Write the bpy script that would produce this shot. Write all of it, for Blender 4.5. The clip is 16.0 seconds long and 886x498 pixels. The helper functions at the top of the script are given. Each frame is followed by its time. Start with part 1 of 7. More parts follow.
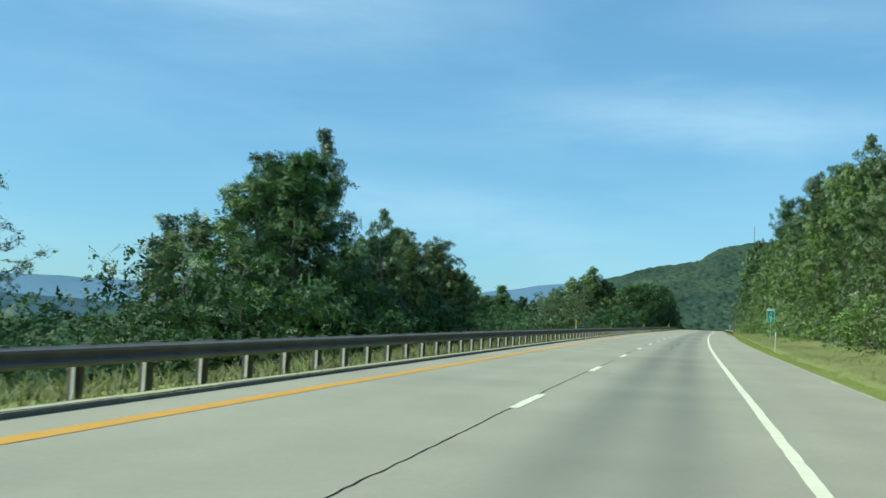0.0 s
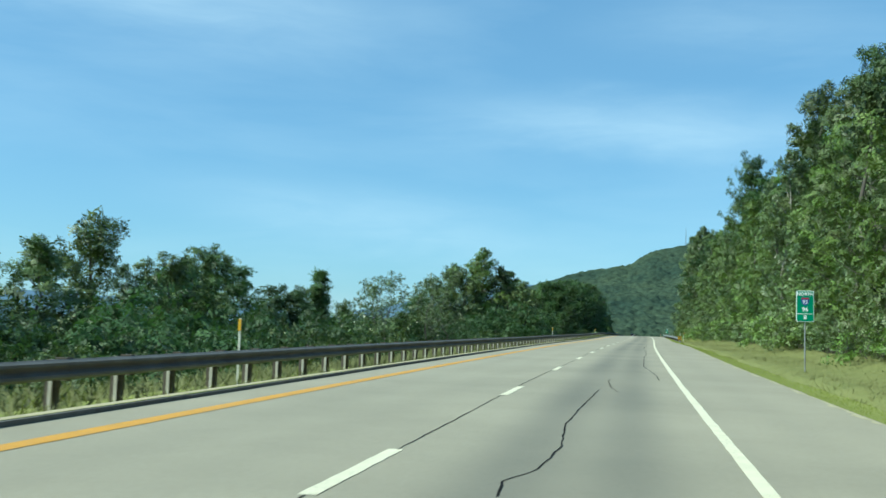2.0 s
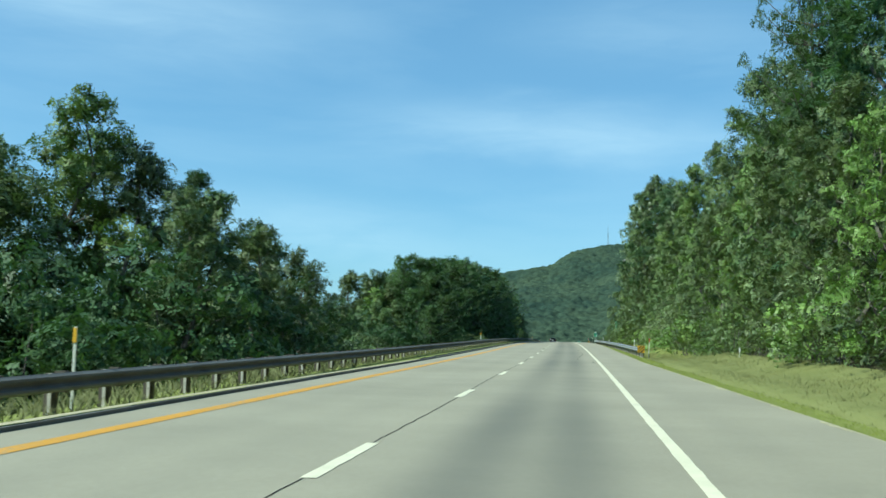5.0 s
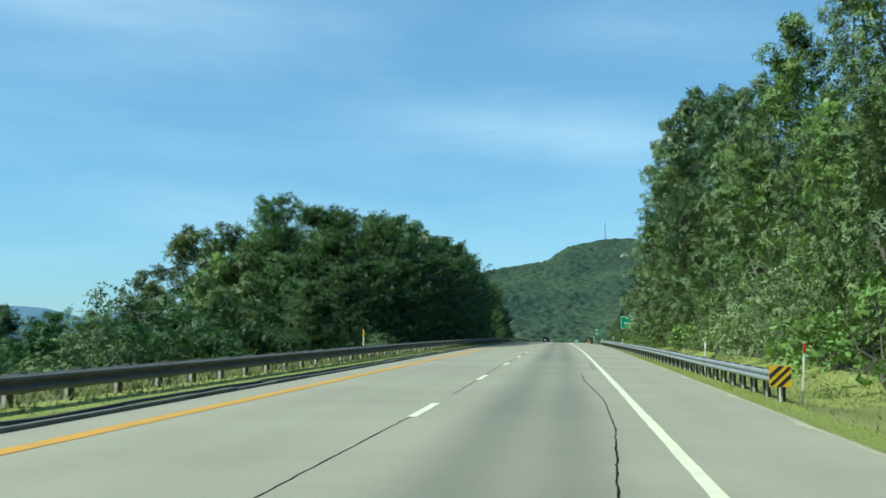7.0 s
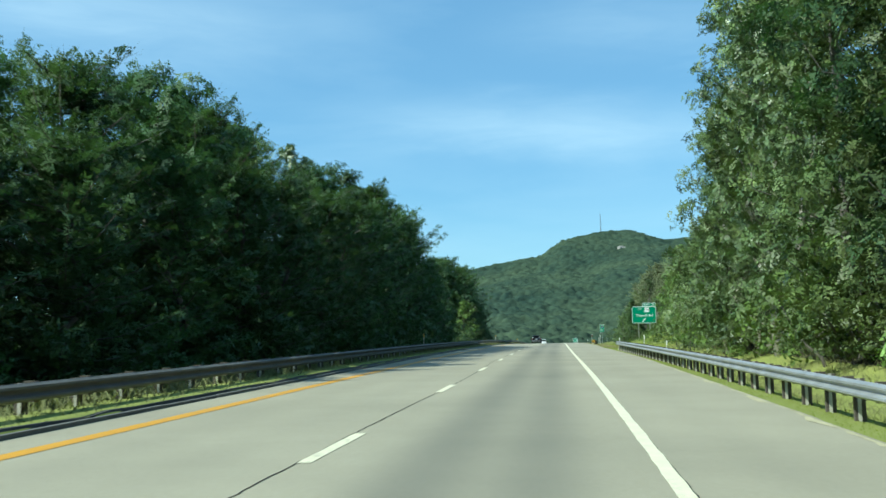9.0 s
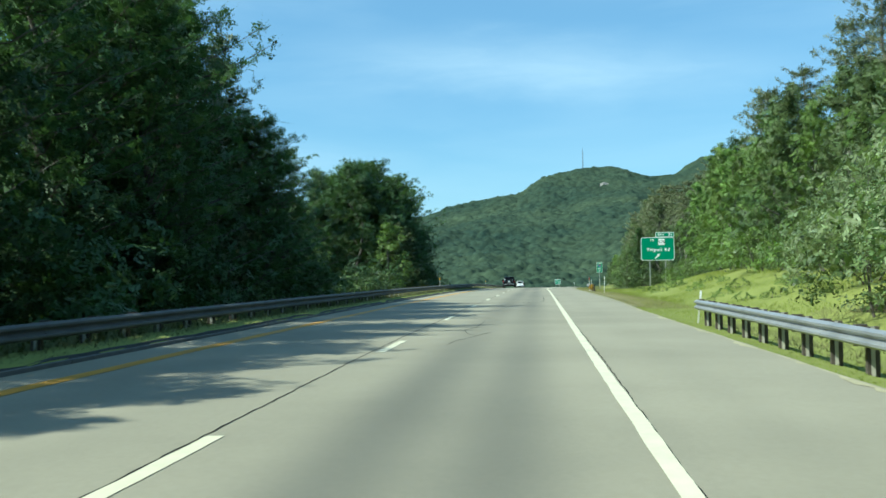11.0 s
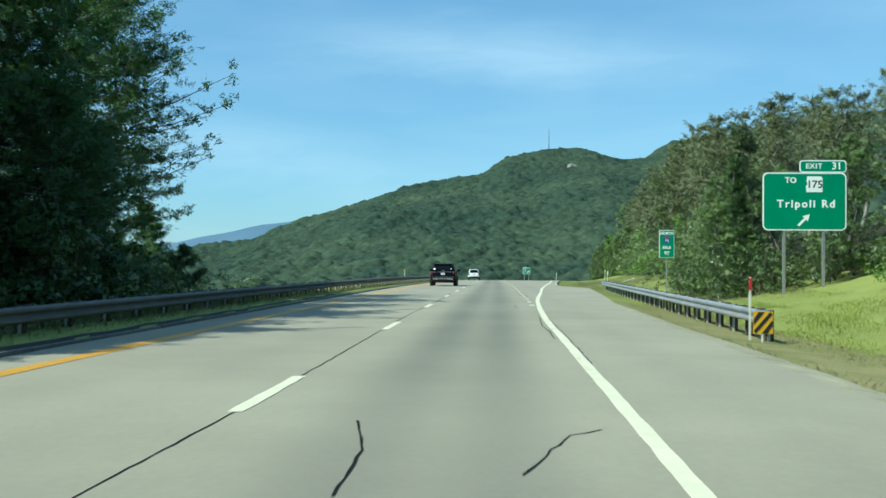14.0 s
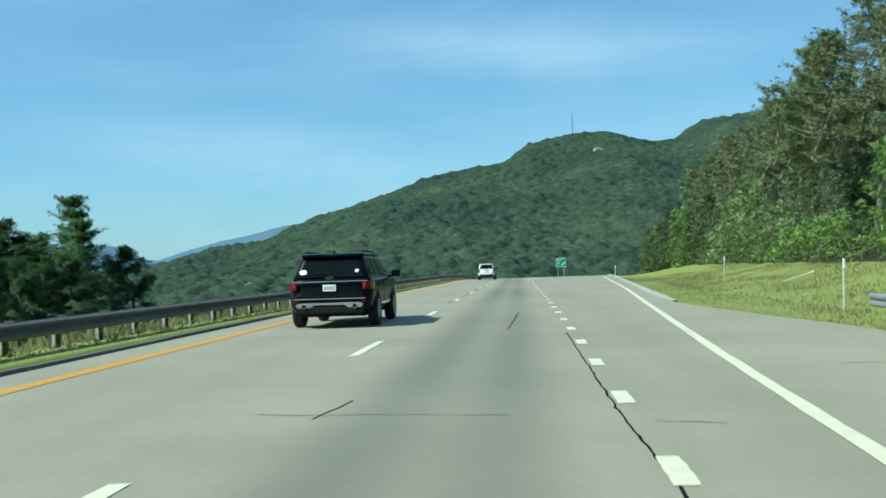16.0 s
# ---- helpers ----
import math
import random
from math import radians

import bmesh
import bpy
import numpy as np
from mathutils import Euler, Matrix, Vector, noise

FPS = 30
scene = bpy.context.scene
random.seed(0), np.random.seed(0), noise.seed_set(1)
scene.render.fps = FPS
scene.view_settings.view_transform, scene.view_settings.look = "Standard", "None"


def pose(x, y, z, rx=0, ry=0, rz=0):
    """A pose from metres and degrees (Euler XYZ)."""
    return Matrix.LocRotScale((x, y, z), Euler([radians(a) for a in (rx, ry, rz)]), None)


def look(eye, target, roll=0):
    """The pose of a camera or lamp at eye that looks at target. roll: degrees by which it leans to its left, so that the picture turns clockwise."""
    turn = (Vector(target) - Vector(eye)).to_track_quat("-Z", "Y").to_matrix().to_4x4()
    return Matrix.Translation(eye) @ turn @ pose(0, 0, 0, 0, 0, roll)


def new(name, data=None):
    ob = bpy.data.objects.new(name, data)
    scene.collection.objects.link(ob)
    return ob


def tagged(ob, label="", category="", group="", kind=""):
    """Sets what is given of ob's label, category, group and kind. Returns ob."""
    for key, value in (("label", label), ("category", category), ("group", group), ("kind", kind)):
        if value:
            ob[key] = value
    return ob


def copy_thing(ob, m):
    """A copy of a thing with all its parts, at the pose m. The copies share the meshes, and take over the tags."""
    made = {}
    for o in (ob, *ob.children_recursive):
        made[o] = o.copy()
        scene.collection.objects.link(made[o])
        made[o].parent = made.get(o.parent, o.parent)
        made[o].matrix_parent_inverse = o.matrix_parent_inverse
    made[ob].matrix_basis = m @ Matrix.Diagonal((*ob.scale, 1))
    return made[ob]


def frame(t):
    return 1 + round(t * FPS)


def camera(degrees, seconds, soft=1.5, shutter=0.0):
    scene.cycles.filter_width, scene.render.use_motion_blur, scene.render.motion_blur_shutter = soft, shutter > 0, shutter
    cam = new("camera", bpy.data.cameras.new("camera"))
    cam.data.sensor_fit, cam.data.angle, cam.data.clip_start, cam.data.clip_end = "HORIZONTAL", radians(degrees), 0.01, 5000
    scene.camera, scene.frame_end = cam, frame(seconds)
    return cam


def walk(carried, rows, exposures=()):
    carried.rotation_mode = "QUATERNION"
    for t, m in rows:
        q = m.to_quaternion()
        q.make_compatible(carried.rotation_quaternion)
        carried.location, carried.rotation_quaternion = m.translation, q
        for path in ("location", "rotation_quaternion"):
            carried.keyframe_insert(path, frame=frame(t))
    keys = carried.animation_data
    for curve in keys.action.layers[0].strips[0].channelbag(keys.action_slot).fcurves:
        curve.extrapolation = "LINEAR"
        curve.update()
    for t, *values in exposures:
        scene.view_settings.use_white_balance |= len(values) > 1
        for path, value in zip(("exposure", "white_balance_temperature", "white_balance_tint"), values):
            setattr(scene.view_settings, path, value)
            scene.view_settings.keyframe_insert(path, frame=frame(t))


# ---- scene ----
cam = camera(47.81, 16.0, soft=1.6, shutter=0.08)
PATH = [
    (0.0, pose(0.74, 0.00, 1.38, 94.49, -2.68, 14.83)),
    (0.5, pose(0.56, 14.12, 1.58, 94.69, -2.09, 14.55)),
    (1.0, pose(0.26, 28.20, 1.78, 95.00, -1.27, 13.84)),
    (1.5, pose(-0.03, 42.20, 1.98, 95.20, -1.23, 12.33)),
    (2.0, pose(-0.26, 56.16, 2.18, 95.08, -1.85, 11.13)),
    (2.5, pose(-0.40, 70.14, 2.38, 95.20, -1.76, 10.07)),
    (3.0, pose(-0.42, 84.32, 2.59, 95.42, -1.53, 8.99)),
    (3.5, pose(-0.45, 98.43, 2.80, 95.48, -1.53, 8.17)),
    (4.0, pose(-0.51, 112.37, 3.00, 95.55, -1.23, 7.37)),
    (6.5, pose(0.09, 180.67, 3.89, 95.36, -1.04, 6.51)),
    (7.0, pose(0.24, 194.24, 4.06, 95.43, -0.67, 6.58)),
    (7.5, pose(0.44, 207.77, 4.25, 95.41, -0.06, 6.87)),
    (8.0, pose(0.62, 221.31, 4.44, 95.47, 0.40, 6.94)),
    (10.5, pose(0.96, 288.82, 5.30, 94.50, 1.17, 5.67)),
    (11.0, pose(0.94, 302.25, 5.44, 91.96, 0.81, 5.30)),
    (11.5, pose(0.84, 315.82, 5.57, 90.97, -0.11, 5.33)),
    (12.0, pose(0.79, 329.65, 5.68, 91.54, -0.89, 6.02)),
    (12.5, pose(0.73, 343.31, 5.78, 91.73, -1.43, 6.20)),
    (13.0, pose(0.77, 356.89, 5.87, 91.62, -1.06, 4.80)),
    (13.5, pose(0.79, 370.36, 5.94, 91.31, -0.96, 3.15)),
    (14.0, pose(0.86, 383.76, 5.99, 91.06, -0.38, 3.06)),
    (14.5, pose(1.01, 397.38, 6.02, 90.66, 0.62, 3.55)),
    (15.0, pose(1.08, 411.01, 6.03, 90.22, 1.23, 3.96)),
    (15.5, pose(1.15, 424.58, 6.03, 90.38, 1.62, 4.26)),
    (16.0, pose(1.24, 438.37, 6.00, 90.79, 1.88, 4.57)),
]
EXPOSURES = [(0.0, 0.42, 5970, -11), (0.5, 0.32, 5970, -11), (1.2, 0.48, 5970, -11), (7.0, 0.47, 5970, -11), (8.0, 0.57, 5990, -11), (8.5, 0.58, 6000, -11), (10.5, 0.62, 6020, -11), (11.5, 0.58, 6020, -11), (13.0, 0.48, 5970, -11), (14.5, 0.46, 5940, -11), (16.0, 0.39, 5940, -11)]
walk(cam, PATH, EXPOSURES)

# ---- light: clear morning sky with thin cirrus, sun from the left, slightly behind ----
SUN_ELEVATION, SUN_TURN = radians(45.5), radians(244)
SKY_STRENGTH, SUN_STRENGTH = 0.10, 4.4


def node(tree, kind, values=(), operation="", data_type="", blend_type="", interpolation_type="", uv_map=""):
    """A shader node with its settings and input values."""
    n = tree.nodes.new(kind)
    if data_type:
        n.data_type = data_type
    if operation:
        n.operation = operation
    if blend_type:
        n.blend_type = blend_type
    if interpolation_type:
        n.interpolation_type = interpolation_type
    if uv_map:
        n.uv_map = uv_map
    for key, value in dict(values).items():
        n.inputs[key].default_value = value
    return n


def make_world():
    world = bpy.data.worlds.new("sky")
    scene.world = world
    world.use_nodes = True
    t = world.node_tree
    t.nodes.clear()
    sky = node(t, "ShaderNodeTexSky")
    sky.sky_type, sky.sun_disc, sky.sun_elevation, sky.sun_rotation = "NISHITA", False, SUN_ELEVATION, SUN_TURN
    sky.altitude, sky.air_density, sky.dust_density, sky.ozone_density = 300, 1.0, 0.6, 2.2
    coord = node(t, "ShaderNodeTexCoord")
    link = t.links.new
    stretch = node(t, "ShaderNodeMapping", {"Rotation": (0.0, radians(9), radians(20)), "Scale": (1.3, 1.0, 6.5)})
    wisps = node(t, "ShaderNodeTexNoise", {"Scale": 2.1, "Detail": 6.0, "Roughness": 0.55, "Distortion": 0.35})
    fine = node(t, "ShaderNodeTexNoise", {"Scale": 7.0, "Detail": 5.0, "Roughness": 0.6, "Distortion": 0.5})
    soft = node(t, "ShaderNodeMapRange", {"From Min": 0.42, "From Max": 0.80, "To Min": 0.0, "To Max": 0.26})
    link(coord.outputs["Generated"], stretch.inputs["Vector"])
    link(stretch.outputs["Vector"], wisps.inputs["Vector"])
    link(stretch.outputs["Vector"], fine.inputs["Vector"])
    link(wisps.outputs["Fac"], soft.inputs["Value"])

    def calc(operation, *given):
        n = node(t, "ShaderNodeMath", operation=operation)
        for i, q in enumerate(given):
            if isinstance(q, (int, float)):
                n.inputs[i].default_value = q
            else:
                link(q, n.inputs[i])
        return n.outputs[0]

    split = node(t, "ShaderNodeSeparateXYZ")
    link(coord.outputs["Generated"], split.inputs[0])
    turn = calc("MULTIPLY", calc("ARCTAN2", calc("MULTIPLY", split.outputs["X"], -1.0), split.outputs["Y"]), 57.2958)
    high = calc("MULTIPLY", calc("ARCSINE", split.outputs["Z"]), 57.2958)
    waver = calc("MULTIPLY", calc("SUBTRACT", wisps.outputs["Fac"], 0.5), 4.5)
    high = calc("ADD", high, waver)
    grain = node(t, "ShaderNodeMapRange", {"From Min": 0.34, "From Max": 0.66, "To Min": 0.6, "To Max": 1.0})
    link(fine.outputs["Fac"], grain.inputs["Value"])
    cloud = None
    # streaks of cirrus, in degrees: where they lie, half length, half height, slant, density
    for az, el, wide, tall, slant, dense in ((-0.5, 12.0, 19.0, 2.4, 0.06, 0.30), (16.0, 6.4, 17.0, 2.8, 0.08, 0.24), (30.0, 18.5, 24.0, 4.5, 0.05, 0.26), (-4.5, 17.2, 11.0, 2.8, 0.0, 0.16), (-30.0, 14.0, 16.0, 3.0, 0.05, 0.2), (60.0, 12.0, 22.0, 3.5, 0.05, 0.24)):
        off = calc("SUBTRACT", turn, az)
        lift = calc("SUBTRACT", calc("SUBTRACT", high, el), calc("MULTIPLY", off, slant))
        far = calc("SQRT", calc("ADD", calc("POWER", calc("ABSOLUTE", calc("DIVIDE", off, wide)), 2.0), calc("POWER", calc("ABSOLUTE", calc("DIVIDE", lift, tall)), 2.0)))
        fade = node(t, "ShaderNodeMapRange", {"From Min": 0.0, "From Max": 1.0, "To Min": dense, "To Max": 0.0}, interpolation_type="SMOOTHSTEP")
        link(far, fade.inputs["Value"])
        cloud = fade.outputs["Result"] if cloud is None else calc("MAXIMUM", cloud, fade.outputs["Result"])
    cover = calc("ADD", calc("MULTIPLY", soft.outputs["Result"], 0.6), calc("MULTIPLY", cloud, grain.outputs["Result"]))
    mix = node(t, "ShaderNodeMix", data_type="RGBA")
    mix.inputs[7].default_value = (6.2, 7.4, 8.6, 1.0)
    tint = node(t, "ShaderNodeMix", data_type="RGBA", blend_type="MULTIPLY")
    tint.inputs[0].default_value = 1.0
    tint.inputs[7].default_value = (0.80, 1.0, 1.06, 1.0)
    veil = node(t, "ShaderNodeMix", data_type="RGBA")
    veil.inputs[0].default_value = 0.4
    veil.inputs[7].default_value = (2.0, 3.7, 6.3, 1.0)
    back = node(t, "ShaderNodeBackground", {"Strength": SKY_STRENGTH})
    out = node(t, "ShaderNodeOutputWorld")
    link(cover, mix.inputs[0])
    t.links.new(sky.outputs["Color"], tint.inputs[6])
    t.links.new(tint.outputs[2], veil.inputs[6])
    t.links.new(veil.outputs[2], mix.inputs[6])
    t.links.new(mix.outputs[2], back.inputs["Color"])
    t.links.new(back.outputs["Background"], out.inputs["Surface"])


make_world()
sun_data = bpy.data.lights.new("sun", "SUN")
sun_data.energy, sun_data.angle, sun_data.color = SUN_STRENGTH, radians(0.5), (1.0, 0.95, 0.86)
sun = new("sun", sun_data)
to_sun = Vector((math.sin(SUN_TURN) * math.cos(SUN_ELEVATION), math.cos(SUN_TURN) * math.cos(SUN_ELEVATION), math.sin(SUN_ELEVATION)))
sun.matrix_world = look(to_sun * 300, (0, 0, 0))


# ---- materials ----
def material(name, colour, dark=None, rough=0.7, metal=0.0, scale=4.0, fine=60.0, bump=0.0, bump_scale=80.0,
             per_piece=0.0, per_object=0.0, spec=0.5, translucent=0.0, coat=0.0, stretch=(1, 1, 1), depth=0.02, spread_low=0.42, spread_high=0.92, leafy=0.0):
    """A principled surface whose colour wanders between dark and colour at two scales, with fine relief."""
    m = bpy.data.materials.new(name)
    m.use_nodes = True
    t = m.node_tree
    bsdf = t.nodes["Principled BSDF"]
    bsdf.inputs["Roughness"].default_value = rough
    bsdf.inputs["Metallic"].default_value = metal
    bsdf.inputs["Specular IOR Level"].default_value = spec
    bsdf.inputs["Coat Weight"].default_value = coat
    bsdf.inputs["Coat Roughness"].default_value = 0.05
    dark = dark or tuple(c * 0.75 for c in colour)
    coord = node(t, "ShaderNodeTexCoord")
    place = node(t, "ShaderNodeMapping", {"Scale": stretch})
    t.links.new(coord.outputs["Object"], place.inputs["Vector"])
    broad = node(t, "ShaderNodeTexNoise", {"Scale": scale, "Detail": 5.0, "Roughness": 0.6})
    grain = node(t, "ShaderNodeTexNoise", {"Scale": fine, "Detail": 2.0})
    t.links.new(place.outputs["Vector"], broad.inputs["Vector"])
    t.links.new(place.outputs["Vector"], grain.inputs["Vector"])
    both = node(t, "ShaderNodeMath", operation="MULTIPLY_ADD")
    both.inputs[1].default_value = 0.35
    t.links.new(grain.outputs["Fac"], both.inputs[0])
    t.links.new(broad.outputs["Fac"], both.inputs[2])
    spread = node(t, "ShaderNodeMapRange", {"From Min": spread_low, "From Max": spread_high})
    t.links.new(both.outputs[0], spread.inputs["Value"])
    mix = node(t, "ShaderNodeMix", data_type="RGBA")
    mix.inputs[6].default_value = (*dark, 1)
    mix.inputs[7].default_value = (*colour, 1)
    t.links.new(spread.outputs["Result"], mix.inputs[0])
    colour_out = mix.outputs[2]
    for amount, kind, socket in ((per_piece, "ShaderNodeNewGeometry", "Random Per Island"), (per_object, "ShaderNodeObjectInfo", "Random")):
        if amount:
            source = node(t, kind)
            hsv = node(t, "ShaderNodeHueSaturation")
            low = node(t, "ShaderNodeMapRange", {"To Min": 1 - amount, "To Max": 1 + amount})
            hue = node(t, "ShaderNodeMapRange", {"To Min": 0.5 - amount * 0.025, "To Max": 0.5 + amount * 0.03})
            t.links.new(source.outputs[socket], low.inputs["Value"])
            t.links.new(source.outputs[socket], hue.inputs["Value"])
            t.links.new(low.outputs["Result"], hsv.inputs["Value"])
            t.links.new(hue.outputs["Result"], hsv.inputs["Hue"])
            t.links.new(colour_out, hsv.inputs["Color"])
            colour_out = hsv.outputs["Color"]
    t.links.new(colour_out, bsdf.inputs["Base Color"])
    if bump:
        relief = node(t, "ShaderNodeTexNoise", {"Scale": bump_scale, "Detail": 4.0})
        bumps = node(t, "ShaderNodeBump", {"Strength": bump, "Distance": depth})
        t.links.new(place.outputs["Vector"], relief.inputs["Vector"])
        t.links.new(relief.outputs["Fac"], bumps.inputs["Height"])
        t.links.new(bumps.outputs["Normal"], bsdf.inputs["Normal"])
    if translucent:
        through_leaf = node(t, "ShaderNodeBsdfTranslucent")
        warm = node(t, "ShaderNodeMix", data_type="RGBA", blend_type="MULTIPLY")
        warm.inputs[0].default_value = 1.0
        warm.inputs[7].default_value = (1.0, 1.2, 0.6, 1)
        t.links.new(colour_out, warm.inputs[6])
        t.links.new(warm.outputs[2], through_leaf.inputs["Color"])
        blend = node(t, "ShaderNodeMixShader")
        blend.inputs[0].default_value = translucent
        t.links.new(bsdf.outputs[0], blend.inputs[1])
        t.links.new(through_leaf.outputs[0], blend.inputs[2])
        t.links.new(blend.outputs[0], t.nodes["Material Output"].inputs["Surface"])
        if leafy:
            # each blade of the mesh is a spray: small leaves with gaps between them, each of its own tone
            cells = node(t, "ShaderNodeTexVoronoi", {"Scale": leafy, "Randomness": 1.0})
            t.links.new(coord.outputs["Object"], cells.inputs["Vector"])
            gap = node(t, "ShaderNodeMath", operation="GREATER_THAN")
            gap.inputs[1].default_value = 0.5
            t.links.new(cells.outputs["Distance"], gap.inputs[0])
            tone = node(t, "ShaderNodeHueSaturation")
            split = node(t, "ShaderNodeSeparateColor")
            t.links.new(cells.outputs["Color"], split.inputs[0])
            value = node(t, "ShaderNodeMapRange", {"To Min": 0.82, "To Max": 1.2})
            t.links.new(split.outputs[0], value.inputs["Value"])
            t.links.new(value.outputs["Result"], tone.inputs["Value"])
            t.links.new(colour_out, tone.inputs["Color"])
            t.links.new(tone.outputs["Color"], bsdf.inputs["Base Color"])
            t.links.new(tone.outputs["Color"], warm.inputs[6])
            clear = node(t, "ShaderNodeBsdfTransparent")
            sprays = node(t, "ShaderNodeMixShader")
            t.links.new(gap.outputs[0], sprays.inputs[0])
            t.links.new(blend.outputs[0], sprays.inputs[1])
            t.links.new(clear.outputs[0], sprays.inputs[2])
            t.links.new(sprays.outputs[0], t.nodes["Material Output"].inputs["Surface"])
    return m


def make_road_material():
    """Weathered pale asphalt: darker wheel and oil bands along the lanes, blotches and fine stone grain."""
    m = material("weathered_asphalt", (0.320, 0.291, 0.213), (0.258, 0.236, 0.173), rough=0.85, scale=0.22, fine=14.0, bump=0.25, bump_scale=120.0, spread_low=0.48, spread_high=0.84)
    t = m.node_tree
    bsdf = t.nodes["Principled BSDF"]
    base = bsdf.inputs["Base Color"].links[0].from_socket
    uv = node(t, "ShaderNodeUVMap", uv_map="along")
    split = node(t, "ShaderNodeSeparateXYZ")
    t.links.new(uv.outputs["UV"], split.inputs[0])
    wander = node(t, "ShaderNodeTexNoise", {"Scale": 0.05, "Detail": 3.0})
    t.links.new(uv.outputs["UV"], wander.inputs["Vector"])
    total = None
    # (middle of the band, half width, depth): oil band and wheel paths of the right lane, fainter in the left
    for middle, half, depth in ((-0.5, 0.8, 0.30), (0.72, 0.7, 0.28), (0.08, 1.75, 0.26), (-3.0, 0.7, 0.06), (-4.4, 0.8, 0.08), (1.95, 0.35, 0.05), (3.0, 0.6, 0.06)):
        off = node(t, "ShaderNodeMath", operation="SUBTRACT")
        off.inputs[1].default_value = middle
        t.links.new(split.outputs["X"], off.inputs[0])
        size = node(t, "ShaderNodeMath", operation="ABSOLUTE")
        t.links.new(off.outputs[0], size.inputs[0])
        fall = node(t, "ShaderNodeMapRange", {"From Min": 0.0, "From Max": half, "To Min": depth, "To Max": 0.0}, interpolation_type="SMOOTHSTEP")
        t.links.new(size.outputs[0], fall.inputs["Value"])
        if total is None:
            total = fall.outputs["Result"]
        else:
            add = node(t, "ShaderNodeMath", operation="ADD")
            t.links.new(total, add.inputs[0])
            t.links.new(fall.outputs["Result"], add.inputs[1])
            total = add.outputs[0]
    vary = node(t, "ShaderNodeMapRange", {"From Min": 0.3, "From Max": 0.7, "To Min": 0.55, "To Max": 1.25})
    t.links.new(wander.outputs["Fac"], vary.inputs["Value"])
    amount = node(t, "ShaderNodeMath", operation="MULTIPLY")
    t.links.new(total, amount.inputs[0])
    t.links.new(vary.outputs["Result"], amount.inputs[1])
    mix = node(t, "ShaderNodeMix", data_type="RGBA")
    mix.inputs[7].default_value = (0.055, 0.06, 0.055, 1)
    t.links.new(amount.outputs[0], mix.inputs[0])
    t.links.new(base, mix.inputs[6])
    t.links.new(mix.outputs[2], bsdf.inputs["Base Color"])
    return m


ROAD = make_road_material()
def worn(m, amount, scale):
    """Wears paint through to the asphalt in flakes and thins it in patches."""
    t = m.node_tree
    bsdf = t.nodes["Principled BSDF"]
    base = bsdf.inputs["Base Color"].links[0].from_socket
    coord = node(t, "ShaderNodeTexCoord")
    flake = node(t, "ShaderNodeTexNoise", {"Scale": scale, "Detail": 6.0, "Roughness": 0.7})
    patch_noise = node(t, "ShaderNodeTexNoise", {"Scale": 0.35, "Detail": 3.0})
    t.links.new(coord.outputs["Object"], flake.inputs["Vector"])
    t.links.new(coord.outputs["Object"], patch_noise.inputs["Vector"])
    both = node(t, "ShaderNodeMath", operation="MULTIPLY_ADD")
    both.inputs[1].default_value = 0.7
    t.links.new(patch_noise.outputs["Fac"], both.inputs[0])
    t.links.new(flake.outputs["Fac"], both.inputs[2])
    gone = node(t, "ShaderNodeMapRange", {"From Min": 0.98 - amount, "From Max": 1.16 - amount})
    t.links.new(both.outputs[0], gone.inputs["Value"])
    mix = node(t, "ShaderNodeMix", data_type="RGBA")
    mix.inputs[7].default_value = (0.27, 0.25, 0.195, 1)
    t.links.new(gone.outputs["Result"], mix.inputs[0])
    t.links.new(base, mix.inputs[6])
    t.links.new(mix.outputs[2], bsdf.inputs["Base Color"])
    return m


WHITE_LINE = material("worn_white_paint", (0.74, 0.69, 0.50), (0.60, 0.56, 0.40), rough=0.6, scale=3.0, fine=50)
worn(WHITE_LINE, 0.0, 14.0)
YELLOW_LINE = material("worn_yellow_paint", (0.60, 0.295, 0.018), (0.48, 0.25, 0.028), rough=0.6, scale=2.0, fine=50)
worn(YELLOW_LINE, 0.03, 9.0)
TAR = material("crack_tar", (0.016, 0.016, 0.015), (0.008, 0.008, 0.008), rough=0.95, scale=6, spec=0.1)
# left kerb: the shade on its road-side face is put into the base colour
SHADED_KERB = material("shaded_kerb_stone", (0.17, 0.165, 0.15), (0.10, 0.098, 0.09), rough=0.85, scale=3, fine=90, bump=0.3, per_object=0.15)
KERB_CONCRETE = material("pale_kerb_concrete", (0.46, 0.44, 0.38), (0.32, 0.31, 0.27), rough=0.9, scale=2, fine=40)
VERGE = material("mown_grass_ground", (0.275, 0.30, 0.085), (0.21, 0.235, 0.068), rough=0.95, scale=0.5, fine=25, bump=0.4, bump_scale=30, spec=0.1)
GRASS = material("grass_blades", (0.29, 0.325, 0.07), (0.225, 0.265, 0.055), rough=0.8, scale=0.25, fine=3.0, per_piece=0.1, translucent=0.45, spec=0.2)
# leaf litter, darkened beyond its own tone to deepen shade below the trees
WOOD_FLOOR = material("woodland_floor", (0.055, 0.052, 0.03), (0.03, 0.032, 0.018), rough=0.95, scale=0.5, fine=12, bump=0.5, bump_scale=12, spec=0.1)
OLIVE_GRASS = material("olive_grass_blades", (0.20, 0.21, 0.098), (0.155, 0.165, 0.072), rough=0.85, scale=0.25, fine=3.0, per_piece=0.1, translucent=0.25, spec=0.2)
PALE_GRASS = material("pale_tall_grass", (0.265, 0.265, 0.115), (0.19, 0.20, 0.078), rough=0.85, scale=0.25, fine=3.0, per_piece=0.1, translucent=0.3, spec=0.2)
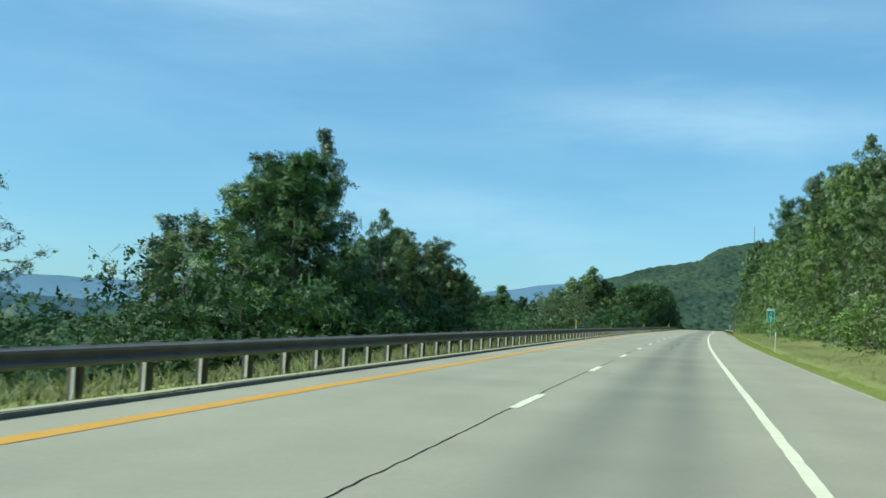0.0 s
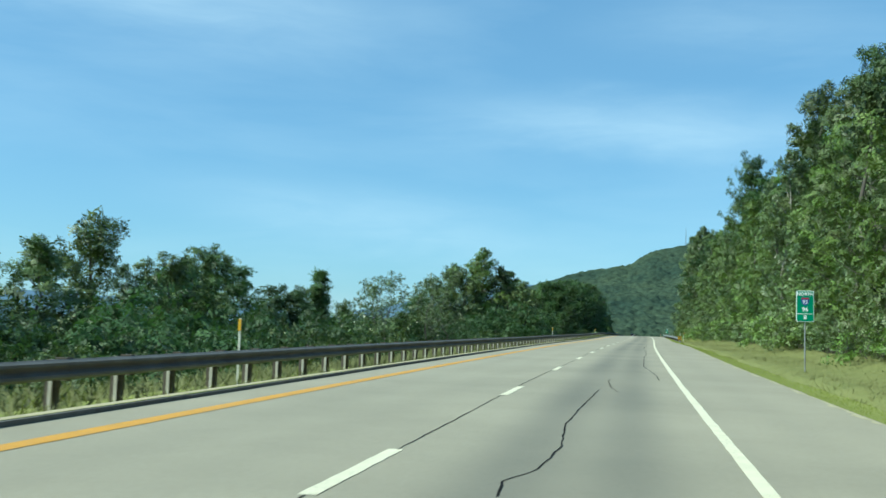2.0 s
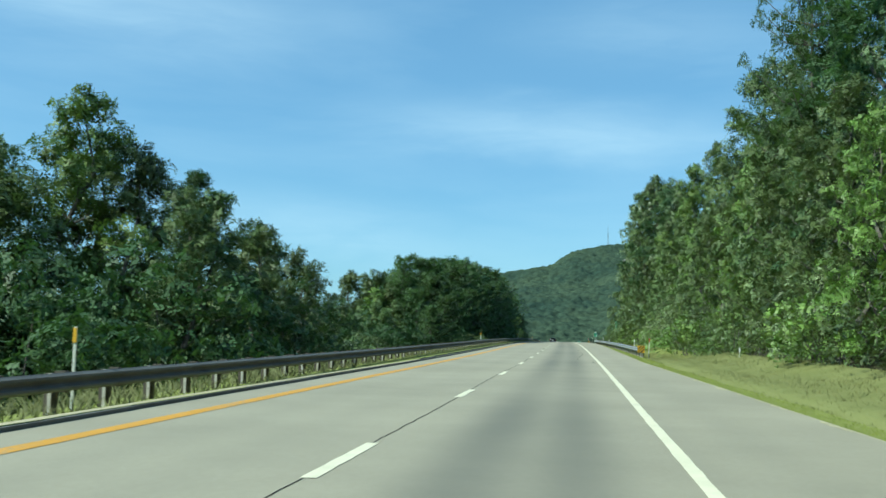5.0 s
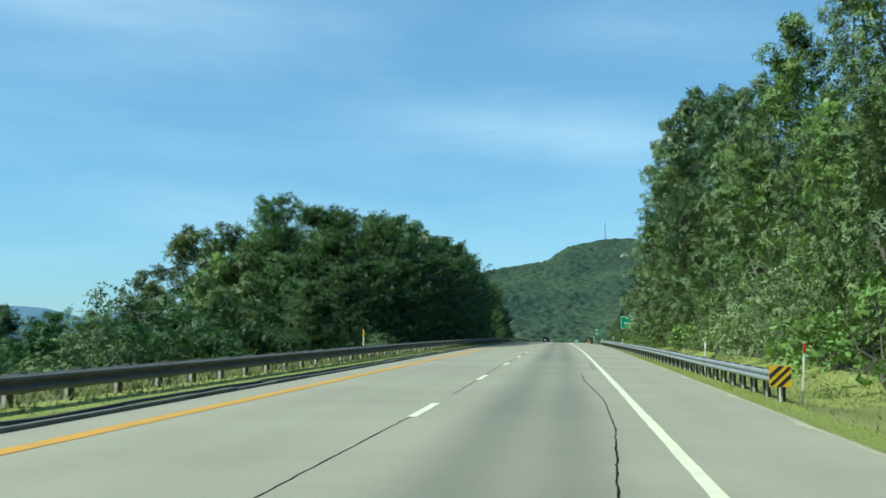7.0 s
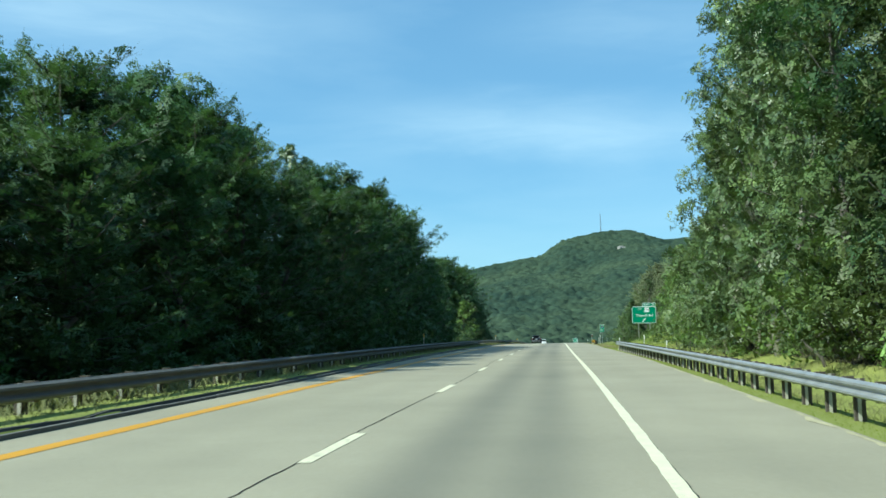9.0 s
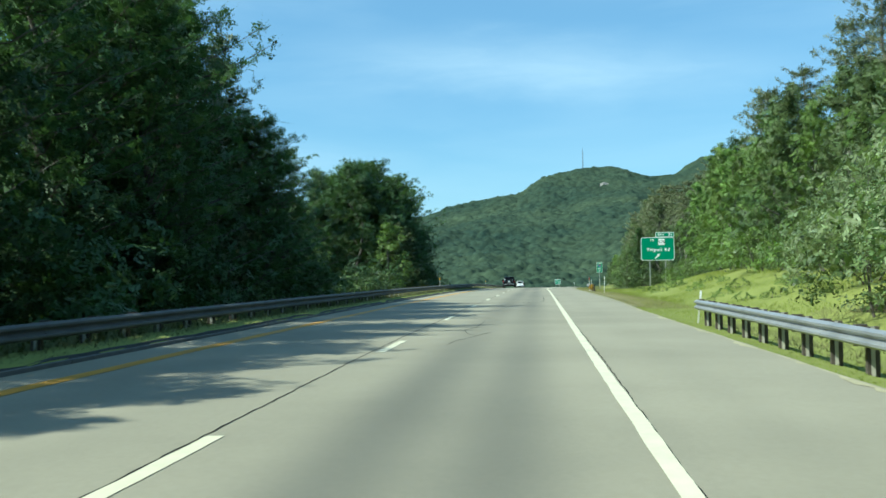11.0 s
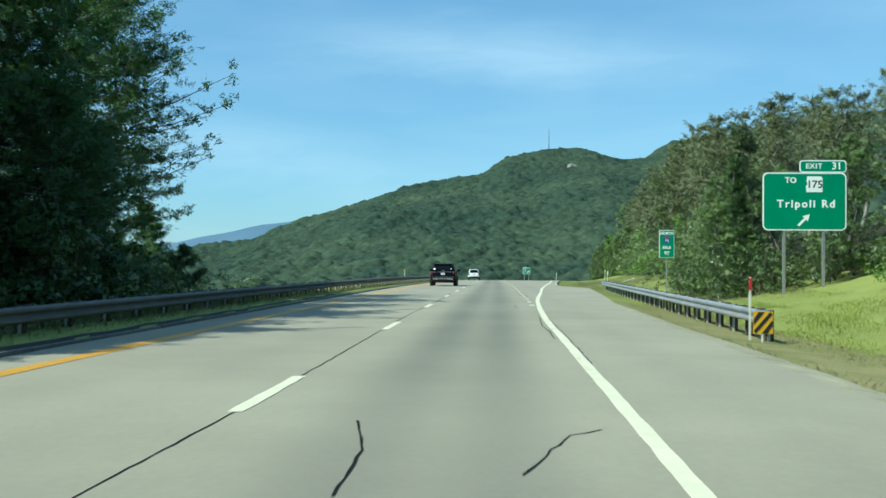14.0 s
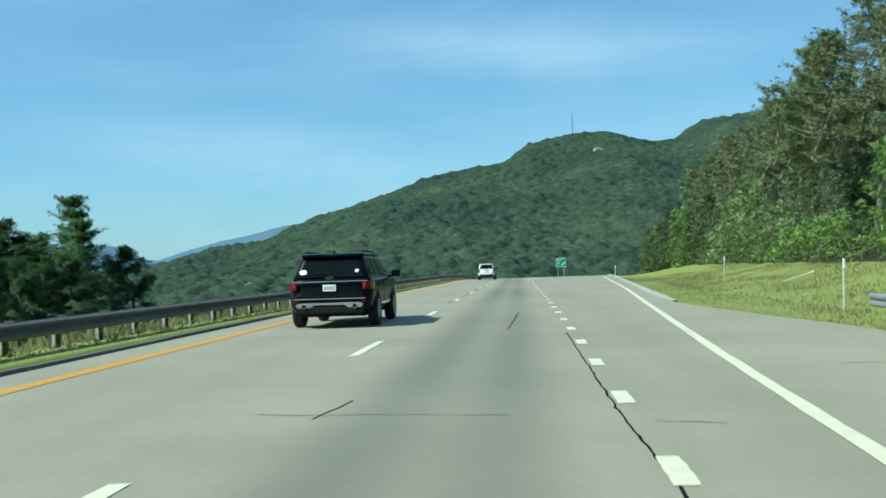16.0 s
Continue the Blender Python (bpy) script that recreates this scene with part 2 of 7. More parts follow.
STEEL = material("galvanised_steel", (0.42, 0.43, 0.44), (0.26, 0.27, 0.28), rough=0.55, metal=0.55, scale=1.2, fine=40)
# darker copy of the rail steel: shade of the left rail's face in its colour
SHADED_STEEL = material("shaded_rail_steel", (0.15, 0.15, 0.145), (0.09, 0.09, 0.087), rough=0.75, metal=0.2, scale=1.2, fine=40)
# pale post steel: sunlight on the flange is put into the colour
STEEL_POST = material("sunlit_pale_post", (0.60, 0.57, 0.49), (0.40, 0.38, 0.33), rough=0.75, metal=0.1, scale=3, fine=40)
# timber of the spacer blocks; on posts it paints the shaded sides
TIMBER_AND_SHADE = material("timber_and_shaded_post", (0.12, 0.10, 0.08), (0.06, 0.05, 0.04), rough=0.9, scale=6, stretch=(1, 1, 5))
SIGN_GREEN = material("sign_green", (0.008, 0.25, 0.125), (0.006, 0.21, 0.108), rough=0.45, scale=1.0)
SIGN_WHITE = material("sign_white", (0.92, 0.92, 0.92), (0.86, 0.86, 0.86), rough=0.45)
SIGN_BLUE = material("sign_blue", (0.02, 0.07, 0.3), rough=0.45)
SIGN_RED = material("sign_red", (0.5, 0.02, 0.025), rough=0.45)
SIGN_BLACK = material("sign_black", (0.02, 0.02, 0.02), rough=0.5)
SIGN_YELLOW = material("sign_yellow", (0.75, 0.42, 0.02), (0.6, 0.34, 0.02), rough=0.5)
SIGN_BACK = material("sign_aluminium", (0.45, 0.45, 0.45), rough=0.4, metal=0.6)
POST_WHITE = material("white_plastic_post", (0.7, 0.7, 0.62), (0.5, 0.5, 0.42), rough=0.6)
BARK = material("bark", (0.15, 0.135, 0.115), (0.07, 0.062, 0.053), rough=0.95, scale=5, fine=30, bump=0.5, bump_scale=25, stretch=(1, 1, 0.25))
BARK_PALE = material("pale_bark", (0.36, 0.34, 0.29), (0.17, 0.15, 0.12), rough=0.9, scale=4, fine=25, stretch=(1, 1, 0.4))
LEAF = {
    "maple": material("maple_leaves", (0.158, 0.205, 0.066), (0.046, 0.086, 0.029), rough=0.5, scale=0.35, fine=4, per_piece=0.24, per_object=0.32, translucent=0.13, leafy=11.0, spec=0.35),
    "bright": material("sunny_leaves", (0.190, 0.268, 0.060), (0.078, 0.135, 0.032), rough=0.5, scale=0.35, fine=4, per_piece=0.24, per_object=0.3, translucent=0.17, leafy=11.0, spec=0.35),
    "aspen": material("aspen_leaves", (0.178, 0.230, 0.092), (0.064, 0.108, 0.040), rough=0.4, scale=0.5, fine=4, per_piece=0.24, per_object=0.26, translucent=0.13, leafy=11.0, spec=0.5),
    "pine": material("pine_needles", (0.118, 0.182, 0.080), (0.050, 0.090, 0.043), rough=0.7, scale=0.4, fine=4, per_piece=0.14, per_object=0.2, translucent=0.34, leafy=12.0, spec=0.25),
    "dry_pine": material("thin_dry_needles", (0.190, 0.212, 0.118), (0.110, 0.125, 0.072), rough=0.8, scale=0.4, fine=4, per_piece=0.18, per_object=0.15, translucent=0.2, leafy=12.0, spec=0.2),
    # darker leaf colour holds the shade on trees turned from the sun
    "oak": material("shaded_oak_leaves", (0.082, 0.136, 0.052), (0.038, 0.074, 0.031), rough=0.55, scale=0.35, fine=4, per_piece=0.16, per_object=0.22, translucent=0.28, leafy=11.0, spec=0.25),
    "pale": material("pale_flowering_leaves", (0.31, 0.36, 0.19), (0.085, 0.13, 0.042), rough=0.5, scale=0.9, fine=6, per_piece=0.45, per_object=0.2, translucent=0.3, leafy=11.0, spec=0.3),
}


def make_far_forest():
    """Forest seen from afar: rounded crowns of their own tone with shade painted into the colour between them, in broad
    stands of lighter and darker green.
    """
    m = material("far_forest_leaves", (0.058, 0.084, 0.050), (0.024, 0.045, 0.035), rough=0.95, scale=0.012, fine=0.16, spec=0.05, spread_low=0.42, spread_high=0.88)
    t = m.node_tree
    bsdf = t.nodes["Principled BSDF"]
    base = bsdf.inputs["Base Color"].links[0].from_socket
    coord = node(t, "ShaderNodeTexCoord")
    bend = node(t, "ShaderNodeTexNoise", {"Scale": 0.25, "Detail": 3.0})
    shift = node(t, "ShaderNodeMix", data_type="RGBA", blend_type="ADD")
    shift.inputs[0].default_value = 3.0
    crowns = node(t, "ShaderNodeTexVoronoi", {"Scale": 0.15, "Randomness": 1.0})
    t.links.new(coord.outputs["Object"], bend.inputs["Vector"])
    t.links.new(coord.outputs["Object"], shift.inputs[6])
    t.links.new(bend.outputs["Color"], shift.inputs[7])
    t.links.new(shift.outputs[2], crowns.inputs["Vector"])
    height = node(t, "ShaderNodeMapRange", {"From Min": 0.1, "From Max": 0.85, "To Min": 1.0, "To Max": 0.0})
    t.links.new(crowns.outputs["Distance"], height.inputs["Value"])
    bumps = node(t, "ShaderNodeBump", {"Strength": 0.4, "Distance": 4.0})
    t.links.new(height.outputs["Result"], bumps.inputs["Height"])
    t.links.new(bumps.outputs["Normal"], bsdf.inputs["Normal"])
    split = node(t, "ShaderNodeSeparateColor")
    t.links.new(crowns.outputs["Color"], split.inputs[0])
    value = node(t, "ShaderNodeMapRange", {"To Min": 0.86, "To Max": 1.16})
    t.links.new(split.outputs[0], value.inputs["Value"])
    # painted shade: colour darkens where the crowns dip towards each other
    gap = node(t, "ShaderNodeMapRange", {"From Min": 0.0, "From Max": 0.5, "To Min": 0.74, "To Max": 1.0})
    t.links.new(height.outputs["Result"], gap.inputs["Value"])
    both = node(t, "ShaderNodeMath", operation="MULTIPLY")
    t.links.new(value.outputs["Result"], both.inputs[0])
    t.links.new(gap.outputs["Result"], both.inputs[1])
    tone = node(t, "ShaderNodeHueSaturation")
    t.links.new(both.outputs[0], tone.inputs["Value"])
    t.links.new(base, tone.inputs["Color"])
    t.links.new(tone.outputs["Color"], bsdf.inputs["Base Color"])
    return m


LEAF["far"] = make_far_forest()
HILL = material("hill_forest_floor", (0.05, 0.08, 0.045), (0.03, 0.055, 0.035), rough=0.95, scale=0.01, fine=0.1, spec=0.05)
# both ridges have the aerial haze mixed into their base colour
RIDGE_HAZE_BLUE = material("hazed_ridge", (0.118, 0.190, 0.262), (0.10, 0.165, 0.23), rough=1.0, scale=0.003, fine=0.03, spec=0.0)
RIDGE_HAZE_MID = material("hazed_wooded_ridge", (0.060, 0.100, 0.122), (0.045, 0.078, 0.096), rough=1.0, scale=0.006, fine=0.05, spec=0.0)
ROCK = material("pale_cliff_rock", (0.27, 0.265, 0.245), (0.15, 0.145, 0.13), rough=0.9, scale=0.2, fine=2)
MAST = material("mast_steel", (0.25, 0.25, 0.26), rough=0.6, metal=0.4)


# ---- mesh helpers ----
class Shape:
    """Vertices and faces that become one mesh."""

    def __init__(self):
        self.v, self.f = [], []

    def add(self, verts, faces):
        n = len(self.v)
        self.v += [tuple(p) for p in verts]
        self.f += [tuple(i + n for i in face) for face in faces]
        return self

    def box(self, c, s, m=None, bevel=0.0):
        """A box of size s round c; bevel chamfers its edges."""
        bm = bmesh.new()
        bmesh.ops.create_cube(bm, size=1.0)
        bmesh.ops.scale(bm, vec=s, verts=bm.verts)
        if bevel:
            bmesh.ops.bevel(bm, geom=bm.edges[:], offset=bevel, segments=2, profile=0.6, affect="EDGES")
        bmesh.ops.translate(bm, vec=c, verts=bm.verts)
        if m is not None:
            bmesh.ops.transform(bm, matrix=m, verts=bm.verts)
        bm.verts.index_update()
        self.add([v.co[:] for v in bm.verts], [[v.index for v in f.verts] for f in bm.faces])
        bm.free()
        return self

    def tube(self, points, radii, n=8, caps=True):
        """A round tube along points."""
        rings = []
        for i, p in enumerate(points):
            a = Vector(points[max(i - 1, 0)])
            b = Vector(points[min(i + 1, len(points) - 1)])
            d = (b - a).normalized() if (b - a).length > 1e-9 else Vector((0, 0, 1))
            side = d.cross(Vector((0, 0, 1)) if abs(d.z) < 0.95 else Vector((1, 0, 0))).normalized()
            up = side.cross(d)
            rings.append([Vector(p) + (side * math.cos(k * math.tau / n) + up * math.sin(k * math.tau / n)) * radii[i] for k in range(n)])
        verts = [q for ring in rings for q in ring]
        faces = [(i * n + k, i * n + (k + 1) % n, (i + 1) * n + (k + 1) % n, (i + 1) * n + k) for i in range(len(points) - 1) for k in range(n)]
        if caps:
            faces += [tuple(range(n - 1, -1, -1)), tuple(range(len(verts) - n, len(verts)))]
        return self.add(verts, faces)

    def loft(self, sections, closed=True, caps=True):
        """A skin over sections that have the same number of points."""
        n = len(sections[0])
        verts = [p for s in sections for p in s]
        last = n if closed else n - 1
        faces = [(i * n + k, i * n + (k + 1) % n, (i + 1) * n + (k + 1) % n, (i + 1) * n + k) for i in range(len(sections) - 1) for k in range(last)]
        if caps and closed:
            faces += [tuple(range(n - 1, -1, -1)), tuple(range(len(verts) - n, len(verts)))]
        return self.add(verts, faces)

    def prism(self, outline, d0, d1, axis=1):
        """A flat outline (two coordinates a point) thickened along an axis from d0 to d1."""
        n = len(outline)
        put = (lambda a, b, d: (d, a, b)) if axis == 0 else (lambda a, b, d: (a, d, b)) if axis == 1 else (lambda a, b, d: (a, b, d))
        verts = [put(a, b, d0) for a, b in outline] + [put(a, b, d1) for a, b in outline]
        faces = [(k, (k + 1) % n, n + (k + 1) % n, n + k) for k in range(n)] + [tuple(range(n - 1, -1, -1)), tuple(range(n, 2 * n))]
        return self.add(verts, faces)

    def mesh(self, name, mat, smooth=False, flip=True):
        me = bpy.data.meshes.new(name)
        me.from_pydata(self.v, [], self.f)
        if flip:
            bm = bmesh.new()
            bm.from_mesh(me)
            bmesh.ops.recalc_face_normals(bm, faces=bm.faces)
            bm.to_mesh(me)
            bm.free()
        if smooth:
            me.polygons.foreach_set("use_smooth", [True] * len(me.polygons))
        me.materials.append(mat)
        return me


def part(name, me, parent=None, label="", at=None):
    """Links a mesh as one object under a thing or under a part."""
    ob = new(name, me)
    ob.parent = parent
    if at is not None:
        ob.matrix_basis = at
    return tagged(ob, label)


def root(name, label, category, group="", m=None):
    ob = new(name)
    ob.empty_display_size = 0.2
    if m is not None:
        ob.matrix_basis = m
    return tagged(ob, label, category, group)


# ---- plan: the road's line, its height and the ground beside it ----
STEP = 65.0
LINE = [0, -1.0, -1.04, -0.36, 0, 0.01, 0.25, 0.36, 0.17, -0.02, -0.2, -0.38, -0.56, -0.74, -0.92, -1.11, -1.29, -1.47, -1.65, -1.84]
RISE = [0, 0.93, 1.86, 2.69, 3.59, 4.27, 4.62, 4.57, 4.14, 3.66, 3.16, 2.65, 2.15, 1.66, 1.18, 0.7, 0.23, -0.24, -0.7, -1.16]


def along(knots, y):
    """A smooth curve through knots that stand STEP metres apart."""
    c = np.asarray(knots, float)
    y = np.asarray(y, float)
    s = np.clip(y / STEP, 0, len(c) - 1.001)
    i = np.floor(s).astype(int)
    f, m = s - i, np.gradient(c)
    h = (2 * f**3 - 3 * f**2 + 1) * c[i] + (f**3 - 2 * f**2 + f) * m[i] + (3 * f**2 - 2 * f**3) * c[i + 1] + (f**3 - f**2) * m[i + 1]
    return h + np.where(y < 0, np.maximum(y, -400) / STEP * m[0], 0)


def road_x(y):
    far = np.clip(np.asarray(y, float) - 610, 0, 500)
    return along(LINE, y) + far**2 / 2200


def road_z(y):
    far = np.clip(np.asarray(y, float) - 545, 0, 330)
    return along(RISE, y) - far**2 / 6500


EDGE_Y = [-4900, 40, 100, 150, 195, 245, 300, 335, 410, 425, 435, 450, 457, 463, 470, 481, 509, 540, 640, 900, 4900]
EDGE_U = [4.5, 4.5, 4.55, 4.9, 4.15, 4.35, 4.9, 4.62, 4.58, 5.1, 5.8, 6.7, 7.1, 6.3, 5.7, 6.2, 8.2, 10.4, 17.0, 30.0, 30.0]
KERB_U = -6.62


def edge(y):
    """The pavement's right edge, from the road's middle line."""
    return np.interp(y, EDGE_Y, EDGE_U)


RIGHT_WOOD = ([-1, 0, 1.5, 3.5, 5, 9.6, 26, 60, 200, 5000], [-0.14, -0.03, -0.34, -0.55, -0.4, 1.0, 6, 14, 26, 30])
RIGHT_BANK = ([-1, 0, 1.5, 4.6, 7, 11, 16, 26, 60, 200, 5000], [-0.14, -0.03, -0.28, -0.32, 0.1, 1.2, 2.4, 5, 12, 26, 30])
RIGHT_RAIL = ([-1, 0, 1.5, 4.0, 8.0, 12, 20, 60, 200, 5000], [-0.14, -0.03, -0.25, -0.38, -0.25, 0.4, 2.6, 12, 26, 30])
RIGHT_EXIT = ([-1, 0, 1.5, 4.0, 8.0, 12, 20, 60, 200, 5000], [-0.14, -0.03, -0.15, -0.15, 0.35, 1.2, 3.4, 12, 26, 30])
LEFT_VALLEY = ([-1, -0.12, 0, 0.3, 1.1, 2.2, 6, 14, 34, 80, 5000], [-0.14, -0.14, 0.02, 0.0, -0.12, -0.2, -1.0, -4.6, -12, -15, -17])
LEFT_BERM = ([-1, -0.12, 0, 0.3, 1.1, 2.2, 5, 12, 30, 80, 5000], [-0.14, -0.14, 0.08, 0.14, 0.14, 0.0, -0.8, -2.6, -8, -15, -17])


def ground_z(u, y):
    """The ground's height at u metres to the right of the road's line."""
    u, y = np.asarray(u, float), np.asarray(y, float)
    d = u - edge(y)
    bank = np.interp(y, [330, 350, 396, 412], [0, 1, 1, 0])
    dip = np.interp(y, [396, 412, 446, 462], [0, 1, 1, 0])
    leave = np.interp(y, [446, 462], [0, 1])
    right = (1 - bank - dip - leave) * np.interp(d, *RIGHT_WOOD) + bank * np.interp(d, *RIGHT_BANK) + dip * np.interp(d, *RIGHT_RAIL) + leave * np.interp(d, *RIGHT_EXIT)
    d = KERB_U - 0.15 - u
    berm = np.interp(y, [150, 195, 440, 470], [0, 1, 1, 0.7])
    left = (1 - berm) * np.interp(d, *LEFT_VALLEY) + berm * np.interp(d, *LEFT_BERM)
    return road_z(y) + np.where(u > -1, right, left)


def spot(u, y, turn=0.0, size=1.0, sink=0.0, tall=None):
    """A pose on the ground at u, y, turned and scaled."""
    x, z = float(u + road_x(y)), float(ground_z(u, y)) - sink
    return Matrix.LocRotScale((x, y, z), Euler((0, 0, radians(turn))), (size, size, tall or size))


def strip(us, ys, lift=0.0):
    """A grid over the road between its columns us(y) and its rows ys, as vertices and faces."""
    verts, faces = [], []
    for y in ys:
        cols = us(y)
        verts += [(float(road_x(y)) + u, y, float(road_z(y)) + lift) for u in cols]
    n = len(cols)
    faces = [(j * n + i, j * n + i + 1, (j + 1) * n + i + 1, (j + 1) * n + i) for j in range(len(ys) - 1) for i in range(n - 1)]
    return verts, faces


# ---- ground sheet and road ----
def make_ground():
    left = [-4900, -2500, -1200, -600, -300, -160, -90, -65, -48, -40, -34, -28, -23, -19, -16, -13.5, -11.5, -10, -9, -8.5, -8.0, -7.6, -7.2, -6.95, -6.77, -6.65, -6.3, -3.0]
    right = [-1.0, -0.05, 0.0, 0.4, 0.8, 1.5, 2.2, 3.0, 3.8, 4.6, 5.4, 6.4, 7.5, 9, 11, 13.5, 16.5, 20, 26, 34, 46, 60, 90, 150, 300, 700, 1500, 3000, 4900]
    ys = [-4900, -2500, -1200, -600, -300, -150] + [-60 + 4 * i for i in range(181)] + [680, 720, 770, 830, 900, 1000, 1200, 1500, 2000, 2800, 4000, 4950]
    verts = []
    for y in ys:
        us = np.array(left + [float(edge(y)) + d for d in right])
        zs = ground_z(us, y)
        rough = np.array([noise.noise((u * 0.35, y * 0.35, 3.0)) for u in us]) * np.clip((np.abs(us + 1) - 7.5) / 4, 0, 1) * 0.16
        verts += list(zip(us + float(road_x(y)), [y] * len(us), zs + rough))
    n = len(left) + len(right)
    faces = [(j * n + i, j * n + i + 1, (j + 1) * n + i + 1, (j + 1) * n + i) for j in range(len(ys) - 1) for i in range(n - 1)]
    me = Shape().add(verts, faces).mesh("ground", VERGE, smooth=True, flip=False)
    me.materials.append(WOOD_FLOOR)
    for p in me.polygons:                            # leaf litter under the woods, shade darkened into its colour
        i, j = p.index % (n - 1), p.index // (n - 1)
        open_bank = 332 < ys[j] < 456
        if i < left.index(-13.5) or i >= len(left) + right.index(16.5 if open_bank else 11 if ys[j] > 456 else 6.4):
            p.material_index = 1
    tagged(part("ground", me),
           "green mown roadside grass ground falling to a valley", "ground", kind="structure")


def make_road():
    ys = [-300, -150] + [-60 + 4 * i for i in range(181)] + [680 + 10 * i for i in range(60)]
    cols = lambda y: [KERB_U, -5.49, -3.66, -1.83, 0.0, 1.83, min(3.4, float(edge(y)) - 0.5), float(edge(y))]
    verts, faces = strip(cols, ys)
    me = Shape().add(verts, faces).mesh("road", ROAD, flip=False)
    uv = me.uv_layers.new(name="along")
    for loop in me.loops:
        co = me.vertices[loop.vertex_index].co
        uv.data[loop.index].uv = (co.x - float(road_x(co.y)), co.y)
    tagged(part("road", me), "pale weathered asphalt highway with darker wheel bands", "road", kind="structure")


def make_line(name, label, mat, u0, width, y0, y1, lift=0.006, dy=4.0):
    """A painted line on the road; u0 may be a function of y. Its edges are a little ragged."""
    at = u0 if callable(u0) else (lambda y: u0)
    rng = random.Random(name + str(y0))
    ys = list(np.arange(y0, y1, dy)) + [y1]
    v, f = strip(lambda y: [at(y) - width / 2 + rng.uniform(-0.009, 0.007), at(y) + width / 2 + rng.uniform(-0.007, 0.009)], ys, lift)
    return tagged(part(name, Shape().add(v, f).mesh(name, mat, flip=False)), label, "road marking")


DASH_START, DASH_LENGTH, DASH_PERIOD = 2.85, 3.05, 12.192
EXIT_Y = [412, 416, 422, 430, 438, 449, 460, 474, 492, 529, 600, 700]
EXIT_U = [1.81, 1.94, 2.07, 2.38, 2.90, 3.38, 4.06, 5.0, 6.3, 8.6, 13.2, 19.8]


def exit_line(y):
    """The line's offset along the exit lane, eased over a dozen metres."""
    return float(np.interp(y + np.linspace(-6, 6, 13), EXIT_Y, EXIT_U).mean()) + 0.025


def make_markings():
    make_line("edge_line", "worn white edge line painted on the asphalt", WHITE_LINE, 1.845, 0.145, -60, 84.0, dy=0.5)
    make_line("edge_line", "worn white edge line painted on the asphalt", WHITE_LINE, lambda y: 1.855 + 0.03 * float(np.interp(y, [150, 200, 285, 315], [0, 1, 1, 0])), 0.152, 84.0, 406.0, dy=0.5)
    make_line("edge_line", "worn white edge line beyond the exit", WHITE_LINE, 1.82, 0.14, 545, 900)
    make_line("edge_line", "white edge line curving along the exit lane", WHITE_LINE, exit_line, 0.165, 406.0, 640, lift=0.010, dy=0.5)
    make_line("edge_line", "white line on the far side of the exit gore", WHITE_LINE, lambda y: 1.95 + (y - 545) * 0.065, 0.18, 547, 640)
    make_line("yellow_line", "worn yellow line along the median edge of the carriageway", YELLOW_LINE, -5.53, 0.30, -60, 900, dy=0.8)
    for k in range(-4, 62):
        y0 = DASH_START + k * DASH_PERIOD
        tagged(make_line("lane_dash", "worn white lane dash painted on the asphalt", WHITE_LINE, -1.83, 0.155, y0, y0 + DASH_LENGTH, dy=0.3), group="lane dashes")
    for k in range(31):
        y0 = 419.6 + k * 3.56
        tagged(make_line("exit_dot", "short white dash between lane and exit lane", WHITE_LINE, 1.83, 0.17, y0, y0 + 0.92, dy=0.15), group="exit lane dots")


def make_crack(points, width=0.027):
    """A sealed crack: a ragged dark ribbon through points (u, y)."""
    rng = random.Random(round(points[0][1] * 10))
    fine = []
    for (u0, y0), (u1, y1) in zip(points, points[1:]):
        n = max(2, int(math.hypot(u1 - u0, y1 - y0) / 0.22))
        for i in range(n):
            s = i / n
            fine.append((u0 + (u1 - u0) * s + rng.uniform(-0.012, 0.012), y0 + (y1 - y0) * s + rng.uniform(-0.05, 0.05)))
    fine.append(points[-1])
    v = []
    for i, (u, y) in enumerate(fine):
        a, b = fine[max(i - 1, 0)], fine[min(i + 1, len(fine) - 1)]
        d = Vector((b[0] - a[0], b[1] - a[1])).normalized()
        w = width * rng.uniform(0.28, 0.55)
        for s in (-1, 1):
            uu, yy = u - d.y * w * s, y + d.x * w * s
            v.append((uu + float(road_x(yy)), yy, float(road_z(yy)) + 0.004))
    f = [(2 * i, 2 * i + 1, 2 * i + 3, 2 * i + 2) for i in range(len(fine) - 1)]
    tagged(part("pavement_crack", Shape().add(v, f).mesh("pavement_crack", TAR, flip=False)), "thin dark sealed crack in the asphalt", "crack", "pavement cracks")


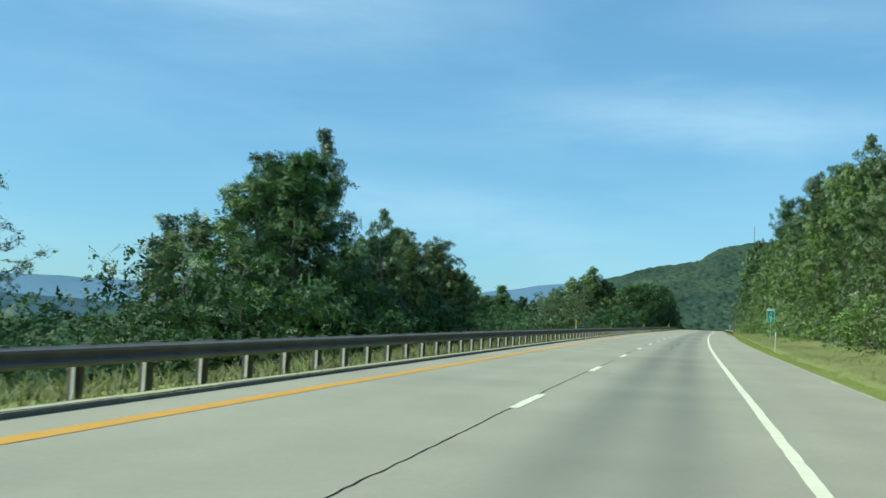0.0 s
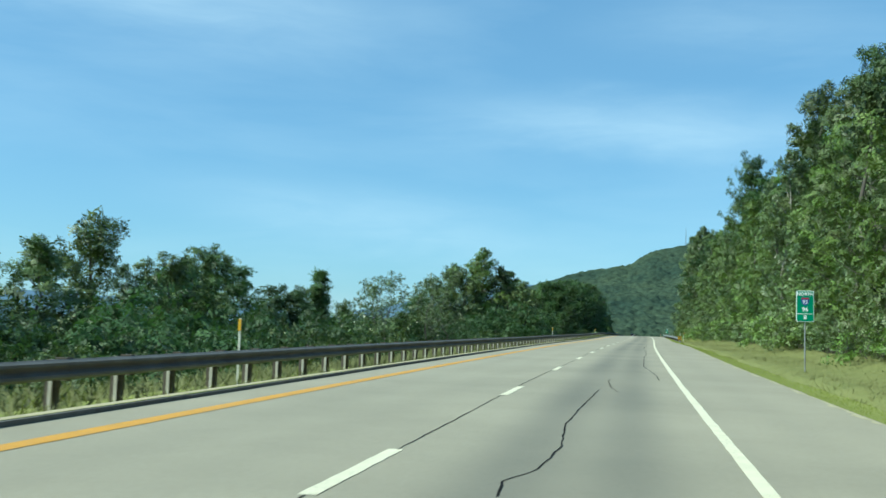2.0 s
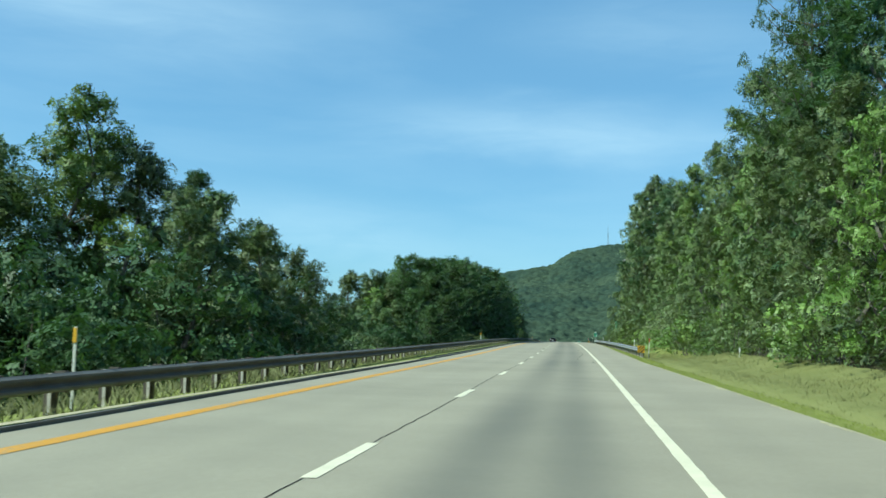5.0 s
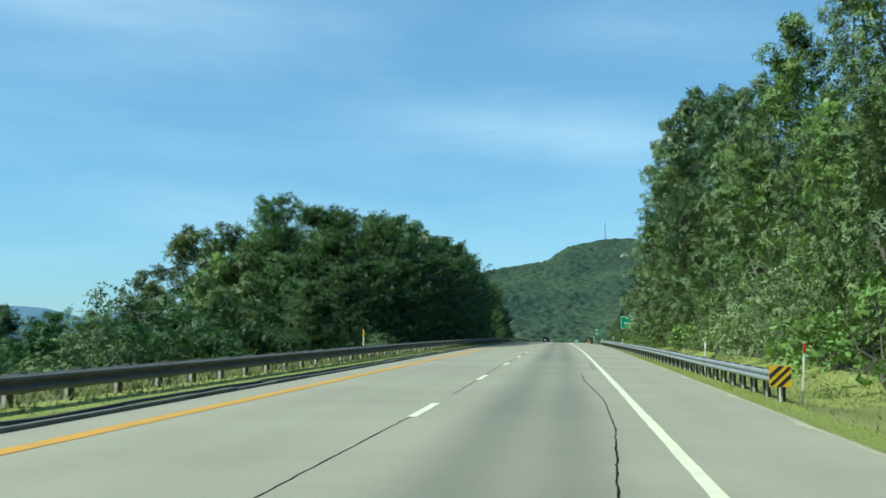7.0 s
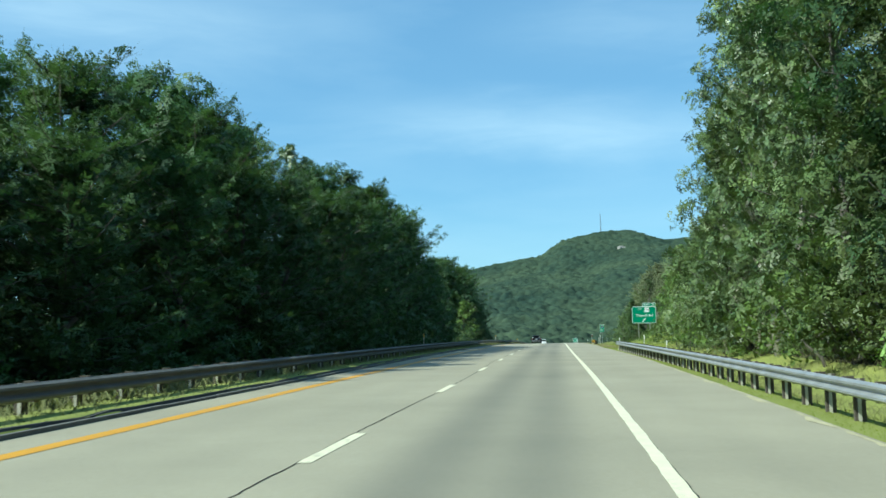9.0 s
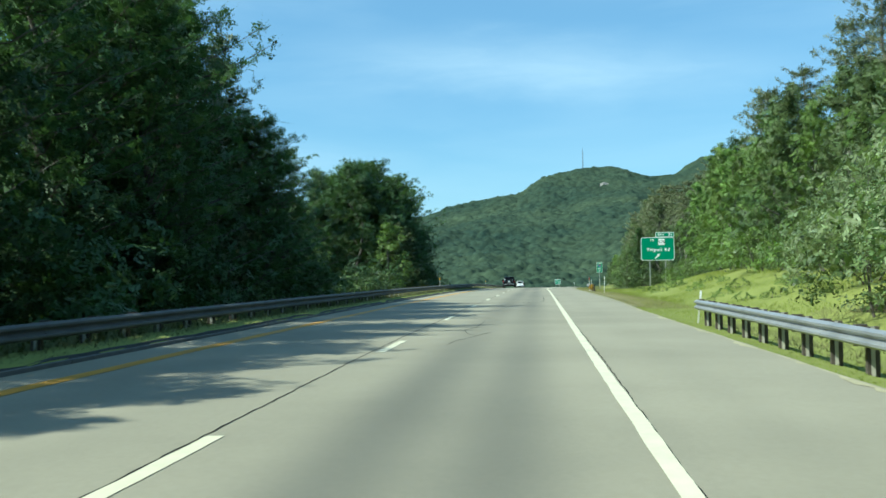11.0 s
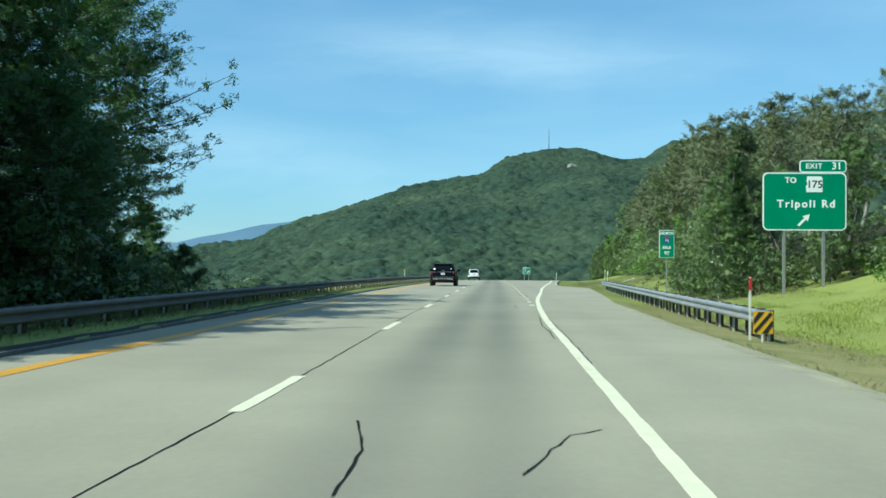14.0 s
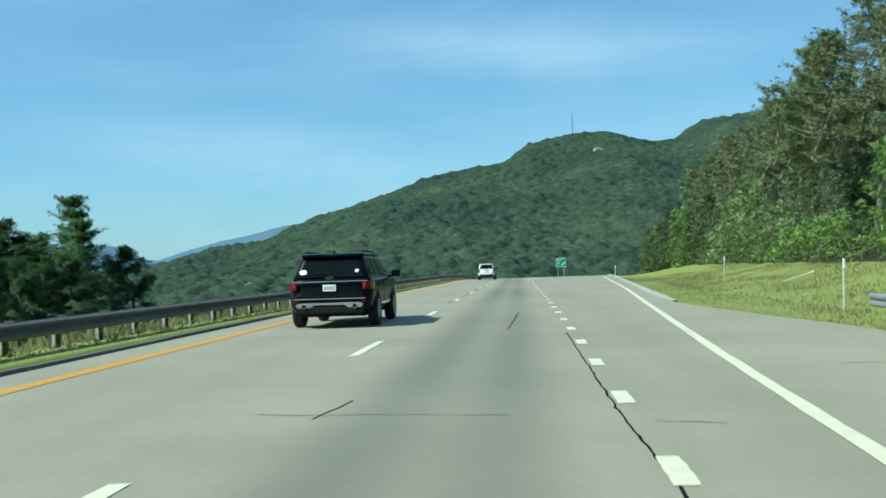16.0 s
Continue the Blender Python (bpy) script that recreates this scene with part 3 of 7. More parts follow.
def make_cracks():
    for pts in (
        [(-0.25, 54.5), (-0.27, 57), (-0.34, 60.6)],
        [(-0.38, 64.3), (-0.44, 65.1), (-0.2, 66), (-0.12, 68), (-0.25, 70.8), (-0.08, 79)],
        [(0.35, 78.6), (0.18, 79.9), (0.03, 82.8), (0.06, 83.8)],
        [(1.36, 84.2), (1.34, 87.3), (1.0, 94.3), (1.06, 109)],
        [(1.15, 109), (1.14, 111), (1.18, 119), (1.02, 129), (1.15, 146)],
        [(1.62, 189.5), (1.56, 191), (1.65, 194)],
        [(0.86, 196), (0.86, 199), (1.3, 208.9), (1.37, 214.7), (1.12, 222.6), (1.12, 228)],
        [(1.23, 229.8), (1.6, 231.5), (1.67, 232.7), (1.6, 235.1), (1.66, 237)],
        [(-0.49, 324.8), (-0.67, 325.3), (-0.82, 326.7), (-0.62, 328), (-0.56, 331)],
        [(-0.79, 321.8), (-0.72, 322.8), (-0.38, 324.4), (-0.12, 325.8)],
        [(-5.2, 350.3), (-1.47, 349.9), (-0.37, 350), (0.37, 350.2), (0.76, 350.7), (1.05, 351.9), (1.23, 353.5), (1.24, 356.4), (1.2, 364)],
        [(-1.9, 364.2), (-0.74, 364.25), (0.5, 364.18), (1.2, 364.2)],
        [(0.66, 379), (0.61, 379.7), (0.74, 380.7), (0.64, 381.3), (0.67, 382.4)],
        [(-0.36, 389.7), (-0.39, 391.2), (-0.62, 392.6)],
        [(0.79, 390.4), (1.22, 392), (1.5, 392.3)],
        [(1.68, 403), (1.71, 405), (1.63, 407), (1.74, 411.5)],
        [(1.26, 416.8), (1.18, 418.1), (1.21, 419.9), (1.48, 420.5)],
        [(-1.1, 447.5), (-0.94, 448.7)],
        [(1.78, 444), (1.7, 447.4), (1.68, 458)],
        [(0.53, 459.6), (0.73, 467)],
        [(-1.72, 447.8), (0.7, 447.5)],
        [(2.02, 433.8), (1.95, 432.2), (1.98, 430.3)],
        [(1.84, 429.2), (1.86, 431.0)],
        [(1.80, 432.4), (1.70, 434.5), (1.73, 438), (1.68, 441), (1.78, 444)],
        [(4.85, 451.3), (5.4, 451.2)],
        [(1.95, 446.95), (2.53, 446.8)],
        [(-1.6, 433.0), (0.2, 432.7)],
    ):
        make_crack(pts, 0.018 if 320 < pts[0][1] < 330 else 0.026 if abs(pts[0][1] - pts[-1][1]) > 0.6 else 0.016)
    # the open joint between the two lanes, and the one by the edge line
    for y0, y1 in ((-30, 38), (40, 128), (130, 214), (216, 300), (302, 372), (374, 440), (475, 560)):
        make_crack([(-1.87 + 0.05 * math.sin(y * 0.21) - 0.1 * (290 < y < 345), y) for y in np.arange(y0, y1, 3.0)], 0.024)
    for y0, y1 in ((107, 117), (228, 262), (284, 330), (350, 376), (398, 420)):
        make_crack([(1.95 + 0.015 * math.sin(y * 0.3), y) for y in np.arange(y0, y1, 3.0)], 0.017)


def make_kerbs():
    """Kerb stones along the left edge, coloured dark for their shaded face, and a low kerb along the exit lane."""
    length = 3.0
    stone = Shape().box((0, length / 2 - 0.01, -0.125), (0.10, length - 0.02, 0.38), bevel=0.012).mesh("kerb_stone", SHADED_KERB)
    kerb = root("kerb", "kerb stones along the carriageway edge, painted dark as in shade", "kerb")
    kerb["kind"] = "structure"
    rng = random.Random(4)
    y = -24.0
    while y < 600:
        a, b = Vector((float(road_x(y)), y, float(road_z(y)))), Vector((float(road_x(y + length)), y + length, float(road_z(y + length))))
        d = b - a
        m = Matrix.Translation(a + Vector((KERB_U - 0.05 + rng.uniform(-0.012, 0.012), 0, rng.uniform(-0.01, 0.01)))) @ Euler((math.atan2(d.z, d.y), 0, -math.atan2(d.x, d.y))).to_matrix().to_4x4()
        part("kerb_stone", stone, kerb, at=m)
        y += length
    us = lambda y: float(edge(y)) + 0.02
    v, f = [], []
    ys = np.arange(472, 620, 3.0)
    for y in ys:
        top = 0.11 * min(1.0, (y - 470) / 9)
        for du, dz in ((0, -0.1), (0.01, top), (0.14, top), (0.16, -0.1)):
            v.append((us(y) + du + float(road_x(y)), y, float(road_z(y)) + dz))
    f = [(4 * j + i, 4 * j + i + 1, 4 * j + i + 5, 4 * j + i + 4) for j in range(len(ys) - 1) for i in range(3)]
    tagged(part("exit_kerb", Shape().add(v, f).mesh("exit_kerb", KERB_CONCRETE)), "low pale kerb beside the exit lane", "kerb", kind="structure")


GRAVEL = material("sandy_gravel", (0.42, 0.38, 0.27), (0.22, 0.20, 0.13), rough=0.95, scale=1.2, fine=30, bump=0.5, bump_scale=60)
SAND_AND_LIT_LIP = material("washed_sand_and_lit_lip", (0.47, 0.42, 0.27), (0.32, 0.29, 0.18), rough=0.95, scale=2.0, fine=30, bump=0.5, bump_scale=60)
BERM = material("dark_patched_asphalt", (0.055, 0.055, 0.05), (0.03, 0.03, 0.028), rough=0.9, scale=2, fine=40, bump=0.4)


def make_margin(name, label, mat, inner, outer, y0, y1, seed):
    """A ragged ribbon on the ground between two distances from the road's line."""
    rng = random.Random(seed)
    ys = list(np.arange(y0, y1, 1.1))
    v = []
    for y in ys:
        a, b = inner(y), outer(y) + 0.16 * noise.noise((y * 0.45, seed, 0)) + rng.uniform(-0.05, 0.05)
        for u, up in ((a, 0.0), ((a + b) / 2, 0.02), (b, 0.0)):
            v.append((u + float(road_x(y)), y, float(ground_z(u, y)) + 0.012 + up))
    f = [(3 * i + k, 3 * i + 1 + k, 3 * i + 4 + k, 3 * i + 3 + k) for i in range(len(ys) - 1) for k in range(2)]
    tagged(part(name, Shape().add(v, f).mesh(name, mat, flip=False)), label, "road margin", kind="structure")


make_margin("gravel_margin", "pale sandy gravel along the pavement edge", GRAVEL, lambda y: float(edge(y)) + 0.01, lambda y: float(edge(y)) + 0.3 + 0.5 * float(np.interp(y, [340, 360, 405, 425], [0, 1, 1, 0])), -20, 470, 3)
DRY_VERGE = material("dry_grass_strip", (0.29, 0.255, 0.125), (0.17, 0.175, 0.07), rough=0.95, scale=0.8, fine=22, bump=0.4, bump_scale=30, spec=0.1)
make_margin("dry_verge", "brown dry grass strip along the foot of the bank", DRY_VERGE, lambda y: float(edge(y)) + 0.3 + 0.45 * float(np.interp(y, [346, 360, 405, 425], [0, 1, 1, 0])), lambda y: float(edge(y)) + 0.6 + 2.8 * min(1, max(0, (y - 345) / 25)) * min(1, max(0, (432 - y) / 20)), 346, 430, 8)
def make_wash(name, label, mat, y0, y1, sides):
    """A thin pale ribbon, washed sand or the kerb's painted sunlit top; sides(y) gives two points (offset, height over
    the road).
    """
    ys = list(np.arange(y0, y1, 0.35))
    v = [(u + float(road_x(y)), y, float(road_z(y)) + z) for y in ys for u, z in sides(y)]
    f = [(2 * i, 2 * i + 1, 2 * i + 3, 2 * i + 2) for i in range(len(ys) - 1)]
    tagged(part(name, Shape().add(v, f).mesh(name, mat, flip=False)), label, "road margin", kind="structure")


def washed(y):
    e = float(edge(y))
    return (e + 0.008 - max(0.0, 0.03 + 0.24 * noise.noise((y * 0.45, 2.0, 0)) + 0.14 * noise.noise((y * 2.3, 5.0, 0))), 0.005), (e + 0.012, 0.007)


make_wash("sand_edge", "pale sand and crumbled gravel on the pavement edge", SAND_AND_LIT_LIP, -10, 345, washed)
# pale strip stands for the kerb's sunlit top as well as sand behind it
make_wash("sand_lip", "pale strip of sand and painted sunlight on top of the kerb", SAND_AND_LIT_LIP, -22, 188, lambda y: ((KERB_U - 0.26, 0.078), (KERB_U - 0.05 + 0.03 * noise.noise((y * 0.8, 7.0, 0)), 0.081)))
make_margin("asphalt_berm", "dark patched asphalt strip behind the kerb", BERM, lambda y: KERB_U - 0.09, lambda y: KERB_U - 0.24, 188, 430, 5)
make_ground()
make_road()
make_markings()
make_cracks()
make_kerbs()


# ---- distance: the wooded hill ahead, blue ridges, mast, cliff ----
RIDGE_X = [-1400, -900, -640, -526, -471, -377, -254, -207, -162, -86, -19, 12, 63, 107, 158, 201, 238, 310, 430, 620, 900, 1400]
RIDGE_H = [-20, -18, -12, -3, 3, 29, 67, 89, 103, 125, 136, 157, 168, 172, 155, 160, 183, 192, 214, 236, 240, 200]
FOOT = 790.0


def hill_z(x, y):
    """The hill's height: a ridge at y = 1750 that falls to its foot, cut by gullies."""
    top = float(np.interp(x, RIDGE_X, RIDGE_H))
    s = (y - FOOT) / (1750.0 - FOOT)
    if s <= 1:
        s = max(s, 0.0)
        rise = 0.62 * s + 0.38 * s * s * (3 - 2 * s)
        gully = noise.noise((x * 0.006, y * 0.004, 1.0)) * 20 + noise.noise((x * 0.016, y * 0.010, 5.0)) * 10
        return -22 + (top + 22) * rise + gully * math.sin(min(s, 1) * math.pi) * min(1, max(top, 0) / 60)
    return -22 + (top + 22) * max(0.0, 1 - (s - 1) * 1.4)


def make_hill():
    xs = [-1400 + 25 * i for i in range(113)]
    ys = [FOOT + 24 * i for i in range(47)]
    v = [(x, y, hill_z(x, y) - 7.5) for y in ys for x in xs]
    n = len(xs)
    f = [(j * n + i, j * n + i + 1, (j + 1) * n + i + 1, (j + 1) * n + i) for j in range(len(ys) - 1) for i in range(n - 1)]
    tagged(part("hill", Shape().add(v, f).mesh("hill", HILL, smooth=True, flip=False)), "long wooded green hill beyond the road", "hill", kind="structure")


def canopy(name, label, gx, gy, base, seed, rough):
    """A forest seen from afar: rounded crowns that touch, as one skin over a grid of places."""
    draw = np.random.default_rng(seed)
    cell, off = 7.4, 400
    jx, jy = draw.uniform(0, 1, (2, 800, 800))
    jr, jh = draw.uniform(0.75, 1.35, (800, 800)), draw.normal(0, 1.0, (800, 800))
    ci, cj = np.floor(gx / cell).astype(int), np.floor(gy / cell).astype(int)
    up = np.full(gx.shape, -9.0)
    for di in (-1, 0, 1):
        for dj in (-1, 0, 1):
            a, b = ci + di + off, cj + dj + 20
            r = 5.2 * jr[a, b]
            d2 = ((gx - (ci + di + jx[a, b]) * cell) ** 2 + (gy - (cj + dj + jy[a, b]) * cell) ** 2) / r**2
            up = np.maximum(up, np.where(d2 < 1, np.sqrt(np.maximum(1 - d2, 0)) * r * 0.85 + jh[a, b] - 3.0, -9.0))
    up = np.maximum(up, -2.2) + draw.normal(0, rough, gx.shape)
    n = gx.shape[1]
    v = np.stack([gx, gy, base + up], -1).reshape(-1, 3)
    j, i = np.meshgrid(np.arange(gx.shape[0] - 1), np.arange(n - 1), indexing="ij")
    q = (j * n + i).ravel()
    me = bpy.data.meshes.new(name)
    me.from_pydata(v.tolist(), [], np.stack([q, q + 1, q + n + 1, q + n], 1).tolist())
    me.polygons.foreach_set("use_smooth", [True] * len(me.polygons))
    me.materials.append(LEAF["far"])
    tagged(part(name, me), label, "forest", kind="stuff")


def make_forests():
    """The canopy on the hill's near side, finer where it is nearer, and the one on the valley floor."""
    draw = np.random.default_rng(22)
    gx, gy = np.meshgrid(np.arange(-0.52, 0.501, 0.0032), 250 + 530 * np.exp(0.0032 * np.arange(325)))
    far = 0.35 * 0.0032 * (gy - 250)
    gx, gy = gx * (gy - 250) + draw.uniform(-1, 1, gx.shape) * far, gy + draw.uniform(-1, 1, gx.shape) * far
    base = np.array([hill_z(x, y) for x, y in zip(gx.ravel(), gy.ravel())]).reshape(gx.shape)
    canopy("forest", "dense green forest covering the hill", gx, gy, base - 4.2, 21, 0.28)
    xs = [-1300.0]
    while xs[-1] < -72:
        xs.append(xs[-1] + max(2.5, -0.02 * xs[-1]))
    gx, gy = np.meshgrid(np.array(xs), np.arange(-40, 1160, 4.5))
    gx = gx + draw.uniform(-0.9, 0.9, gx.shape)
    canopy("valley_forest", "dense green forest on the valley floor", gx, gy, ground_z(gx, gy) + 5.2, 23, 0.3)


def make_ridges():
    """Far ridges, one behind the other, as solid low mountains; their haze is in the colour."""
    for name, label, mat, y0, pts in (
        ("ridge_far", "mountain ridge on the horizon, painted hazy blue", RIDGE_HAZE_BLUE, 4200,
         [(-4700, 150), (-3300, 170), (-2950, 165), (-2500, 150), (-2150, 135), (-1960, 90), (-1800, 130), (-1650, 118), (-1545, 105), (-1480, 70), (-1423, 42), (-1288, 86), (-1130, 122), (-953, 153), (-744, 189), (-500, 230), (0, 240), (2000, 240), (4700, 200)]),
        ("ridge_middle", "wooded ridge beyond the valley, painted blue-green with haze", RIDGE_HAZE_MID, 2900,
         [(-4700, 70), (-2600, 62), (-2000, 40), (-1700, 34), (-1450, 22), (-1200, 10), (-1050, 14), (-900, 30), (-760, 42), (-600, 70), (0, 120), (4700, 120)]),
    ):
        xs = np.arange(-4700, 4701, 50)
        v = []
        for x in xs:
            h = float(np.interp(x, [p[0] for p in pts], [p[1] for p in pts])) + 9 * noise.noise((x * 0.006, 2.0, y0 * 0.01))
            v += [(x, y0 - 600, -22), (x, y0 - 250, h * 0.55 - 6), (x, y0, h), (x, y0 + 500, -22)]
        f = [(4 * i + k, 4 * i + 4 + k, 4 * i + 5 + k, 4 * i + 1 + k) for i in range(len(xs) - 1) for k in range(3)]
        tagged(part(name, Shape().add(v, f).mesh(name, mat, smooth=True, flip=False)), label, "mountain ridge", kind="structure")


def make_mast():
    base = Vector((70, 1722, hill_z(70, 1722) - 1))
    mast = root("radio_mast", "thin steel lattice radio mast on the hilltop", "mast", m=Matrix.Translation(base) @ Matrix.Diagonal((0.75, 0.75, 0.82, 1)))
    legs = [(0.9 * math.cos(a), 0.9 * math.sin(a)) for a in (0.3, 2.4, 4.5)]
    for x, y in legs:
        part("leg", Shape().tube([(x, y, 0), (x * 0.6, y * 0.6, 31)], [0.2, 0.14], 5).mesh("leg", MAST), mast)
    s = Shape()
    for k in range(14):
        z0, z1 = k * 2.2, k * 2.2 + 2.2
        for i in range(3):
            (x0, y0), (x1, y1) = legs[i], legs[(i + 1) % 3]
            c0, c1 = 1 - 0.4 * z0 / 31, 1 - 0.4 * z1 / 31
            s.tube([(x0 * c0, y0 * c0, z0), (x1 * c1, y1 * c1, z1)], [0.08, 0.08], 4, caps=False)
    part("lattice", s.mesh("lattice", MAST), mast)
    part("antenna", Shape().tube([(0, 0, 30), (0, 0, 36)], [0.16, 0.06], 5).mesh("antenna", MAST), mast)


def make_cliff():
    """A small bare ledge of leaning slabs in the slope under the summit."""
    rng = random.Random(3)
    s = Shape()
    for k in range(4):
        x, y = 83 + k * 1.8, 1522 + 1.6 * k + rng.uniform(-1.5, 1.5)
        w, h = rng.uniform(2.5, 4.0), rng.uniform(3.5, 6.5)
        s.box((0, 0, 0), (w * 1.4, 3, h * 1.2), Matrix.Translation((x, y, hill_z(x, y) - 3.0 + rng.uniform(-0.5, 0.5) - 0.2 * k)) @ Euler((rng.uniform(-0.95, -0.7), rng.uniform(-0.2, 0.2), rng.uniform(-0.4, 0.4))).to_matrix().to_4x4(), bevel=0.7)
    tagged(part("cliff", s.mesh("cliff", ROCK)), "small pale bare cliff below the hilltop", "rock", kind="structure")


make_hill()
make_forests()
make_ridges()
make_mast()
make_cliff()


# ---- trees ----
def triangles(name, verts, normals, mat, facing=None):
    """Loose triangles (three points each) with a shading normal for each, as one mesh; they turn their
    front sides the way of their normals, or of facing."""
    k = len(verts)
    out = np.cross(verts[:, 1] - verts[:, 0], verts[:, 2] - verts[:, 0])
    turn = (out * (normals if facing is None else np.array(facing))).sum(1) < 0
    verts[turn] = verts[turn][:, ::-1]
    me = bpy.data.meshes.new(name)
    me.vertices.add(3 * k)
    me.vertices.foreach_set("co", verts.ravel())
    me.loops.add(3 * k)
    me.loops.foreach_set("vertex_index", np.arange(3 * k))
    me.polygons.add(k)
    me.polygons.foreach_set("loop_start", np.arange(0, 3 * k, 3))
    me.update()
    me.normals_split_custom_set_from_vertices(np.repeat(normals, 3, axis=0).tolist())
    me.materials.append(mat)
    return me


def unit(v):
    return v / np.maximum(np.linalg.norm(v, axis=1), 1e-6)[:, None]


def leaf_mesh(name, clumps, count, size, width, mat, rng, shell=0.72, flat=0.5, upper=0.0, hang=0.0):
    """Sprays of leaves over the skins of clumps (centre, radii): upper turns some from the underside to the top,
    hang lets the outer ones droop away from the trunk."""
    centres, normals = [], []
    for c, r in clumps:
        d = unit(rng.normal(size=(count, 3)))
        flip = (d[:, 2] < 0) & (rng.uniform(size=count) < upper)
        d[flip, 2] *= -1
        p = np.asarray(c) + d * rng.uniform(shell, 1.08, (count, 1)) * r
        away = np.hypot(c[0], c[1])
        if hang and away > 0.3:
            p[:, 2] -= hang * ((p[:, 0] - c[0]) * c[0] + (p[:, 1] - c[1]) * c[1]) / away
        centres.append(p)
        normals.append(unit(d / np.asarray(r)))
    p, n = np.concatenate(centres), np.concatenate(normals)
    round_n = n
    n = unit(n + rng.normal(scale=flat, size=n.shape))
    t = unit(np.cross(n, rng.normal(size=n.shape)))
    b = np.cross(n, t)
    s = size * rng.uniform(0.6, 1.35, (len(p), 1))
    verts = np.stack([p - t * s - b * s * width, p + t * s, p - t * s * 0.55 + b * s * width * 1.3], 1)
    return triangles(name, verts, unit(round_n + 0.45 * n), mat)


def plume_mesh(name, tufts, sprays, blades, mat, rng):
    """Pine foliage: tufts (place, way, length), each of flat sprays of needles fringed with narrow blades."""
    k = sprays + blades
    place = np.repeat(np.array([q[0] for q in tufts]), k, axis=0)
    way = unit(np.repeat(np.array([q[1] for q in tufts]), k, axis=0))
    long = np.repeat(np.array([q[2] for q in tufts]), k)[:, None]
    blade = np.tile(np.arange(k) >= sprays, len(tufts))[:, None]
    d = unit(way * 0.8 + rng.normal(scale=0.6, size=way.shape) + np.array((0, 0, 0.12)))
    p = place + rng.normal(scale=0.34, size=place.shape) * long * np.array((1, 1, 0.55)) * np.where(blade, 0.7, 1.0)
    s = long * rng.uniform(0.55, 1.15, (len(p), 1))
    b = unit(np.cross(d, np.array((0, 0, 1.0)) + rng.normal(scale=0.55, size=d.shape))) * s * np.where(blade, 0.055, 0.5)
    verts = np.stack([p - b, p + b, p + d * s * np.where(blade, 1.15, 0.8)], 1)
    return triangles(name, verts, unit(0.28 * way + 0.3 * d + np.array((0, 0, 0.8))), mat)


def wood_mesh(name, trunk, limbs, mat):
    """A tapered trunk with its limbs as one mesh: lists of (points, radii)."""
    s = Shape()
    for points, radii in trunk:
        s.tube(points, radii, 7)
    for points, radii in limbs:
        s.tube(points, radii, 3, caps=False)
    return s.mesh(name, mat, smooth=True, flip=False)


def bent(p0, p1, rng, n=4, sag=0.0):
    """Points of a slightly crooked limb."""
    a, b = Vector(p0), Vector(p1)
    return [tuple(a.lerp(b, i / n) + Vector((0, 0, -sag * math.sin(math.pi * i / n))) + Vector(rng.normal(scale=0.04 * (b - a).length, size=3)) * (0 < i < n)) for i in range(n + 1)]


def plant(name, label, category, trunk_me, crown_me):
    thing = root(name, label, category)
    part("trunk", trunk_me, thing)
    part("crown", crown_me, thing)
    z = np.empty(3 * len(crown_me.vertices))
    crown_me.vertices.foreach_get("co", z)
    thing["height"] = float(np.percentile(z[2::3], 99.7))
    return thing


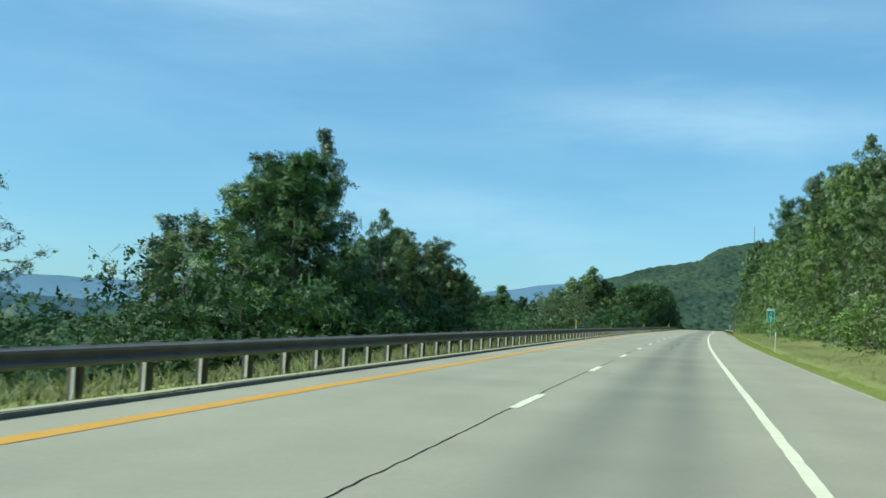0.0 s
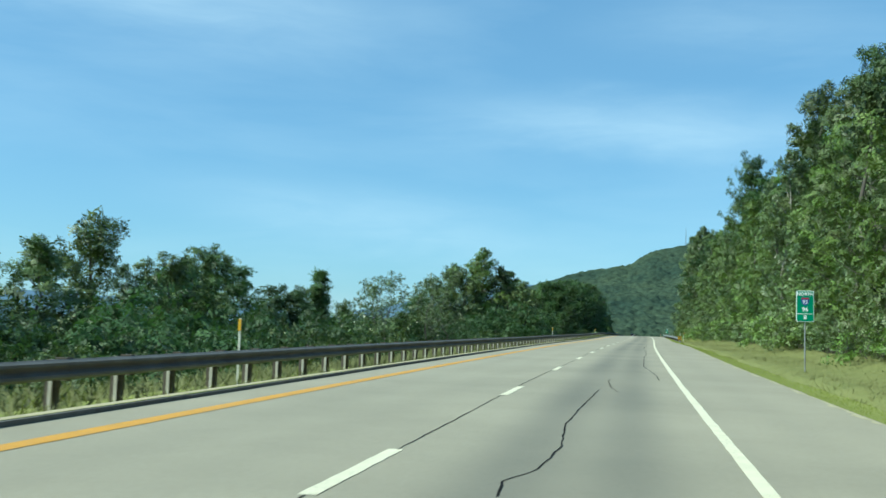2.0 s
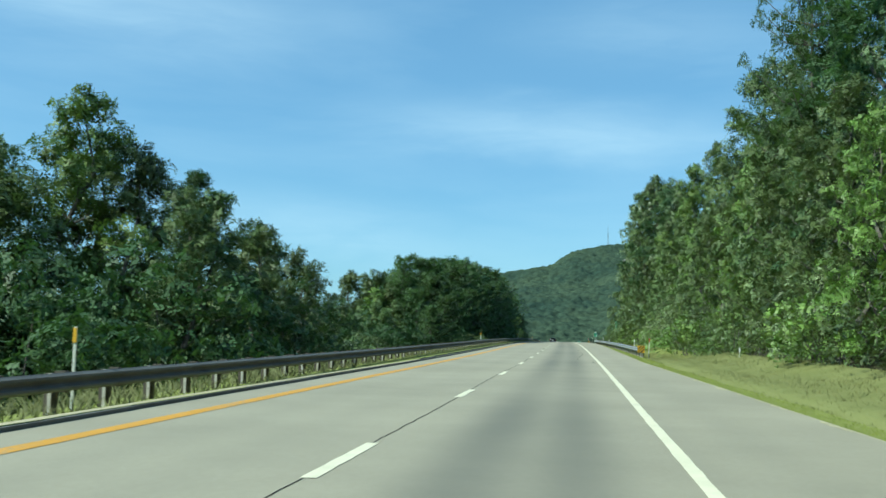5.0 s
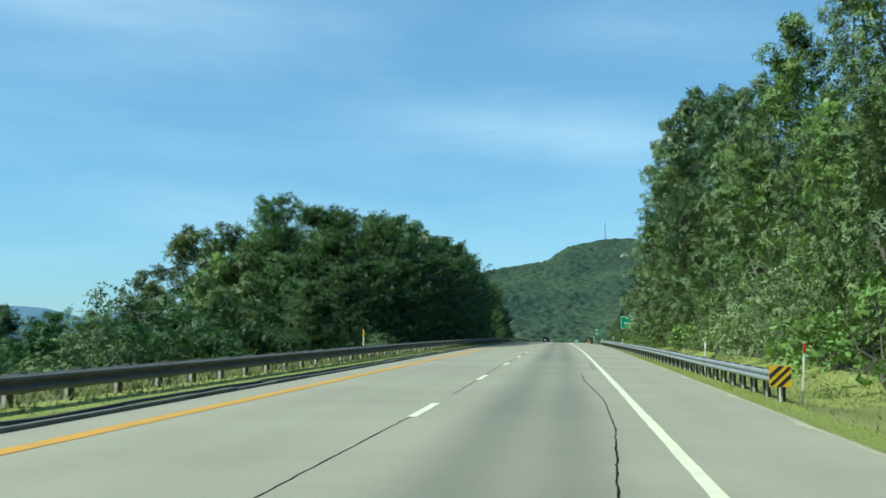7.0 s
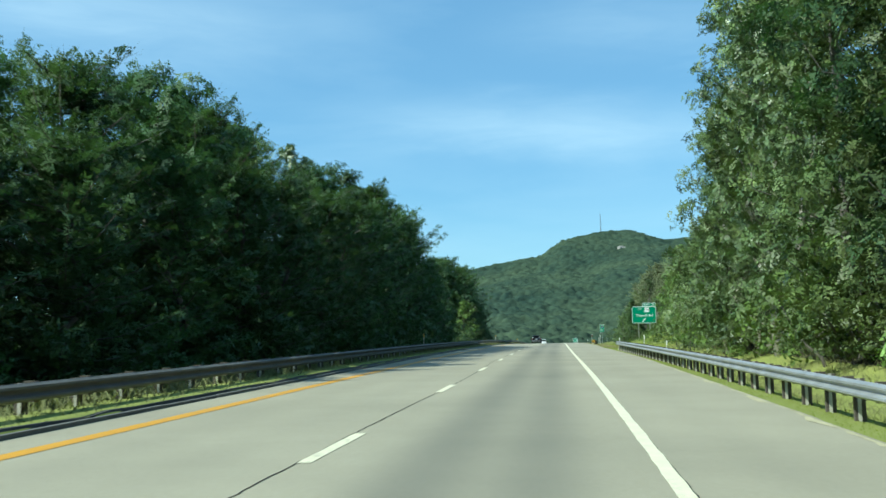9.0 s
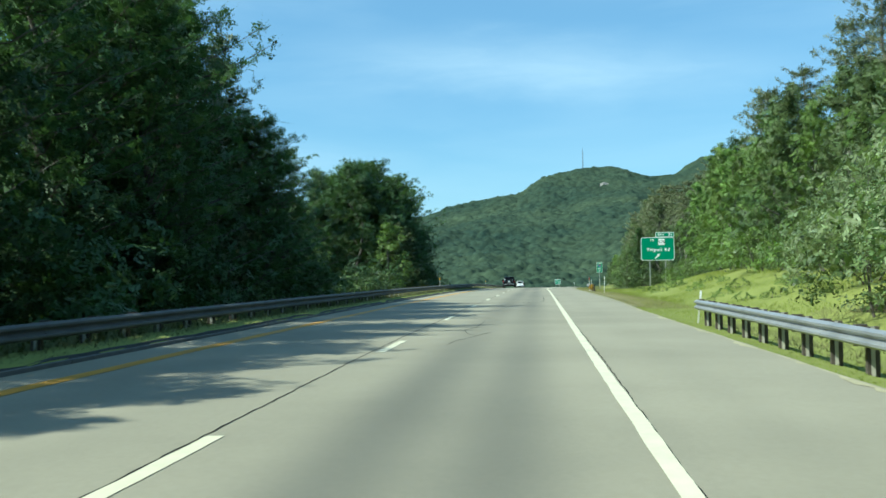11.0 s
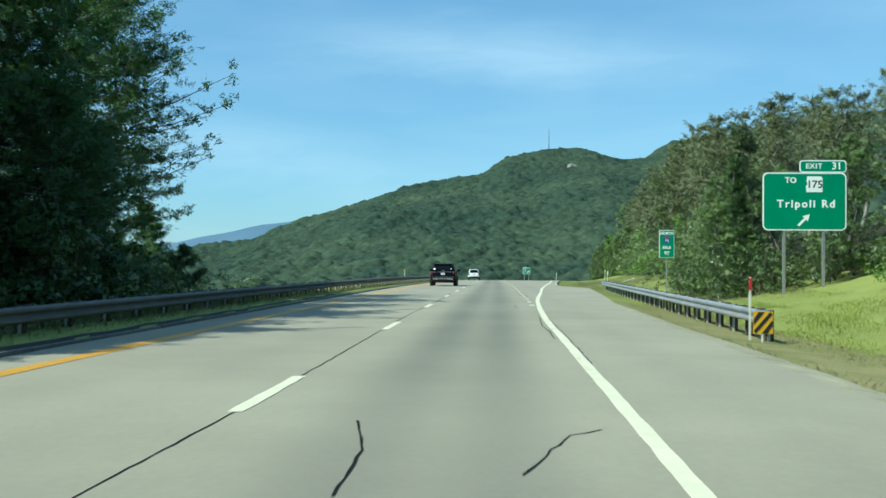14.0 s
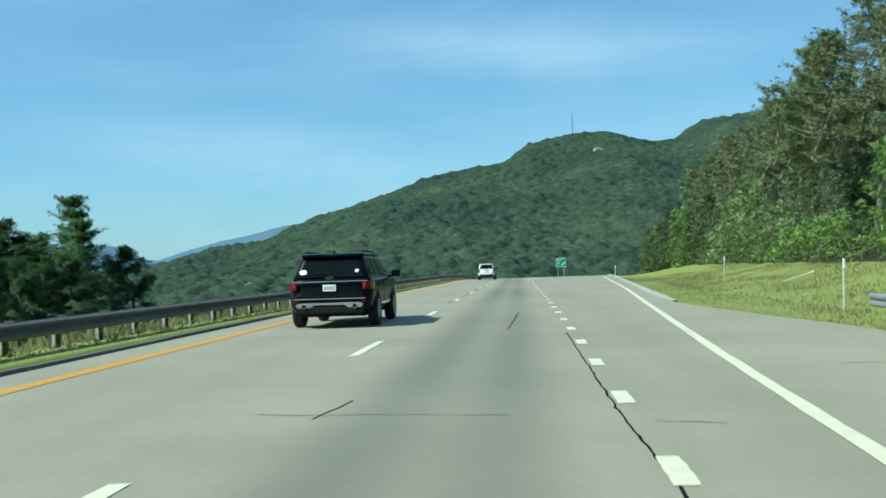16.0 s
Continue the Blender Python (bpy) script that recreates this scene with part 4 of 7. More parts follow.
def broadleaf(name, label, seed, height, spread, low, leaf, limbs=26, sub=5, count=26, size=0.26, bark=BARK, peak=0.8, fill=0.36, girth=1.0):
    """A leafy tree: a crooked trunk and limbs, each of which carries a bough of several leafy shelves with gaps between the boughs.
    peak: how far the crown narrows towards its top; fill: how far in along a limb the leaves begin."""
    rng = np.random.default_rng(seed)
    lobes = rng.uniform(0, math.tau, 4)
    made, wood = [], []
    for k in range(limbs):
        h = (k + rng.uniform(0.1, 0.9)) / limbs
        z = low + (height - low) * h
        a = k * 2.4 + rng.uniform(-0.5, 0.5)
        reach = spread * (math.sin(math.pi * (0.20 + 0.71 * h ** 0.9)) ** 0.75) * (1.1 - 0.35 * peak * h)
        reach *= (0.86 + 0.14 * math.sin(2 * a + lobes[0]) + 0.12 * math.sin(3 * a + lobes[1] + 4 * h)) * rng.uniform(0.60, 1.2)
        z0 = max(low * 0.5, z - reach * 0.75 - 0.3)
        tip = (reach * math.cos(a), reach * math.sin(a), z)
        wood.append((bent((0, 0, z0), tip, rng), [0.010 * girth * height * (1 - 0.6 * h) * q for q in (0.5, 0.4, 0.28, 0.16, 0.06)]))
        for q in range(sub):
            s = fill + (1.05 - fill) * (q + rng.uniform(0.2, 0.9)) / sub
            side = rng.uniform(-1, 1) * reach * 0.24
            r = (0.45 + 0.15 * spread) * rng.uniform(0.62, 1.12) * (1 - 0.3 * h)
            c = (tip[0] * s - math.sin(a) * side, tip[1] * s + math.cos(a) * side, z0 + (z - z0) * s + rng.uniform(-0.3, 0.2) * r)
            made.append((c, np.array([r, r, r * rng.uniform(0.42, 0.62)])))
    for q in range(4):                               # the leader
        r = spread * 0.16 * (1.15 - 0.18 * q)
        made.append(((rng.uniform(-0.2, 0.2) * r, rng.uniform(-0.2, 0.2) * r, height - (3 - q) * r * 0.8), np.array([r, r, r * 0.8])))
    pts = bent((0, 0, -0.6), (rng.uniform(-0.3, 0.3), rng.uniform(-0.3, 0.3), height * 0.93), rng, 6)
    trunk = [(pts, [0.017 * girth * height * q for q in (1.25, 0.95, 0.8, 0.65, 0.5, 0.3, 0.08)])]
    return plant(name, label, "tree", wood_mesh(name + "_trunk", trunk, wood, bark), leaf_mesh(name + "_crown", made, count, size, 0.55, LEAF[leaf], rng, shell=0.55, upper=0.55, hang=0.3))


def pine(name, label, seed, height, spread, low, leaf="pine", bark=BARK, whorls=15, per=5, twigs=7, sprays=6, blades=3, long=0.5, conical=0.0, thin=1.0, lift=0.22):
    """A pine: whorls of long level boughs with upswept ends, fringed with tufts of needles; conical 1 makes it a spruce."""
    rng = np.random.default_rng(seed)
    tufts, limbs = [], []
    for k in range(whorls):
        h = (k + rng.uniform(0.1, 0.9)) / whorls
        z = low + (height - low) * h
        reach = spread * ((1 - h) ** 0.85 * conical + (1 - conical) * (math.sin(math.pi * (0.22 + 0.72 * h)) ** 0.8)) + 0.35
        a0 = rng.uniform(0, math.tau)
        for j in range(per):
            if rng.uniform() > thin:
                continue
            a = a0 + math.tau * j / per + rng.uniform(-0.35, 0.35)
            d = reach * rng.uniform(0.55, 1.2)
            rise = d * (lift + 0.25 * h - 0.45 * conical * (1 - h)) + rng.uniform(-0.2, 0.2)
            out = np.array((math.cos(a), math.sin(a), 0.0))
            across = np.array((-math.sin(a), math.cos(a), 0.0))
            at = lambda s: out * d * s + np.array((0, 0, z + rise * s * s))
            limbs.append(([tuple(at(q)) for q in (0.0, 0.5, 1.0)], [0.05, 0.035, 0.012]))
            tufts.append((at(0.3), out + np.array((0, 0, 0.2)), long * 2.3))
            for q in range(twigs):
                s = 0.30 + 0.72 * (q + rng.uniform(0.1, 0.9)) / twigs
                w = (rng.uniform(0.05, 0.34) * (1 if q % 2 else -1)) * d * (1.25 - s)
                p = at(s) + across * w + np.array((0, 0, rng.uniform(-0.06, 0.18) * d * 0.3))
                way = out * 0.8 + across * (0.9 if w > 0 else -0.9) * (1.1 - s) + np.array((0, 0, 0.15 + 0.3 * s))
                tufts.append((p, way, long * rng.uniform(0.75, 1.25)))
    for q in range(8):
        tufts.append((np.array((0, 0, height - 0.22 * q)), np.array((rng.uniform(-0.6, 0.6), rng.uniform(-0.6, 0.6), 1.0)), long * 0.9))
    pts = bent((0, 0, -0.6), (rng.uniform(-0.2, 0.2), rng.uniform(-0.2, 0.2), height), rng, 6)
    trunk = [(pts, [0.015 * height * q for q in (1.25, 1.0, 0.85, 0.65, 0.45, 0.25, 0.05)])]
    return plant(name, label, "tree", wood_mesh(name + "_trunk", trunk, limbs, bark), plume_mesh(name + "_crown", tufts, sprays, blades, LEAF[leaf], rng))


def bush(name, label, seed, height, spread, leaf, clumps=16, count=60, size=0.13):
    """A bush: several stems from the ground under low clumps of leaves."""
    rng = np.random.default_rng(seed)
    made, limbs = [], []
    for k in range(clumps):
        a, d = rng.uniform(0, math.tau), spread * math.sqrt(rng.uniform(0, 1))
        top = height * (1 - 0.55 * (d / spread) ** 2)
        z = rng.uniform(0.08, 1.0) * top
        r = height * rng.uniform(0.12, 0.24)
        made.append(((d * math.cos(a), d * math.sin(a), max(z, r * 0.5)), np.array([r, r, r * 0.6])))
        if k % 4 == 0 and d < 0.55 * spread:
            limbs.append((bent((0.1 * math.cos(a), 0.1 * math.sin(a), -0.3), made[-1][0], rng), [0.05, 0.04, 0.03, 0.02, 0.01]))
    return plant(name, label, "bush", wood_mesh(name + "_stems", [], limbs, BARK), leaf_mesh(name + "_leaves", made, count, size, 0.55, LEAF[leaf], rng, shell=0.5, upper=0.5, hang=0.3))


KINDS = {
    "maple_a": broadleaf("maple_tree", "green leafy maple at the edge of the roadside wood", 1, 12, 4.0, 1.0, "maple", limbs=28, sub=6, count=18, size=0.325),
    "maple_b": broadleaf("maple_tree", "green leafy maple at the edge of the roadside wood", 2, 15, 4.4, 1.6, "maple", limbs=30, sub=6, count=18, size=0.375),
    "bright_a": broadleaf("ash_tree", "yellow-green leafy young ash in full sun", 3, 11, 3.4, 0.5, "bright", limbs=26, sub=5, count=20, size=0.285, peak=1.2),
    "bright_b": broadleaf("ash_tree", "yellow-green leafy young ash in full sun", 4, 14, 3.7, 0.8, "bright", limbs=28, sub=5, count=20, size=0.32, peak=1.2),
    "aspen": broadleaf("aspen_tree", "tall pale-leaved aspen with a ragged crown", 5, 20, 3.6, 2.0, "aspen", limbs=36, sub=5, count=20, size=0.31, bark=BARK_PALE),
    "aspen_b": broadleaf("aspen_tree", "tall pale-leaved aspen with a ragged crown", 6, 16, 3.1, 1.4, "aspen", limbs=30, sub=5, count=20, size=0.295, bark=BARK_PALE),
    "oak": broadleaf("oak_tree", "broad dark green oak with a rounded crown", 7, 17, 5.4, 1.2, "oak", limbs=34, sub=6, count=22, size=0.44, peak=0.4),
    "far_oak": broadleaf("oak_tree", "dark green oak in the woods off the road", 27, 17, 5.2, 1.2, "oak", limbs=20, sub=5, count=17, size=0.8, peak=0.5, fill=0.2),
    "thin": broadleaf("locust_tree", "slender locust with a thin see-through crown", 8, 12, 3.6, 4.6, "aspen", limbs=18, sub=6, count=12, size=0.2, fill=0.5, girth=0.5),
    "pine_a": pine("white_pine", "dark green white pine with level feathery boughs", 9, 18, 4.6, 0.8, whorls=19, per=5, twigs=8, long=0.57),
    "pine_b": pine("white_pine", "dark green white pine with level feathery boughs", 10, 15, 4.8, 0.4, whorls=16, per=5, twigs=8, long=0.57),
    "pine_d": pine("white_pine", "bushy white pine with a broad rounded top", 28, 17, 5.0, 0.8, whorls=17, per=6, twigs=8, long=0.62, lift=0.32),
    "pine_e": pine("white_pine", "dark white pine with long level boughs above a bare trunk", 29, 17, 5.2, 5.8, whorls=13, per=6, twigs=9, long=0.55, lift=0.14),
    "pine_c": pine("white_pine", "tall pointed white pine above the other trees", 18, 24, 5.6, 2.0, whorls=22, per=5, twigs=8, long=0.6, conical=0.6),
    "spruce": pine("spruce_tree", "dark green pointed spruce", 11, 15, 3.2, 0.6, whorls=18, per=6, twigs=7, long=0.44, conical=1.0),
    "dry": pine("pitch_pine", "grey-green thin-crowned pine with bare lower limbs", 12, 19, 3.6, 8.0, "dry_pine", BARK_PALE, whorls=11, per=5, twigs=8, long=0.49, thin=0.8),
    "dry_b": pine("pitch_pine", "grey-green thin-crowned pine with bare lower limbs", 13, 17, 3.2, 6.0, "dry_pine", BARK_PALE, whorls=11, per=5, twigs=8, long=0.4, thin=0.85),
    "bush_a": bush("roadside_bush", "low green leafy bush at the foot of the trees", 14, 2.6, 2.2, "maple", clumps=30, count=30, size=0.137),
    "thicket": bush("thicket", "dense green thicket of saplings behind the guardrail", 19, 5.0, 3.0, "oak", clumps=50, count=30, size=0.245),
    "bush_b": bush("roadside_bush", "low yellow-green bush in the grass", 15, 2.0, 1.8, "bright", clumps=30, count=36, size=0.11),
    "flower": bush("flowering_shrub", "tall shrub with pale flower clusters at the wood edge", 17, 4.5, 2.6, "pale", clumps=44, count=34, size=0.17),
    "bush_c": bush("roadside_bush", "low pale-leaved bush with white-edged leaves", 16, 2.4, 1.9, "aspen", clumps=30, count=36, size=0.115),
}
for kind in KINDS.values():
    kind.matrix_basis = Matrix.Translation((0, -900, -40))
used_kinds = set()


def tree(kind, u, y, height=None, turn=None, tall=None, sink=0.1):
    """A tree of a kind on the ground at u, y, grown to a height."""
    source = KINDS[kind]
    full = source["height"]
    size = (height or full) / full
    wide = size if tall is None else size / tall
    rng = random.Random(round(u * 131 + y * 17))
    m = spot(u, y, rng.uniform(0, 360) if turn is None else turn, wide, sink, size)
    if kind not in used_kinds:
        used_kinds.add(kind)
        source.matrix_basis = m
        return source
    twin = copy_thing(source, m)
    twin.matrix_basis = m
    return twin


def wood_right():
    """The wall of trees along the right side, low at its foot, tall behind."""
    rng = random.Random(31)
    # tops above the road, at the tall row, along the road
    tall_y = [-20, 60, 90, 120, 155, 170, 192, 204, 222, 250, 275, 300, 322, 334]
    tall_h = [18, 19.5, 20.5, 22, 23.5, 21.5, 23, 24, 22.5, 21.5, 23, 26, 26, 24]
    y = -14.0
    while y < 297:                                   # tall row
        u = 16.4 + rng.uniform(-1.0, 1.6) - 1.6 * (y > 255)
        top = float(np.interp(y, tall_y, tall_h)) * rng.uniform(0.84, 1.04)
        h = top - (float(ground_z(u, y)) - float(road_z(y)))
        tree(rng.choice(["maple_b", "oak", "aspen", "maple_b", "aspen", "bright_b"]), u, y, h, tall=rng.uniform(1.0, 1.3))
        y += rng.uniform(6.2, 8.8)
    y = -16.0
    while y < 308:                                   # middle row
        u = 13.0 + rng.uniform(-0.7, 1.1) - 1.0 * (y > 255)
        top = float(np.interp(y, tall_y, tall_h)) * rng.uniform(0.45, 0.72)
        tree(rng.choice(["maple_a", "bright_a", "bright_b", "maple_a", "maple_b", "aspen_b"]), u, y, top, tall=rng.uniform(1.0, 1.25))
        y += rng.uniform(4.8, 7.2)
    y = -10.0
    while y < 334:                                   # foot of the wood
        u = 11.4 + rng.uniform(-0.4, 0.8) - 0.7 * (y > 200)
        tree(rng.choice(["bush_a", "bush_b", "bush_a", "bush_c"]), u + rng.uniform(-0.3, 1.5), y, rng.uniform(1.6, 3.6))
        y += rng.uniform(1.7, 2.7) + 2.6 * (rng.random() < 0.25)
    y = 0.0
    while y < 330:                                   # behind
        tree("far_oak", 22 + rng.uniform(-2, 3), y, rng.uniform(12, 15))
        y += rng.uniform(8, 11)
    top_tree("pine_b", 15.4, 202, 26.5, tall=1.7)
    for u, y, h in ((11.6, 66, 4.2), (11.2, 74, 3.4), (11.8, 101, 5.0), (10.8, 236, 5.2), (11.4, 243, 6.4), (11.0, 251, 4.4), (10.7, 262, 3.6), (12.0, 128, 6.0), (12.0, 185, 5.0)):
        tree("flower", u, y, h)
    for u, y, h in ((13.0, 296, 25.0), (12.2, 303, 24.5), (11.8, 309, 23.5), (14.0, 306, 24.0)):
        top_tree("aspen", u, y, h, tall=1.05)
    for u, y, h in ((11.0, 300, 13), (10.9, 308, 14), (12.2, 313, 12), (14.5, 315, 13), (16.5, 322, 13), (13.4, 319, 9)):
        top_tree("aspen_b", u, y, h)


def wood_bank():
    """Trees above the open grass bank and beyond the exit."""
    rng = random.Random(47)
    y = 337.0
    while y < 432:
        u = 18.4 + (y - 338) * 0.035
        top_tree(rng.choice(["bright_a", "bright_b", "maple_a", "bright_b"]), u + rng.uniform(-0.9, 0.9), y, float(np.interp(y, [337, 348, 375, 432], [12.5, 13.5, 13.5, 12.0])) * rng.uniform(0.85, 1.1))
        y += rng.uniform(3.4, 4.8)
    for u, y, k, h in ((23.4, 346, "dry", 21), (24.2, 356, "dry_b", 21), (23.6, 367, "dry", 21.5), (24.4, 378, "dry", 20), (23.6, 389, "dry_b", 19), (23.0, 399, "dry", 18.5), (24.6, 407, "dry", 20.5), (24.0, 417, "pine_a", 17), (23.5, 425, "bright_b", 16.2), (24.0, 436, "dry_b", 16.5), (20.8, 412, "bright_b", 15.5), (27, 352, "dry", 22), (28, 372, "dry_b", 22)):
        top_tree(k, u, y, h)
    y = 337.0
    while y < 432:
        u = 16.2 + (y - 338) * 0.03 + rng.uniform(-0.7, 0.8)
        tree(rng.choice(["bush_b", "bush_a", "bush_b", "bush_c"] if y > 356 else ["bush_c", "bush_c", "bush_a"]), u, y, rng.uniform(1.8, 3.4) + 1.5 * (y < 356))
        y += rng.uniform(2.4, 3.4)
    for u, y, h in ((12.8, 325, 6.0), (13.4, 329, 7.2), (14.4, 333.5, 7.6), (13.0, 334, 5.0), (15.0, 339, 7.0), (14.0, 343, 5.6), (15.4, 347.5, 5.4), (15.8, 352, 4.6)):
        tree("flower", u, y, h)
    for k in range(26):                              # small growth in the grass
        tree("bush_b", rng.uniform(10.0, 14.5), rng.uniform(346, 415), rng.uniform(0.35, 0.8))
    for k in range(34):                              # undergrowth along the crest
        y = rng.uniform(404, 448)
        tree(rng.choice(["bush_a", "bush_a", "bush_c"]), 19.0 + (y - 404) * 0.03 + rng.uniform(-0.8, 3.0), y, rng.uniform(1.4, 2.8))
    for k in range(16):
        tree(rng.choice(["bush_a", "bush_c"]), rng.uniform(12.5, 22), rng.uniform(441, 449), rng.uniform(1.6, 3.2))
    # round the big sign and beyond the rail
    for u, y, k, h in ((13.4, 443, "maple_a", 6.0), (20.5, 441, "maple_a", 8.0), (15.4, 447, "spruce", 8.5), (23, 437, "bright_a", 9), (18.0, 447, "maple_a", 7.5), (12.4, 448, "bush_a", 3.2), (17.0, 442.5, "bush_a", 2.2), (19.6, 442, "bush_a", 2.4)):
        tree(k, u, y, h)
    y = 448.0
    while y < 560:
        u = 14.2 + max(0, y - 480) * 0.07 + 4.0 * min(1, max(0, (y - 452) / 14))
        tree(rng.choice(["bright_a", "aspen_b", "flower", "maple_a", "aspen_b"]), u + 1.2 + rng.uniform(-0.8, 1.4), y, rng.uniform(5.0, 8.0))
        tree(rng.choice(["bush_a", "bush_c", "bush_b"]), u - 0.7 + rng.uniform(-0.6, 0.8), y + 1.5, rng.uniform(1.6, 3.0))
        y += rng.uniform(3.4, 4.8)
    y = 442.0
    while y < 600:
        u = 22.5 + max(0, y - 480) * 0.06
        top_tree(rng.choice(["dry", "dry_b", "dry", "maple_b"]), u + rng.uniform(-1.5, 3.0), y, float(np.interp(y, [440, 454, 473, 491, 505, 518, 532, 600], [13, 13.2, 14.2, 16.2, 19.2, 19.6, 17.6, 16.5])) * rng.uniform(0.88, 1.05))
        y += rng.uniform(4.2, 6.0)
    for u, y, k, h in ((29.0, 489.5, "dry", 19.4), (31.0, 482, "dry", 18.6), (28.0, 496.5, "dry_b", 19.6), (27.0, 504, "dry", 20.2), (26.0, 511, "dry_b", 20.4), (32.0, 495, "dry", 21.2), (23.0, 525.5, "dry_b", 16.5)):
        top_tree(k, u, y, h)
    y = 450.0
    while y < 660:
        top_tree(rng.choice(["dry", "maple_b"]), 32 + max(0, y - 480) * 0.07 + rng.uniform(-2, 4), y, rng.uniform(15, 18))
        y += rng.uniform(9, 13)
    for y in np.arange(565, 690, 9.0):               # trees where the road bends out of sight
        tree(rng.choice(["maple_a", "bright_a", "maple_b"]), 24 + (y - 565) * 0.05 + rng.uniform(-2, 2), y, rng.uniform(7, 10))


def top_tree(kind, u, y, above, **more):
    """A tree whose top stands so many metres above the road."""
    tree(kind, u, y, above - (float(ground_z(u, y)) - float(road_z(y))), **more)


